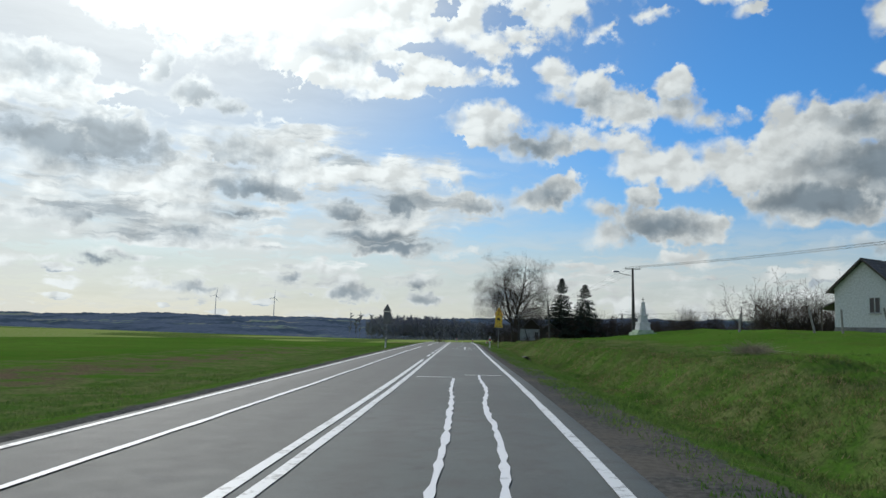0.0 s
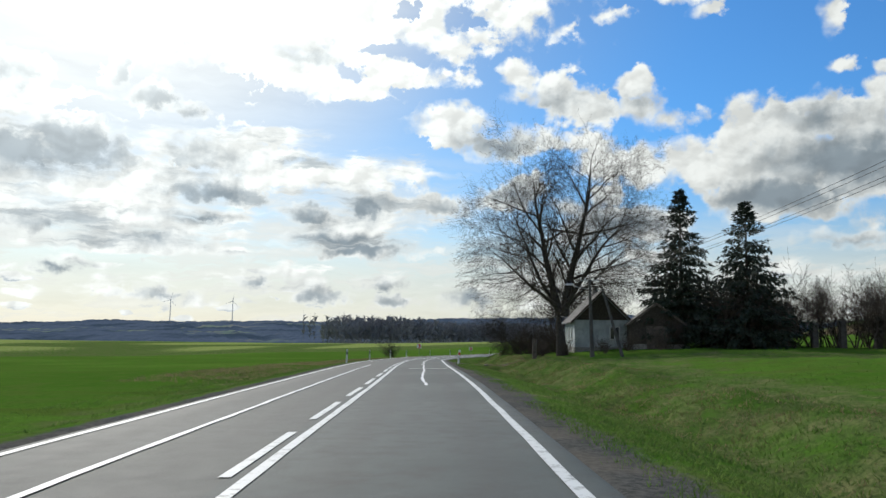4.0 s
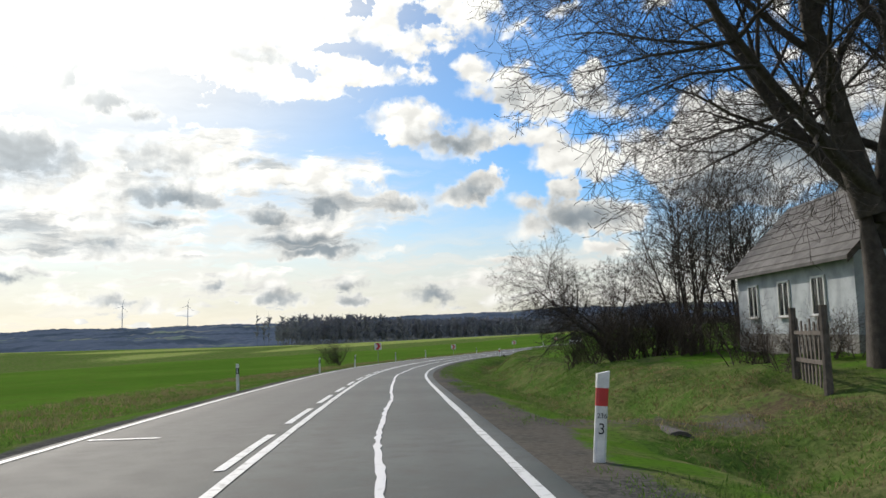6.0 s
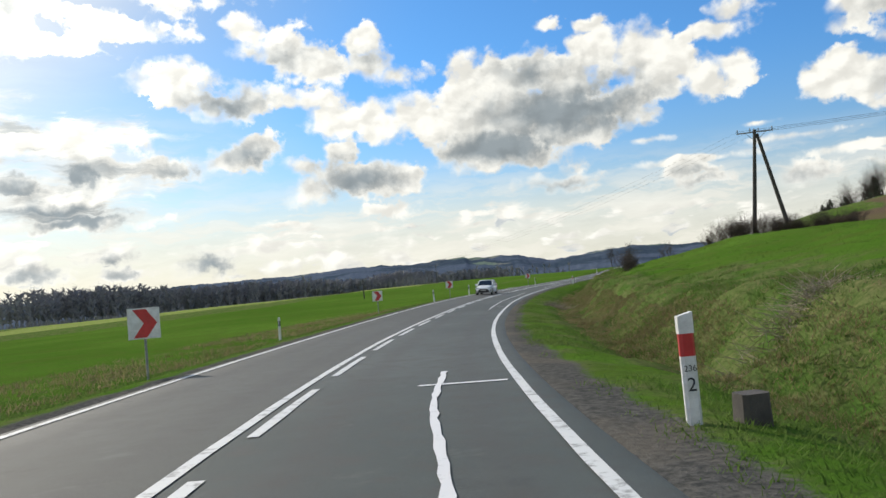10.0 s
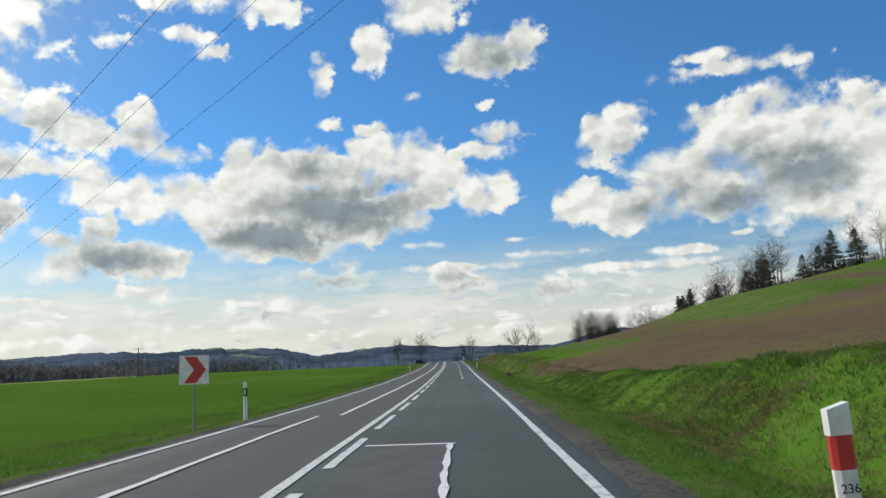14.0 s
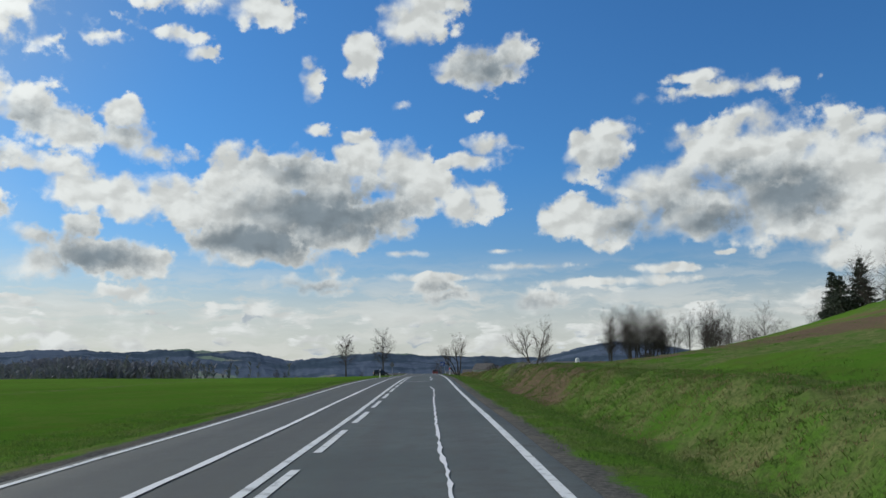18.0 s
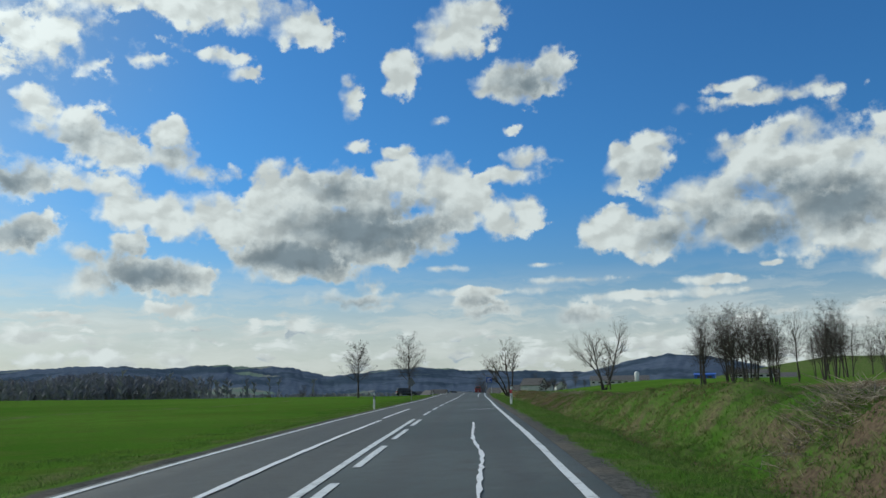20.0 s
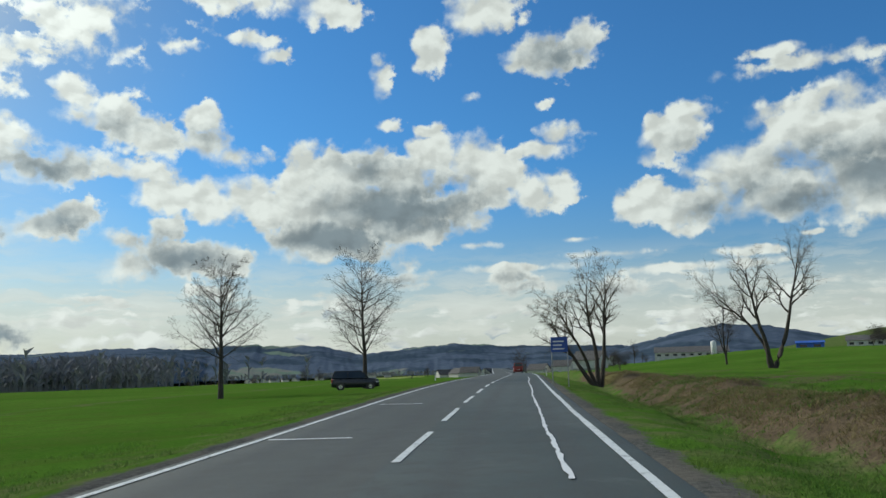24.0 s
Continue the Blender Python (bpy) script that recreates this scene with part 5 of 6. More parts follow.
for k in range(1500):
    # tall bare trees along the foot of the valley side
    f, back = rnd.random() ** .9, abs(rnd.gauss(0, 45))
    x, y = -60 + 481 * f - back * .55 + rnd.gauss(0, 6), 975 + 322 * f + back * .8 + rnd.gauss(0, 6)
    z, h = ground_at(x, y), rnd.uniform(20, 29) * (.75 + .5 * hash_noise(np.array(x), np.array(y), 70, 6)) + back * .05
    woods.tube([(x, y, z - 1), (x + rnd.uniform(-.5, .5), y, z + h)], [.22, .03], 3, cap=False)
    for _ in range(22):
        b, zz = rnd.uniform(0, 6.3), z + h * (.08 + .74 * rnd.random() ** .8)
        reach, up = rnd.uniform(2, 5.6), rnd.uniform(2, 6)
        woods.add([(x, y, zz), (x + .5 * math.cos(b + 1.5), y + .5 * math.sin(b + 1.5), zz + up * .6), (x + reach * math.cos(b), y + reach * math.sin(b), zz + up)], [(0, 1, 2)])
solid("hazy_woods", woods, HAZY_WOODS, "bare woods at the foot of the hills, painted grey with haze", "woods", kind="stuff")

# ---- posts and signs along the road ----


def lettering(text, size, name, mat, parent, place, label=""):
    """Raised characters as a mesh part."""
    c = bpy.data.curves.new(name, "FONT")
    c.body, c.size, c.align_x, c.align_y, c.extrude = text, size, "CENTER", "CENTER", .001
    tmp = bpy.data.objects.new(name, c)
    scene.collection.objects.link(tmp)
    me = bpy.data.meshes.new_from_object(tmp.evaluated_get(bpy.context.evaluated_depsgraph_get()))
    bpy.data.objects.remove(tmp)
    me.materials.clear()
    me.materials.append(mat)
    ob = new(name, me)
    ob.parent, ob.matrix_local = parent, place
    if label:
        ob["label"] = label
    return ob


FACE = pose(0, 0, 0, 90, 0, 0)


def post_shape(z0, z1, w=.075, d=.05):
    return Shape().box((-w, -d, z0), (w, d, z1), bevel=.03)


def roadside_post(at, digit, lean=0.0):
    ob = thing("kilometre_post", "white kilometre post with a red band on the grass verge", "post", "kilometre posts", at=at @ pose(0, 0, 0, 0, lean, 0))
    part("post", post_shape(-.3, .68), WHITE, ob)
    part("red_band", post_shape(.68, .90, .0755, .0505), RED, ob, "red reflective band")
    cap = Shape().plate([(-.075, .90), (.075, .90), (.075, 1.11), (-.075, 1.07)], -.045, .045)
    part("cap", cap, WHITE, ob)
    lettering("236", .085, "kilometre_number", BLACK, ob, pose(0, -.052, .56) @ FACE)
    if digit:
        lettering(digit, .19, "hectometre_number", BLACK, ob, pose(0, -.052, .40) @ FACE)
    return ob


for s, digit, lean in [(77, "4", -1), (177, "3", 5), (277.5, "2", -.5), (378.4, "1", -3), (477, "0", 0), (575.8, "9", 1)]:
    roadside_post(beside(s, 4.64 if digit == "2" else 4.46), digit, lean)


def delineator(at, lean=0.0):
    ob = thing("delineator_post", "white delineator post with a dark band on the verge", "post", "delineator posts", at=at @ pose(0, 0, 0, 0, lean, 0))
    part("post", post_shape(-.3, .66, .06, .04), WHITE, ob)
    part("dark_band", post_shape(.66, .90, .0605, .0405), BLACK, ob, "black reflective band")
    part("reflector", Shape().box((-.02, -.046, .70), (.02, -.0405, .86)), LAMP_GLASS, ob, "small reflector")
    part("cap", Shape().box((-.06, -.04, .90), (.06, .04, 1.06), taper=.8, bevel=.02), WHITE, ob)
    return ob


for x, y in [(-2.9, 77.5), (2.0, 176.6), (3.0, 199.0), (4.6, 223.5), (6.4, 238.6), (11.1, 257.4), (16.6, 271.3), (26.8, 305.2), (45.1, 332.5), (57.0, 346.0), (80.2, 378.7), (130.8, 441.6), (193.9, 520.6), (274.0, 624.5)]:
    s, u = lie(x, y)
    delineator(beside(s, min(u, -4.3)), (x * 7 % 5) - 2)
delineator(beside(708, 4.5))


def chevron_board(at, lift=.82):
    ob = thing("chevron_sign", "square white curve sign with a red chevron on a steel post", "road sign", "chevron signs", at=at)
    part("post", Shape().tube([(0, .05, -.3), (0, .05, lift + .73)], [.03, .03], 8), STEEL, ob, "grey steel post")
    h = .36
    part("board", Shape().box((-h, -.012, lift), (h, .012, lift + 2 * h)), WHITE, ob)
    c = lift + h
    part("chevron", Shape().plate([(-.24, c - .33), (.06, c - .33), (.30, c), (.06, c + .33), (-.24, c + .33), (.0, c)], -.017, -.0125), RED, ob, "red arrow pointing along the bend")
    part("back_rail", Shape().box((-h * .8, .013, c - .04), (h * .8, .03, c + .04)), STEEL, ob)
    return ob


for x, y, lift in [(9.6, 250.7, 1.42), (20.5, 287.0, .95), (36.4, 322.0, 1.0), (50.0, 341.0, 1.0), (77.1, 376.9, 1.15)]:
    s, u = lie(x, y)
    chevron_board(beside(s, min(u, -4.6), 10), lift)


def sign_stack(at, front, name, label, half_w, plates, mat_face, with_text):
    """A triangle over one or two plates on a post."""
    ob = thing(name, label, "road sign", at=at)
    part("post", Shape().tube([(0, .05, -.3), (0, .05, 3.9)], [.035, .035], 8), STEEL, ob, "grey steel post")
    top = 4.35
    tri = [(-half_w, top - 1.6 * half_w), (half_w, top - 1.6 * half_w), (half_w * .08, top), (-half_w * .08, top)]
    part("triangle", Shape().plate(tri, -.012, .012), mat_face, ob, "triangular warning plate")
    z = top - 1.6 * half_w - .03
    for k, (w, h) in enumerate(plates):
        part("plate", Shape().plate([(-w, z - h), (w, z - h), (w, z), (-w, z)], -.012, .012), mat_face, ob, "rectangular plate under the triangle")
        if with_text:
            if k == 0:
                car = [(-.20, z - .50), (.18, z - .56), (.20, z - .42), (.13, z - .40), (.08, z - .27), (-.14, z - .24), (-.20, z - .36)]
                part("car_symbol", Shape().plate(car, -.016, -.0125), BLACK, ob, "black skidding car")
                for dx in (-.2, .12):
                    part("skid_mark", Shape().plate([(dx, z - .66), (dx + .2, z - .70), (dx + .2, z - .67), (dx, z - .62)], -.016, -.0125), BLACK, ob)
                lettering("Wypadki", .15, "word", BLACK, ob, pose(0, -.014, z - h + .13) @ FACE)
            else:
                lettering("Koniec", .20, "word", BLACK, ob, pose(0, -.014, z - h / 2) @ FACE)
        z -= h + .02
    if with_text:
        c = top - 1.0 * half_w
        part("exclamation_mark", Shape().plate([(-.035, c - .10), (.035, c - .10), (.055, c + .30), (-.055, c + .30)], -.016, -.0125), BLACK, ob)
        part("exclamation_dot", Shape().plate([(-.04, c - .25), (.04, c - .25), (.04, c - .16), (-.04, c - .16)], -.016, -.0125), BLACK, ob)
        rim = Shape()
        for a, b in (((-half_w * .86, top - 1.55 * half_w), (half_w * .86, top - 1.55 * half_w)), ((half_w * .86, top - 1.55 * half_w), (0, top - .13)), ((0, top - .13), (-half_w * .86, top - 1.55 * half_w))):
            rim.tube([(a[0], -.014, a[1]), (b[0], -.014, b[1])], [.018, .018], 4)
        part("rim", rim, RED, ob, "dark red border")
    return ob


sign_stack(beside(85.5, 5.65), True, "warning_sign", "yellow accident warning sign with black symbols on a post", .50, [(.37, 1.0), (.43, .28)], YELLOW, True)
sign_stack(beside(88.0, -6.7) @ Matrix.Scale(1.1, 4), False, "warning_sign", "grey back of a warning sign with plates on a post", .45, [(.37, .95), (.42, .26)], SIGN_BACK, False)
sign_stack(spot(213.2, 544.5, -39, .75) @ Matrix.Scale(.74, 4), False, "warning_sign", "dark back of a triangular warning sign beside the field", .62, [(.30, .22)], SIGN_BACK, False)
blue_sign = thing("direction_sign", "small blue road sign on two posts beside the road", "road sign", at=spot(249.4, 575.0, -39))
for dx in (-.42, .42):
    part("post", Shape().tube([(dx, .04, -.3), (dx, .04, 2.6)], [.03, .03], 7), STEEL, blue_sign)
part("board", Shape().box((-.45, -.015, 1.85), (.45, .015, 2.65)), BLUE, blue_sign)
for k in range(3):
    part("text_bar", Shape().box((-.34, -.021, 1.98 + .2 * k), (.26 - .12 * (k % 2), -.0165, 2.05 + .2 * k)), WHITE, blue_sign, "white line of writing")

# ---- poles and wires ----


def sagging(a, b, sag, r=.012, n=14):
    a, b = Vector(a), Vector(b)
    pts = [a.lerp(b, i / n) - Vector((0, 0, sag * 4 * (i / n) * (1 - i / n))) for i in range(n + 1)]
    return Shape().tube(pts, [r] * (n + 1), 4, cap=False)


def line_pole(at, height, lean, lamp=True, label="grey concrete power pole with a street lamp arm"):
    """A concrete pole with rungs, a cross arm with insulators and a lamp on an arm."""
    ob = thing("power_pole", label, "pole", "village power poles", at=at @ pose(0, 0, 0, 0, lean, 0))
    part("shaft", Shape().box((-.17, -.11, -.4), (.17, .11, height), taper=.5, bevel=.03), POLE_GREY, ob)
    for k in range(8):
        z = height * (.15 + .085 * k)
        part("rung_slot", Shape().box((-.06, -.125 * (1 - .4 * z / height), z), (.06, .125 * (1 - .4 * z / height), z + .25)), DARK_POLE, ob)
    part("cross_arm", Shape().box((-.75, -.04, height - .12), (.75, .04, height - .04)), STEEL, ob)
    for dx in (-.7, -.35, .35, .7):
        part("insulator", Shape().tube([(dx, 0, height - .04), (dx, 0, height + .05), (dx, 0, height + .14)], [.02, .045, .03], 7), STONE, ob)
    if lamp:
        part("lamp_arm", Shape().tube([(-.05, 0, height - .75), (-.8, 0, height - .62), (-1.35, 0, height - .48)], [.03, .028, .025], 6), STEEL, ob)
        head = part("lamp_head", Shape().box((-2.0, -.12, height - .40), (-1.3, .12, height - .28), taper=.7, bevel=.05), STEEL, ob, "grey lamp housing")
        part("lens", Shape().box((-1.9, -.09, height - .43), (-1.45, .09, height - .401), bevel=.04), LAMP_GLASS, head)
    return ob


POLES = [(20.9, 75.3, 6.5, -1.2), (20.3, 126.4, 6.9, -4.0), (20.4, 174.8, 6.0, -1.5)]
for x, y, h, lean in POLES:
    line_pole(spot(x, y, 6), h, lean)
tops = [Vector((48, 20, 10.2))] + [Vector((x, y, ground_at(x, y) + h)) for x, y, h, _ in POLES]
for a, b in zip(tops, tops[1:]):
    for dx in (-.7, -.35, .35, .7):
        solid("power_line", sagging(a + Vector((dx, 0, .1)), b + Vector((dx, 0, .1)), .7, .009), WIRE, "thin dark overhead wire between the poles", "wire", "overhead wires")
line_pole(spot(48, 20), 10.2 - ground_at(48, 20), 0, False, "plain concrete power pole in the field")
strut = thing("pole_strut", "leaning concrete strut bracing a power pole", "pole", at=spot(22.4, 173.6))
part("shaft", Shape().box((-.12, -.09, -.3), (.12, .09, 5.4), taper=.6, bevel=.03), POLE_GREY, strut).matrix_local = pose(0, 0, 0, 0, -16, 0)

pylon = thing("power_pylon", "dark A-frame power pylon standing on the green slope", "pylon", at=pose(79.6, 329.5, 0, 0, 0, -36))
ground_z = ground_at(79.3, 329.4)
apex = 11.8
part("leg", Shape().tube([(-1.0, 0, ground_z - .6), (.05, 0, apex)], [.23, .16], 8), DARK_POLE, pylon, "dark wooden leg")
part("leg", Shape().tube([(2.7, .5, ground_z - .6), (.22, 0, apex - .4)], [.23, .16], 8), DARK_POLE, pylon, "dark wooden leg")
part("leg_guard", Shape().tube([(2.72, .3, ground_z + .2), (1.9, .3, ground_z + 3.2)], [.05, .05], 6), STEEL, pylon, "pale cable guard")
part("cross_arm", Shape().box((-1.7, -.05, apex - .28), (1.8, .05, apex - .16)), STEEL, pylon)
for dx in (-1.0, 1.0):
    part("arm_brace", Shape().tube([(dx + .1, 0, apex - .25), (.1, 0, apex - 1.2)], [.03, .03], 5), STEEL, pylon)
for dx in (-1.6, -.4, 0, .4, 1.7):
    part("insulator", Shape().tube([(dx, 0, apex - .16), (dx, 0, apex + .02), (dx, 0, apex + .2)], [.03, .06, .035], 7), CONCRETE, pylon)
ends = [(138.0, 577.0, 6.9), (190.0, 262.0, 22.0)]
far_pole = thing("field_pole", "slim power pole with a cross arm standing in the field", "pole", at=pose(138, 577, 0, 0, 0, -20))
far_ground = ground_at(138, 577)
part("shaft", Shape().tube([(0, 0, far_ground - .3), (0, 0, 7.0)], [.13, .09], 8), DARK_POLE, far_pole)
part("cross_arm", Shape().box((-1.3, -.05, 6.6), (1.3, .05, 6.72)), STEEL, far_pole)
for dx in (-1.2, 0, 1.2):
    part("insulator", Shape().tube([(dx, 0, 6.72), (dx, 0, 6.85), (dx, 0, 7.0)], [.03, .05, .03], 6), CONCRETE, far_pole)
field_top = ground_at(70.3, 447.8) + 4.6
end_pole = thing("field_pole", "plain wooden power pole far out in the field", "pole", at=pose(70.3, 447.8, 0))
part("shaft", Shape().tube([(0, 0, ground_at(70.3, 447.8) - .3), (0, 0, field_top)], [.15, .10], 8), DARK_POLE, end_pole)
part("cross_arm", Shape().box((-1.3, -.05, field_top - .25), (1.3, .05, field_top - .13)), STEEL, end_pole)
hill_pole = thing("field_pole", "slim power pole standing high on the slope", "pole", at=pose(190, 262, 0))
part("shaft", Shape().tube([(0, 0, ground_at(190, 262) - .3), (0, 0, 22)], [.15, .09], 8), DARK_POLE, hill_pole)
for dx in (-1.2, 0, 1.2):
    top = Vector((78.7 + dx * 1.15, 329.3 + dx * .1, apex - .25))
    solid("power_line", sagging(top, (70.3 + dx * 1.2, 447.8, field_top), 2.4, .006, 26), WIRE, "thin dark wire crossing over the road", "wire", "overhead wires")
    solid("power_line", sagging(top, (190 + dx * .4, 262 + dx, 21.9), 1.8, .013, 16), WIRE, "thin dark wire running up the slope", "wire", "overhead wires")
for x, y in [(77, 193), (63, 150)]:
    line_pole(spot(x, y, 30), 8.2, 0, False, "plain concrete power pole beyond the scrub")

# ---- wayside shrine ----
shrine = thing("wayside_shrine", "white stone wayside column on a stepped plinth", "monument", at=spot(20.6, 70.8, 8))
part("step", Shape().box((-.95, -.95, -.3), (.95, .95, .2), taper=.97), MOSSY_STONE, shrine, "green-stained lower step")
part("step", Shape().box((-.72, -.72, .2), (.72, .72, .42), taper=.95), MOSSY_STONE, shrine, "green-stained upper step")
part("plinth", Shape().box((-.55, -.55, .42), (.55, .55, 1.02), taper=.86, bevel=.05), STONE, shrine)
part("cornice", Shape().box((-.54, -.54, 1.02), (.54, .54, 1.12), taper=.9, bevel=.04), STONE, shrine)
part("die", Shape().box((-.36, -.36, 1.12), (.36, .36, 1.72), taper=.9, bevel=.04), STONE, shrine)
part("upper_cornice", Shape().box((-.42, -.42, 1.72), (.42, .42, 1.82), taper=.9, bevel=.04), STONE, shrine)
part("column", Shape().box((-.25, -.25, 1.82), (.25, .25, 2.85), taper=.52, bevel=.05), STONE, shrine)
part("cap", Shape().box((-.18, -.18, 2.85), (.18, .18, 2.96), taper=.6), STONE, shrine)
cross = part("cross", Shape().box((-.025, -.025, 2.9), (.025, .025, 3.35)), DARK_POLE, shrine, "small dark metal cross")
part("cross_bar", Shape().box((-.12, -.022, 3.16), (.12, .022, 3.2)), DARK_POLE, cross)

# ---- houses ----


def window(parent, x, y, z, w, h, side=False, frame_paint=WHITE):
    """A window set in a wall that faces -y, or -x when side."""
    turn = pose(x, y, z, 0, 0, -90 if side else 0)
    f = Shape()
    for lo, hi in (((-w / 2 - .07, -.05, -.07), (w / 2 + .07, .06, 0)), ((-w / 2 - .07, -.05, h), (w / 2 + .07, .06, h + .07)), ((-w / 2 - .07, -.05, 0), (-w / 2, .06, h)), ((w / 2, -.05, 0), (w / 2 + .07, .06, h)), ((-.03, -.04, 0), (.03, .05, h))):
        f.box(lo, hi)
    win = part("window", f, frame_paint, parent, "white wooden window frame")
    win.matrix_local = turn
    for a, b in ((-w / 2, -.03), (.03, w / 2)):
        part("pane", Shape().box((a, -.01, 0), (b, .01, h)), GLASS, win)
    part("sill", Shape().box((-w / 2 - .12, -.12, -.11), (w / 2 + .12, .02, -.071)), CONCRETE, win)
    return win


def cottage(at, w, length, eave, ridge_z, label, wall, over=.35, chimney=None):
    """A gabled house whose gable faces -y: walls, two roof planes, chimney."""
    ob = thing("cottage", label, "house", at=at)
    t = .3
    part("gable_wall", Shape().plate([(-w / 2, -.6), (w / 2, -.6), (w / 2, eave), (0, ridge_z - .08), (-w / 2, eave)], 0, t), wall, ob)
    part("gable_wall", Shape().plate([(-w / 2, -.6), (w / 2, -.6), (w / 2, eave), (0, ridge_z - .08), (-w / 2, eave)], length - t, length), wall, ob)
    for x in (-w / 2, w / 2 - t):
        part("side_wall", Shape().box((x, t, -.6), (x + t, length - t, eave)), wall, ob)
    part("plinth", Shape().box((-w / 2 - .04, -.04, -1.2), (w / 2 + .04, length + .04, .3)), CONCRETE, ob, "grey stone plinth")
    for sgn in (-1, 1):
        dx = w / 2 + over
        slope = (ridge_z - eave) / (w / 2)
        z0 = ridge_z - slope * dx
        a = [(0, -over, ridge_z), (sgn * dx, -over, z0), (sgn * dx, length + over, z0), (0, length + over, ridge_z)]
        b = [(x, y, z + .12) for x, y, z in a]
        roof = part("roof_slope", Shape().add(a + b, [(0, 1, 2, 3), (4, 7, 6, 5), (0, 4, 5, 1), (1, 5, 6, 2), (2, 6, 7, 3), (3, 7, 4, 0)]), ROOF, ob)
        n = 9
        for k in range(n):
            f = (k + .5) / n
            part("roof_course", Shape().box((min(0, sgn * .02), -over, -.012), (max(0, sgn * .02) + .0, length + over, .02)), ROOF, roof).matrix_local = pose(sgn * dx * f, 0, ridge_z + (z0 - ridge_z) * f + .125)
        part("verge_board", Shape().plate([(0, ridge_z - .12), (sgn * dx, z0 - .12), (sgn * dx, z0 + .12), (0, ridge_z + .12)], -over - .03, -over), OLD_WOOD, ob, "dark verge board")
    if chimney:
        x, y = chimney
        ch = part("chimney", Shape().box((x - .28, y - .28, ridge_z - 1.2), (x + .28, y + .28, ridge_z + .75)), CONCRETE, ob, "grey chimney")
        part("chimney_cap", Shape().box((x - .34, y - .34, ridge_z + .75), (x + .34, y + .34, ridge_z + .85)), CONCRETE, ch)
    return ob


old_house = cottage(spot(24.9, 189.5, -6.5), 5.2, 10.0, 3.0, 5.6, "old whitewashed cottage with weathered walls and dark roof", PLASTER, .4, (0, 5))
part("gable_boarding", Shape().plate([(-2.5, 2.9), (2.5, 2.9), (0, 5.4)], -.035, -.003), BARK, old_house, "dark boarded gable")
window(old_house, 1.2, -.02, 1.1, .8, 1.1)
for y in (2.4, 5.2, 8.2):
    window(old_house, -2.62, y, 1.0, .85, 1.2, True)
shed = cottage(spot(28.6, 184.5, -12), 4.6, 6.0, 2.2, 3.9, "dark weathered wooden shed beside the cottage", BARK, .3)
part("door", Shape().box((-.9, -.05, -.2), (.9, -.005, 1.9)), OLD_WOOD, shed, "dark plank door")
base_z = ground_at(39.9, 69.3)
farm_house = cottage(pose(39.9, 69.3, base_z + .2, 0, 0, -58), 5.6, 9.0, 6.5 - base_z, 9.0 - base_z, "white rendered farmhouse with a dark roof and a porch", WHITE, .5, (1.0, 4))
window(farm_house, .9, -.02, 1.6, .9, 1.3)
part("porch_roof", Shape().add([(-4.6, .4, 1.9), (-2.81, .4, 2.7), (-2.81, 4, 2.7), (-4.6, 4, 1.9), (-4.6, .4, 2.0), (-2.81, .4, 2.8), (-2.81, 4, 2.8), (-4.6, 4, 2.0)], [(0, 1, 2, 3), (4, 7, 6, 5), (0, 4, 5, 1), (1, 5, 6, 2), (2, 6, 7, 3), (3, 7, 4, 0)]), ROOF, farm_house, "lean-to porch roof")
for y in (.5, 3.9):
    part("porch_post", Shape().box((-4.45, y - .06, -1.2), (-4.33, y + .06, 1.95)), OLD_WOOD, farm_house)

# fence posts and pillars
for x, y, h, lean in [(30.2, 58.5, 2.0, -14), (33.6, 61.0, 1.9, -3), (36.5, 59.5, 2.1, -16), (26.5, 63.5, 1.5, 4)]:
    solid("fence_post", Shape().box((-.07, -.07, -.3), (.07, .07, h), taper=.85, bevel=.02), CONCRETE, "leaning old concrete fence post in the grass", "post", "old fence posts", at=spot(x, y, 10) @ pose(0, 0, 0, 0, lean, 0))
for k, (x, y) in enumerate([(41.5, 181.5), (43.6, 180.8), (46.4, 180.2), (48.0, 179.8), (50.6, 179.0), (53.0, 178.4)]):
    p = thing("gate_pillar", "square weathered stone pillar of a ruined fence", "pillar", "ruined fence pillars", at=spot(x, y, -8))
    part("shaft", Shape().box((-.28, -.28, -.3), (.28, .28, 1.8 + .25 * (k % 3)), taper=.97, bevel=.05), DARK_POLE, p)
    part("cap", Shape().box((-.34, -.34, 1.8 + .25 * (k % 3)), (.34, .34, 1.93 + .25 * (k % 3)), taper=.8, bevel=.05), DARK_POLE, p)
picket = thing("wooden_fence", "broken weathered wooden picket fence in front of the cottage", "fence", at=spot(17.6, 184.4, 75))
for k in range(9):
    part("picket", Shape().box((-.05, -.015, -.2), (.05, .015, 1.35 + .2 * ((k * 37) % 5) / 5), taper=.9), OLD_WOOD, picket).matrix_local = pose(-1.0 + k * .27, 0, 0, 0, ((k * 53) % 25) - 12, 0)
for z in (.45, 1.1):
    part("rail", Shape().box((-1.3, .016, z), (1.4, .07, z + .09)), OLD_WOOD, picket)
for x in (-1.2, 1.25):
    part("fence_post", Shape().tube([(x, .06, -.3), (x, .06, 1.75)], [.1, .085], 7), OLD_WOOD, picket)

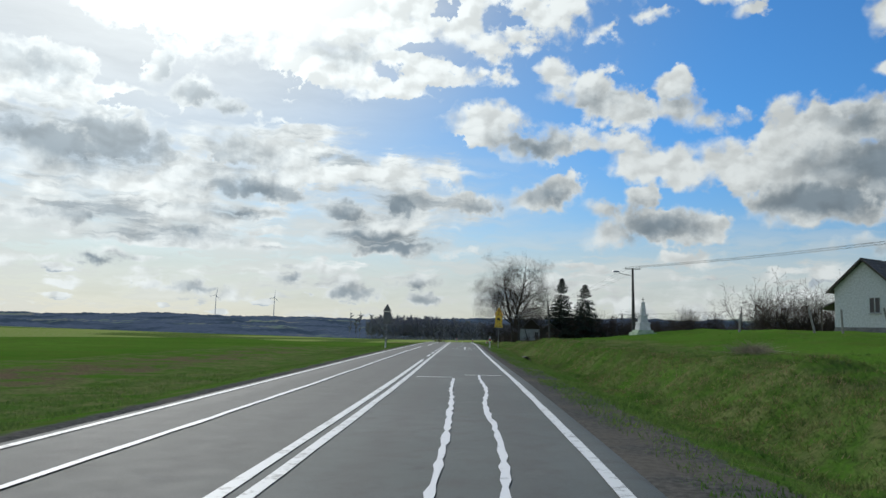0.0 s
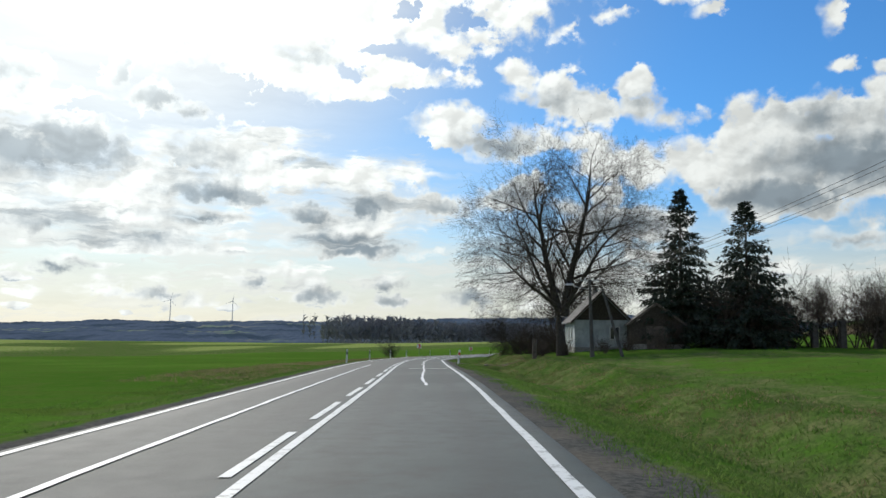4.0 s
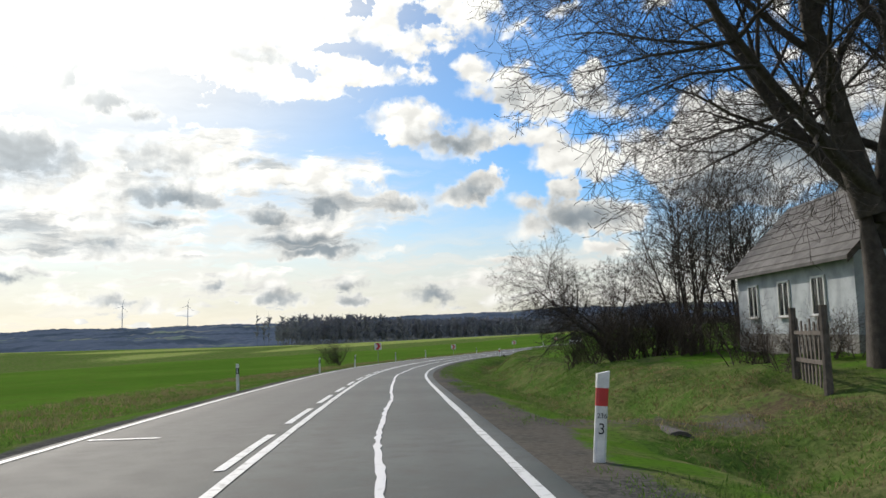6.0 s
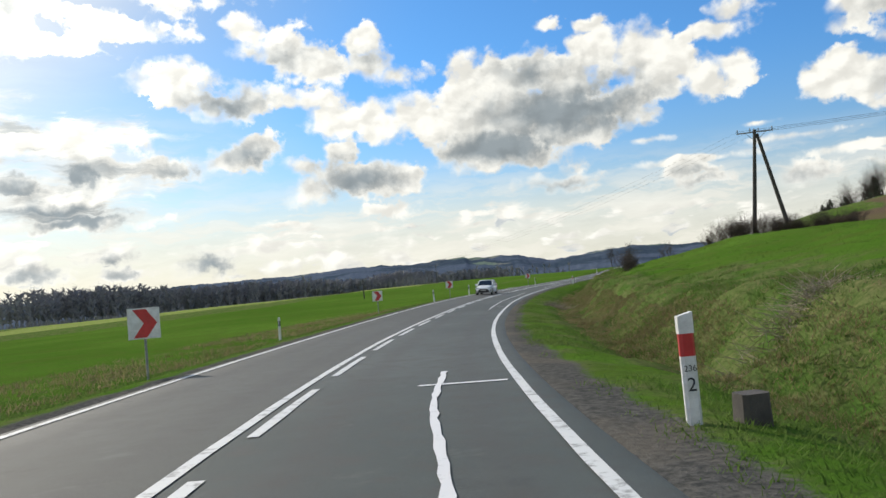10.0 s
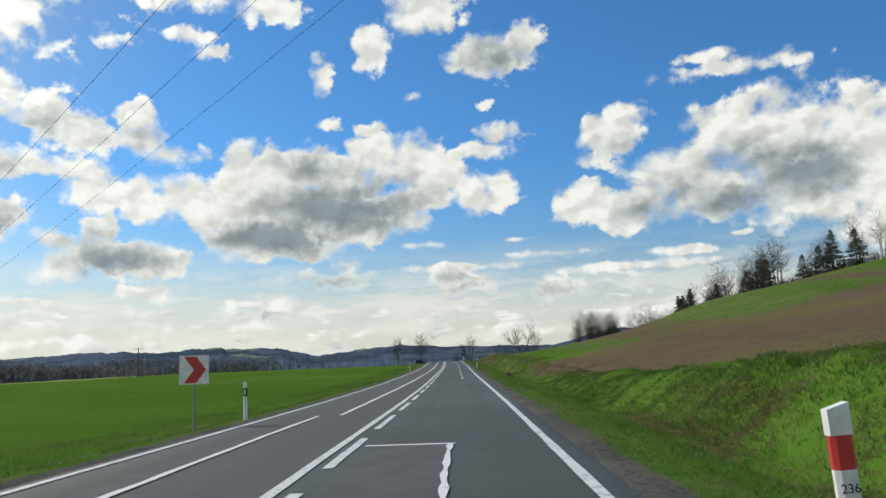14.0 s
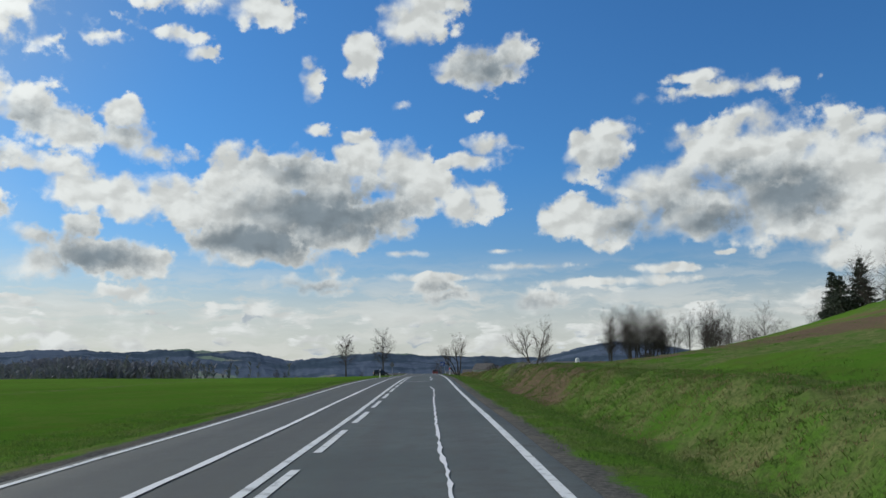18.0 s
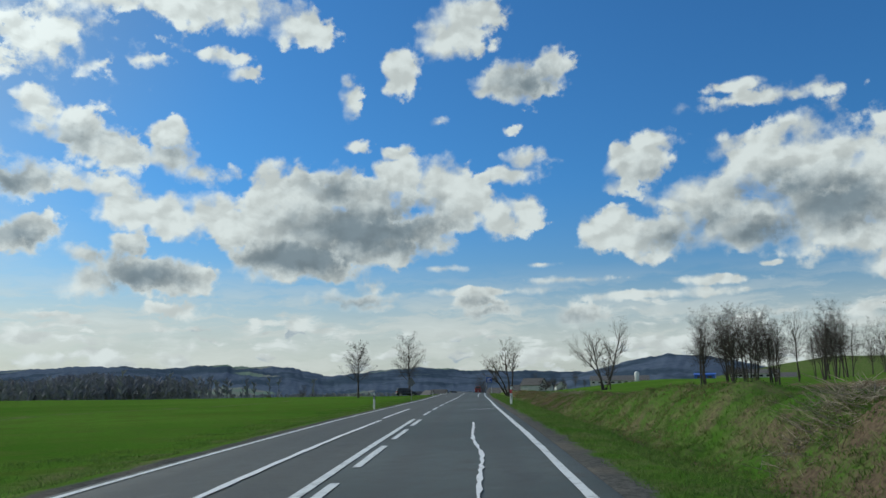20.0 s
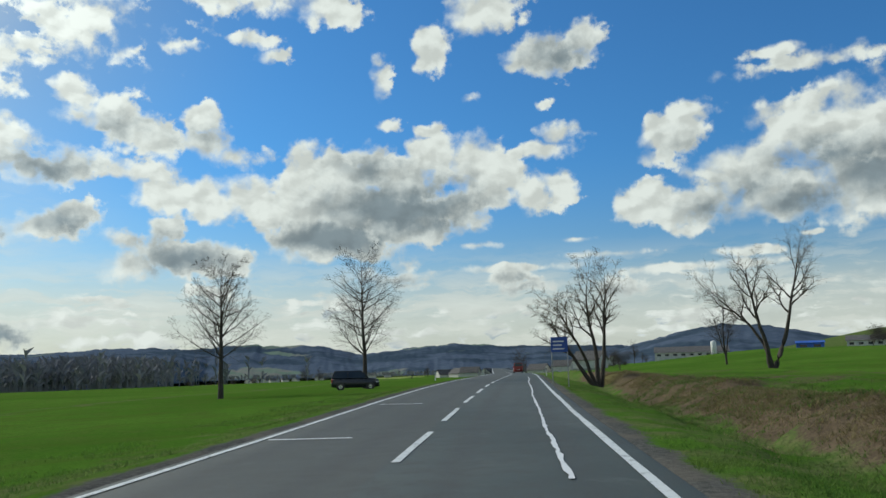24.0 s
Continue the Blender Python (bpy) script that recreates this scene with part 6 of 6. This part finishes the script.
# ditch culverts
for x, y, r in [(122.8, 416.2, .42), (25.2, 266.2, .38), (10.6, 63.0, .40), (11.6, 180.6, .35)]:
    s, u = lie(x, y)
    ob = thing("culvert", "dark concrete pipe end in the grassy ditch", "culvert", "ditch culverts", at=beside(s, 6.9, 0, .52 if 100 < s < 200 else .22) @ Matrix.Scale(.85, 4))
    n = 16
    P = [(q * math.cos(2 * math.pi * k / n), y0, q * math.sin(2 * math.pi * k / n) + r * .6) for q, y0 in ((r, 1.6), (r, 0), (r + .08, 0), (r + .08, 1.6)) for k in range(n)]
    pipe = Shape().add(P, [(j * n + k, j * n + (k + 1) % n, (j + 1) * n + (k + 1) % n, (j + 1) * n + k) for j in range(3) for k in range(n)])
    part("pipe", pipe, DARK_POLE, ob, smooth=False)
    # a black disc paints the shade deep in the pipe
    part("pipe_shade", Shape().tube([(0, 1.5, r * .6), (0, 1.55, r * .6)], [r, r], 16), BLACK, ob, "black disc for the shade inside the pipe")
solid("marker_stone", Shape().box((-.17, -.15, -.3), (.17, .15, .34), taper=.88, bevel=.05), DARK_POLE, "mossy dark concrete block beside the ditch", "block", at=beside(277.6, 5.25, 12))

# ---- vehicles ----


def wheel(parent, x, y, r=.32, w=.2, side=1):
    tyre = part("wheel", Shape().tube([(x - w / 2, y, r), (x - w / 2 + .02, y, r), (x + w / 2 - .02, y, r), (x + w / 2, y, r)], [r * .93, r, r, r * .93], 20), RUBBER, parent, "black tyre")
    part("rim", Shape().tube([(x + side * w * .5, y, r), (x + side * (w * .5 + .012), y, r)], [r * .62, r * .58], 14), CHROME, tyre, "alloy rim")
    return tyre


def car(at, name, label, paint, length, width, height, profile, roof, bonnet_glass, lamps=True, rear=False):
    """A car whose nose points to -y. profile: side outline of the body; roof: outline of the cabin."""
    ob = thing(name, label, "car", at=at)
    hw = width / 2
    # the body is lofted from rounded cross sections
    nose_y, tail_y = min(p[0] for p in profile), max(p[0] for p in profile)
    upper = sorted((p for p in profile if p[1] > .5), key=lambda p: p[0])
    section = [(-1, .10), (-1, .48), (-.97, .78), (-.86, .95), (-.5, 1), (.5, 1), (.86, .95), (.97, .78), (1, .48), (1, .10), (.9, 0), (-.9, 0)]
    body, n = Shape(), len(section)
    ys = [nose_y + (tail_y - nose_y) * (.5 - .5 * math.cos(math.pi * k / 18)) for k in range(19)]
    pts = []
    for y in ys:
        f = abs(2 * (y - nose_y) / (tail_y - nose_y) - 1)
        top = float(np.interp(y, [p[0] for p in upper], [p[1] for p in upper]))
        half_w, low_z = hw * (1 - .20 * f ** 9), .20 + .14 * f ** 10
        pts += [(a * half_w, y, low_z + b * (top - low_z)) for a, b in section]
    faces = [(k * n + i, k * n + (i + 1) % n, (k + 1) * n + (i + 1) % n, (k + 1) * n + i) for k in range(18) for i in range(n)]
    part("body", body.add(pts, faces + [tuple(range(n - 1, -1, -1)), tuple(range(18 * n, 19 * n))]), paint, ob, smooth=True)
    m = len(roof)
    low, high = min(z for _, z in roof), max(z for _, z in roof)
    lean = lambda z: hw * (.93 - .17 * (z - low) / (high - low))
    pts = [(-lean(z), y, z) for y, z in roof] + [(lean(z), y, z) for y, z in roof]
    part("cabin_glass", Shape().add(pts, [tuple(range(m)), tuple(range(2 * m - 1, m - 1, -1))] + [(i, m + i, m + (i + 1) % m, (i + 1) % m) for i in range(m)]), GLASS, ob, "dark glass")
    top = [p for p in roof if p[1] > high - .06]
    y0, y1 = min(p[0] for p in top), max(p[0] for p in top)
    k = lean(high)
    part("roof", Shape().box((-k - .01, y0 - .05, high - .03), (k + .01, y1 + .05, high + .035), taper=.94, bevel=.08), paint, ob)
    for (ya, za), (yb, zb) in ((roof[0], top[0]), (roof[-1], top[-1])):
        for sg in (-1, 1):
            part("pillar", Shape().tube([(sg * lean(za) * 1.0, ya, za), (sg * lean(zb) * 1.0, yb, zb)], [.05, .045], 5), paint, ob)
    for sg in (-1, 1):
        mid = (y0 + y1) / 2
        part("door_pillar", Shape().tube([(sg * (lean(low) + .005), mid, low), (sg * (lean(high) + .005), mid, high)], [.045, .04], 5), paint, ob)
        part("mirror", Shape().box((sg * (hw + .10) - .09, roof[0][0] + .18, low + .02), (sg * (hw + .10) + .09, roof[0][0] + .30, low + .18), bevel=.03), paint, ob)
    for y in (-length * .31, length * .30):
        for sg in (-1, 1):
            wheel(ob, sg * (hw - .10), y, .31, .2, sg)
            part("wheel_arch", Shape().tube([(sg * (hw - .05), y, .33), (sg * (hw + .003), y, .33)], [.39, .39], 18), BLACK, ob)
    nose, tail = min(p[0] for p in profile), max(p[0] for p in profile)
    part("grille", Shape().plate([(-hw * .66, .26), (hw * .66, .26), (hw * .72, .40), (hw * .42, .62), (-hw * .42, .62), (-hw * .72, .40)], nose - .025, nose + .1), BLACK, ob, "black lower grille")
    for sg in (-1, 1):
        part("fog_lamp_recess", Shape().box((sg * hw * .84 - .07, nose + .03, .36), (sg * hw * .84 + .07, nose + .16, .52), bevel=.03), BLACK, ob)
    part("number_plate", Shape().box((-.26, nose - .035, .42), (.26, nose - .021, .53)), WHITE, ob)
    part("plate_bar", Shape().box((-.2, nose - .04, .455), (.2, nose - .0355, .495)), BLACK, ob)
    for sg in (-1, 1):
        part("headlight", Shape().box((sg * hw * .76 - .2, nose + .03, .66), (sg * hw * .76 + .2, nose + .3, .76), bevel=.06), LAMP_GLASS, ob, "clear headlight")
        part("tail_light", Shape().box((sg * hw * .82 - .1, tail - .12, .72), (sg * hw * .82 + .1, tail + .012, 1.0), bevel=.03), RED, ob, "red tail light")
    part("rear_plate", Shape().box((-.26, tail + .004, .6), (.26, tail + .018, .71)), WHITE, ob)
    part("rear_plate_bar", Shape().box((-.2, tail + .0185, .635), (.2, tail + .023, .675)), BLACK, ob)
    return ob


def road_pose(s, u, turn=0.0):
    x, y, z = on_road(s, u, .01)
    return pose(float(x), float(y), float(z), 0, 0, math.degrees(float(np.interp(s, LINE_S, LINE_H))) + turn) @ pose(0, 0, 0, 0, float(glide(BANK, 60.0, s)), 0)


HATCH = [(-1.95, .28), (-1.98, .62), (-1.86, .76), (-1.5, .88), (-1.0, .98), (1.72, 1.0), (1.95, .92), (1.98, .5), (1.92, .26)]
HATCH_ROOF = [(-1.05, .96), (-.25, 1.46), (.9, 1.48), (1.45, 1.36), (1.75, .98)]
car(road_pose(353, -1.75), "hatchback", "white hatchback driving on the opposite lane", CAR_WHITE, 3.96, 1.74, 1.5, HATCH, HATCH_ROOF, None)
VAN = [(-2.4, .3), (-2.42, .6), (-2.3, .92), (-1.4, 1.1), (2.35, 1.12), (2.42, 1.0), (2.42, .45), (2.36, .3)]
VAN_ROOF = [(-1.45, 1.08), (-.7, 1.9), (.6, 1.98), (2.2, 1.96), (2.36, 1.1)]
van = car(road_pose(778, 1.75, 180), "van", "dark red van driving ahead on the road", CAR_RED, 4.8, 1.95, 2.0, VAN, VAN_ROOF, None)
part("rear_door", Shape().box((-.88, 2.37, .75), (.88, 2.44, 1.35), bevel=.02), CAR_RED, van)
SUV = [(-2.15, .35), (-2.18, .62), (-2.1, .95), (-1.15, 1.08), (2.05, 1.1), (2.15, .98), (2.16, .55), (2.1, .36)]
SUV_ROOF = [(-1.2, 1.05), (-.55, 1.66), (.9, 1.70), (1.85, 1.66), (2.1, 1.08)]
sx, sy = 250.2, 600.2
car(spot(sx, sy, 64) @ Matrix.Scale(.88, 4), "estate_car", "dark parked car standing on the grass behind a tree", CAR_BLACK, 4.4, 1.8, 1.75, SUV, SUV_ROOF, None)

# ---- farm and village far off ----


def hall(at, w, d, eave, ridge_z, wall, roofing, label, windows=6):
    ob = thing("barn", label, "barn", at=at)
    part("wall_body", Shape().box((-w / 2, 0, -2), (w / 2, d, eave)), wall, ob)
    part("roof", Shape().add([(-w / 2 - .4, -.5, eave - .1), (w / 2 + .4, -.5, eave - .1), (w / 2 + .4, d / 2, ridge_z), (-w / 2 - .4, d / 2, ridge_z), (w / 2 + .4, d + .5, eave - .1), (-w / 2 - .4, d + .5, eave - .1)], [(0, 1, 2, 3), (3, 2, 4, 5), (0, 3, 5), (1, 4, 2)]), roofing, ob)
    for k in range(windows):
        x = -w / 2 + (k + .5) * w / windows
        part("window", Shape().box((x - w / windows * .25, -.04, eave * .45), (x + w / windows * .25, -.002, eave * .75)), GLASS, ob)
    return ob


hall(spot(531, 791, -50), 34, 14, 3.0, 5.8, BARN_WALL, ROOF, "long low pale barn with a grey roof", 9)
silo = thing("silo", "white cylindrical silo beside the barn", "silo", at=spot(536, 782))
part("drum", Shape().tube([(0, 0, -1), (0, 0, 7.0), (0, 0, 7.6), (0, 0, 7.9)], [1.3, 1.3, .9, .2], 16), WHITE, silo, smooth=True)
hall(spot(512, 719, -58), 10, 10, 3.2, 4.0, SHEET, SHEET, "blue sheet-metal hall beside the farm", 2)
hall(spot(516, 694, -62), 22, 10, 3.0, 5.0, BARN_WALL, ROOF, "grey farm building on the slope", 7)
hall(spot(580, 720, -60), 20, 10, 3.2, 5.6, WHITE, ROOF, "pale farm building on the slope", 5)
rnd = random.Random(9)
first = cottage(pose(425, 745, ground_at(425, 745), 0, 0, 20), 8, 10, 3.4, 6.4, "small pale village house with a dark roof", BARN_WALL, .4)
for k in range(22):
    a = rnd.uniform(-31, -19) if k < 15 else rnd.uniform(-47, -40)
    r = rnd.uniform(1080, 1350) if k < 15 else rnd.uniform(420, 620)
    x, y = 220 - math.sin(radians(a)) * r, 543 + math.cos(radians(a)) * r
    s, u = lie(x, y)
    z = float(land(s, u)) if abs(u) < 400 else -11.0 + (max(0, r - 1000) * .01)
    copy_thing(first, pose(x, y, z + (.8 if k < 15 else 0), 0, 0, rnd.uniform(0, 360)))
for k, (a, r) in enumerate([(-35.5, 470), (-36.6, 440), (-34.6, 520), (-37.4, 560)]):
    x, y = 220 - math.sin(radians(a)) * r, 543 + math.cos(radians(a)) * r
    copy_thing(first, pose(x, y, ground_at(x, y), 0, 0, 40 * k))
for a in (15.6, 11.6):
    x, y = -math.sin(radians(a)) * 3300, math.cos(radians(a)) * 3300
    ob = thing("wind_turbine", "distant slim wind turbine on the ridge", "wind turbine", "wind turbines", at=pose(x, y, 20))
    part("mast", Shape().tube([(0, 0, -10), (0, 0, 105)], [2.2, 1.2], 8), WHITE, ob)
    part("nacelle", Shape().box((-1.6, -4, 104), (1.6, 4, 108), bevel=.5), WHITE, ob)
    for k in range(3):
        part("blade", Shape().plate([(-.6, 0), (.6, 0), (.9, 6), (.2, 30), (-.2, 30), (-.7, 6)], -4.6, -4.2), WHITE, ob).matrix_local = pose(0, 0, 106, 0, 120 * k + a, 0)

# trees that stand singly along the fields ahead
for k in range(40):
    a = rnd.uniform(-34, -12) if k < 14 else rnd.uniform(-48.5, -44) if k < 30 else rnd.uniform(-40, -36)
    r = rnd.uniform(260, 700)
    x, y = 220 - math.sin(radians(a)) * r, 543 + math.cos(radians(a)) * r
    copy_thing(far_tree if k % 2 else scrub, pose(x, y, ground_at(x, y) - .2, 0, 0, rnd.uniform(0, 360)) @ Matrix.Scale(rnd.uniform(.5, .9), 4))
for x, y, h in [(352, 668, 5), (430, 652, 6), (462, 664, 6), (400, 630, 5), (444, 640, 5)]:
    copy_thing(small_tree, spot(x, y, x * 13, .1, h / 6))

# ---- grass: many tufts along the verges and the ditch ----


def tufts(name, mat, count, s_span, u_span, height, label, seed, bias=1.0, mask=None):
    r = np.random.RandomState(seed)
    s = r.uniform(*s_span, count)
    u = u_span[0] + (u_span[1] - u_span[0]) * r.rand(count) ** bias
    x, y = plan(s, u)
    keep = hash_noise(x, y, 2.2, seed) * .6 + hash_noise(x, y, 9, seed + 1) * .5 > r.rand(count) * .55 + .28
    if mask is not None:
        keep &= mask(s, u)
    s, u, x, y = s[keep], u[keep], x[keep], y[keep]
    z = rough_land(s, u, x, y)
    k = len(s)
    blades = 6
    verts, tris = np.zeros((k, blades, 3, 3)), np.arange(k * blades * 3).reshape(-1, 3)
    for b in range(blades):
        a = r.uniform(0, 2 * np.pi, k)
        h = height * r.uniform(.4, 1.05, k)
        w = .005 + .010 * r.rand(k)
        lean = r.uniform(.4, 1.8, k) * h
        ox, oy = r.normal(0, .10, k), r.normal(0, .10, k)
        cx, sx_ = np.cos(a), np.sin(a)
        base = np.stack([x + ox, y + oy, z - .03], -1)
        side = np.stack([-sx_ * w, cx * w, 0 * a], -1)
        verts[:, b, 0], verts[:, b, 1] = base - side, base + side
        verts[:, b, 2] = base + np.stack([cx * lean, sx_ * lean, h], -1)
    me = bpy.data.meshes.new(name)
    me.vertices.add(k * blades * 3)
    me.vertices.foreach_set("co", verts.ravel())
    me.loops.add(k * blades * 3)
    me.loops.foreach_set("vertex_index", tris.ravel())
    me.polygons.add(k * blades)
    me.polygons.foreach_set("loop_start", np.arange(0, k * blades * 3, 3))
    me.update(calc_edges=True)
    me.materials.append(mat)
    return tagged(new(name, me), label, "grass", kind="stuff")


tufts("verge_grass", GREEN_GRASS, 330000, (0, 660), (4.2, 11.5), .11, "short green grass on the verge and ditch bank", 31)
tufts("verge_grass", GREEN_GRASS, 110000, (0, 660), (-9.0, -4.5), .11, "short green grass on the far verge", 32)
tufts("dry_grass", DRY_GRASS, 90000, (0, 660), (6.4, 11.0), .12, "dry straw-coloured grass in the ditch", 33)
tufts("dry_grass", DRY_GRASS, 16000, (150, 340), (-13, -6), .25, "dry grass along the field's edge", 34)
tufts("field_grass", GREEN_GRASS, 130000, (0, 660), (11, 34), .10, "young green crop in the field", 35, 1.4, lambda s, u: ploughed(s, u) < .3)
tufts("dry_grass", DRY_GRASS, 26000, (600, 690), (8.6, 11.4), .14, "straw-coloured grass along the ditch edge", 37)
tufts("rough_grass", ROUGH_GRASS, 130000, (0, 660), (7.0, 13.5), .15, "rough tussocks of olive and straw grass on the bank", 36, 1.2, lambda s, u: (ploughed(s, u) < .3) & (hash_noise(s, u, 1.6, 71) > .48) & ((s < 110) | (s > 235)) & ((s < 400) | (s > 440) | (u < 9.5)))
tufts("dry_grass", DRY_GRASS, 70000, (240, 400), (6.8, 9.4), .12, "brown dead grass low on the ditch bank", 38)
tufts("weeds", WEED, 60000, (0, 660), (8.0, 12.6), .17, "dark green weed tussocks on the bank", 39, 1.0, lambda s, u: (ploughed(s, u) < .3) & (hash_noise(s, u, .75, 73) > .66) & ((s < 120) | (s > 235)))
tufts("weeds", WEED, 16000, (366, 432), (7.6, 11.0), .20, "tall dark green weeds on the bank under the ploughed field", 40, 1.0, lambda s, u: hash_noise(s, u, .9, 79) > .5)
# heaps of dead reeds and cut brush on the ditch bank
STALK = stuff("dead_stalks", (0.34, 0.29, 0.21), (0.19, 0.16, 0.115), 3.0, 0.95, 0, 0, 20)
hr = random.Random(14)
for x, y, spread in [(32.8, 279.8, 1.5), (182.2, 484.0, 1.6), (136.0, 425.6, 1.3), (214.5, 522.0, 1.5), (14.2, 30.5, .9), (48.0, 316.5, 1.2), (225.0, 535.0, 1.4)]:
    heap_of = Shape()
    for _ in range(320):
        dx, dy = hr.gauss(0, spread * .36), hr.gauss(0, spread * .36)
        a, l = hr.uniform(0, 6.3), hr.uniform(.3, .9)
        z = ground_at(x + dx, y + dy) + .32 * math.exp(-(dx * dx + dy * dy) / (spread * spread)) * hr.random()
        tip = (x + dx + math.cos(a) * l, y + dy + math.sin(a) * l, z + hr.uniform(-.05, .35))
        heap_of.tube([(x + dx, y + dy, z - .05), tip], [.009, .004], 3, cap=False)
    solid("dead_reeds", heap_of, STALK, "heap of dead reeds and brush on the ditch bank", "dead reeds", kind="stuff")
# clods in the ploughed soil
r = np.random.RandomState(8)
clods = Shape()
for _ in range(9000):
    s, u = r.uniform(378, 470), 9.5 + 30 * r.rand() ** 1.6
    if ploughed(np.array(s), np.array(u)) < .5:
        continue
    x, y = plan(s, u)
    z = float(rough_land(np.array(s), np.array(u), x, y))
    q = r.uniform(.025, .075)
    d = r.uniform(.6, 1.3, 5) * q
    clods.add([(x + d[0], y, z), (x, y + d[1], z), (x - d[2], y, z), (x, y - d[3], z), (x, y, z + d[4] * .7)], [(0, 1, 4), (1, 2, 4), (2, 3, 4), (3, 0, 4)])
CLOD = stuff("clods", (0.17, 0.12, 0.08), (0.09, 0.06, 0.04), 1.0, 0.95, 0, 0, 20)
solid("soil_clods", clods, CLOD, "brown clods of ploughed soil", "soil", kind="stuff")
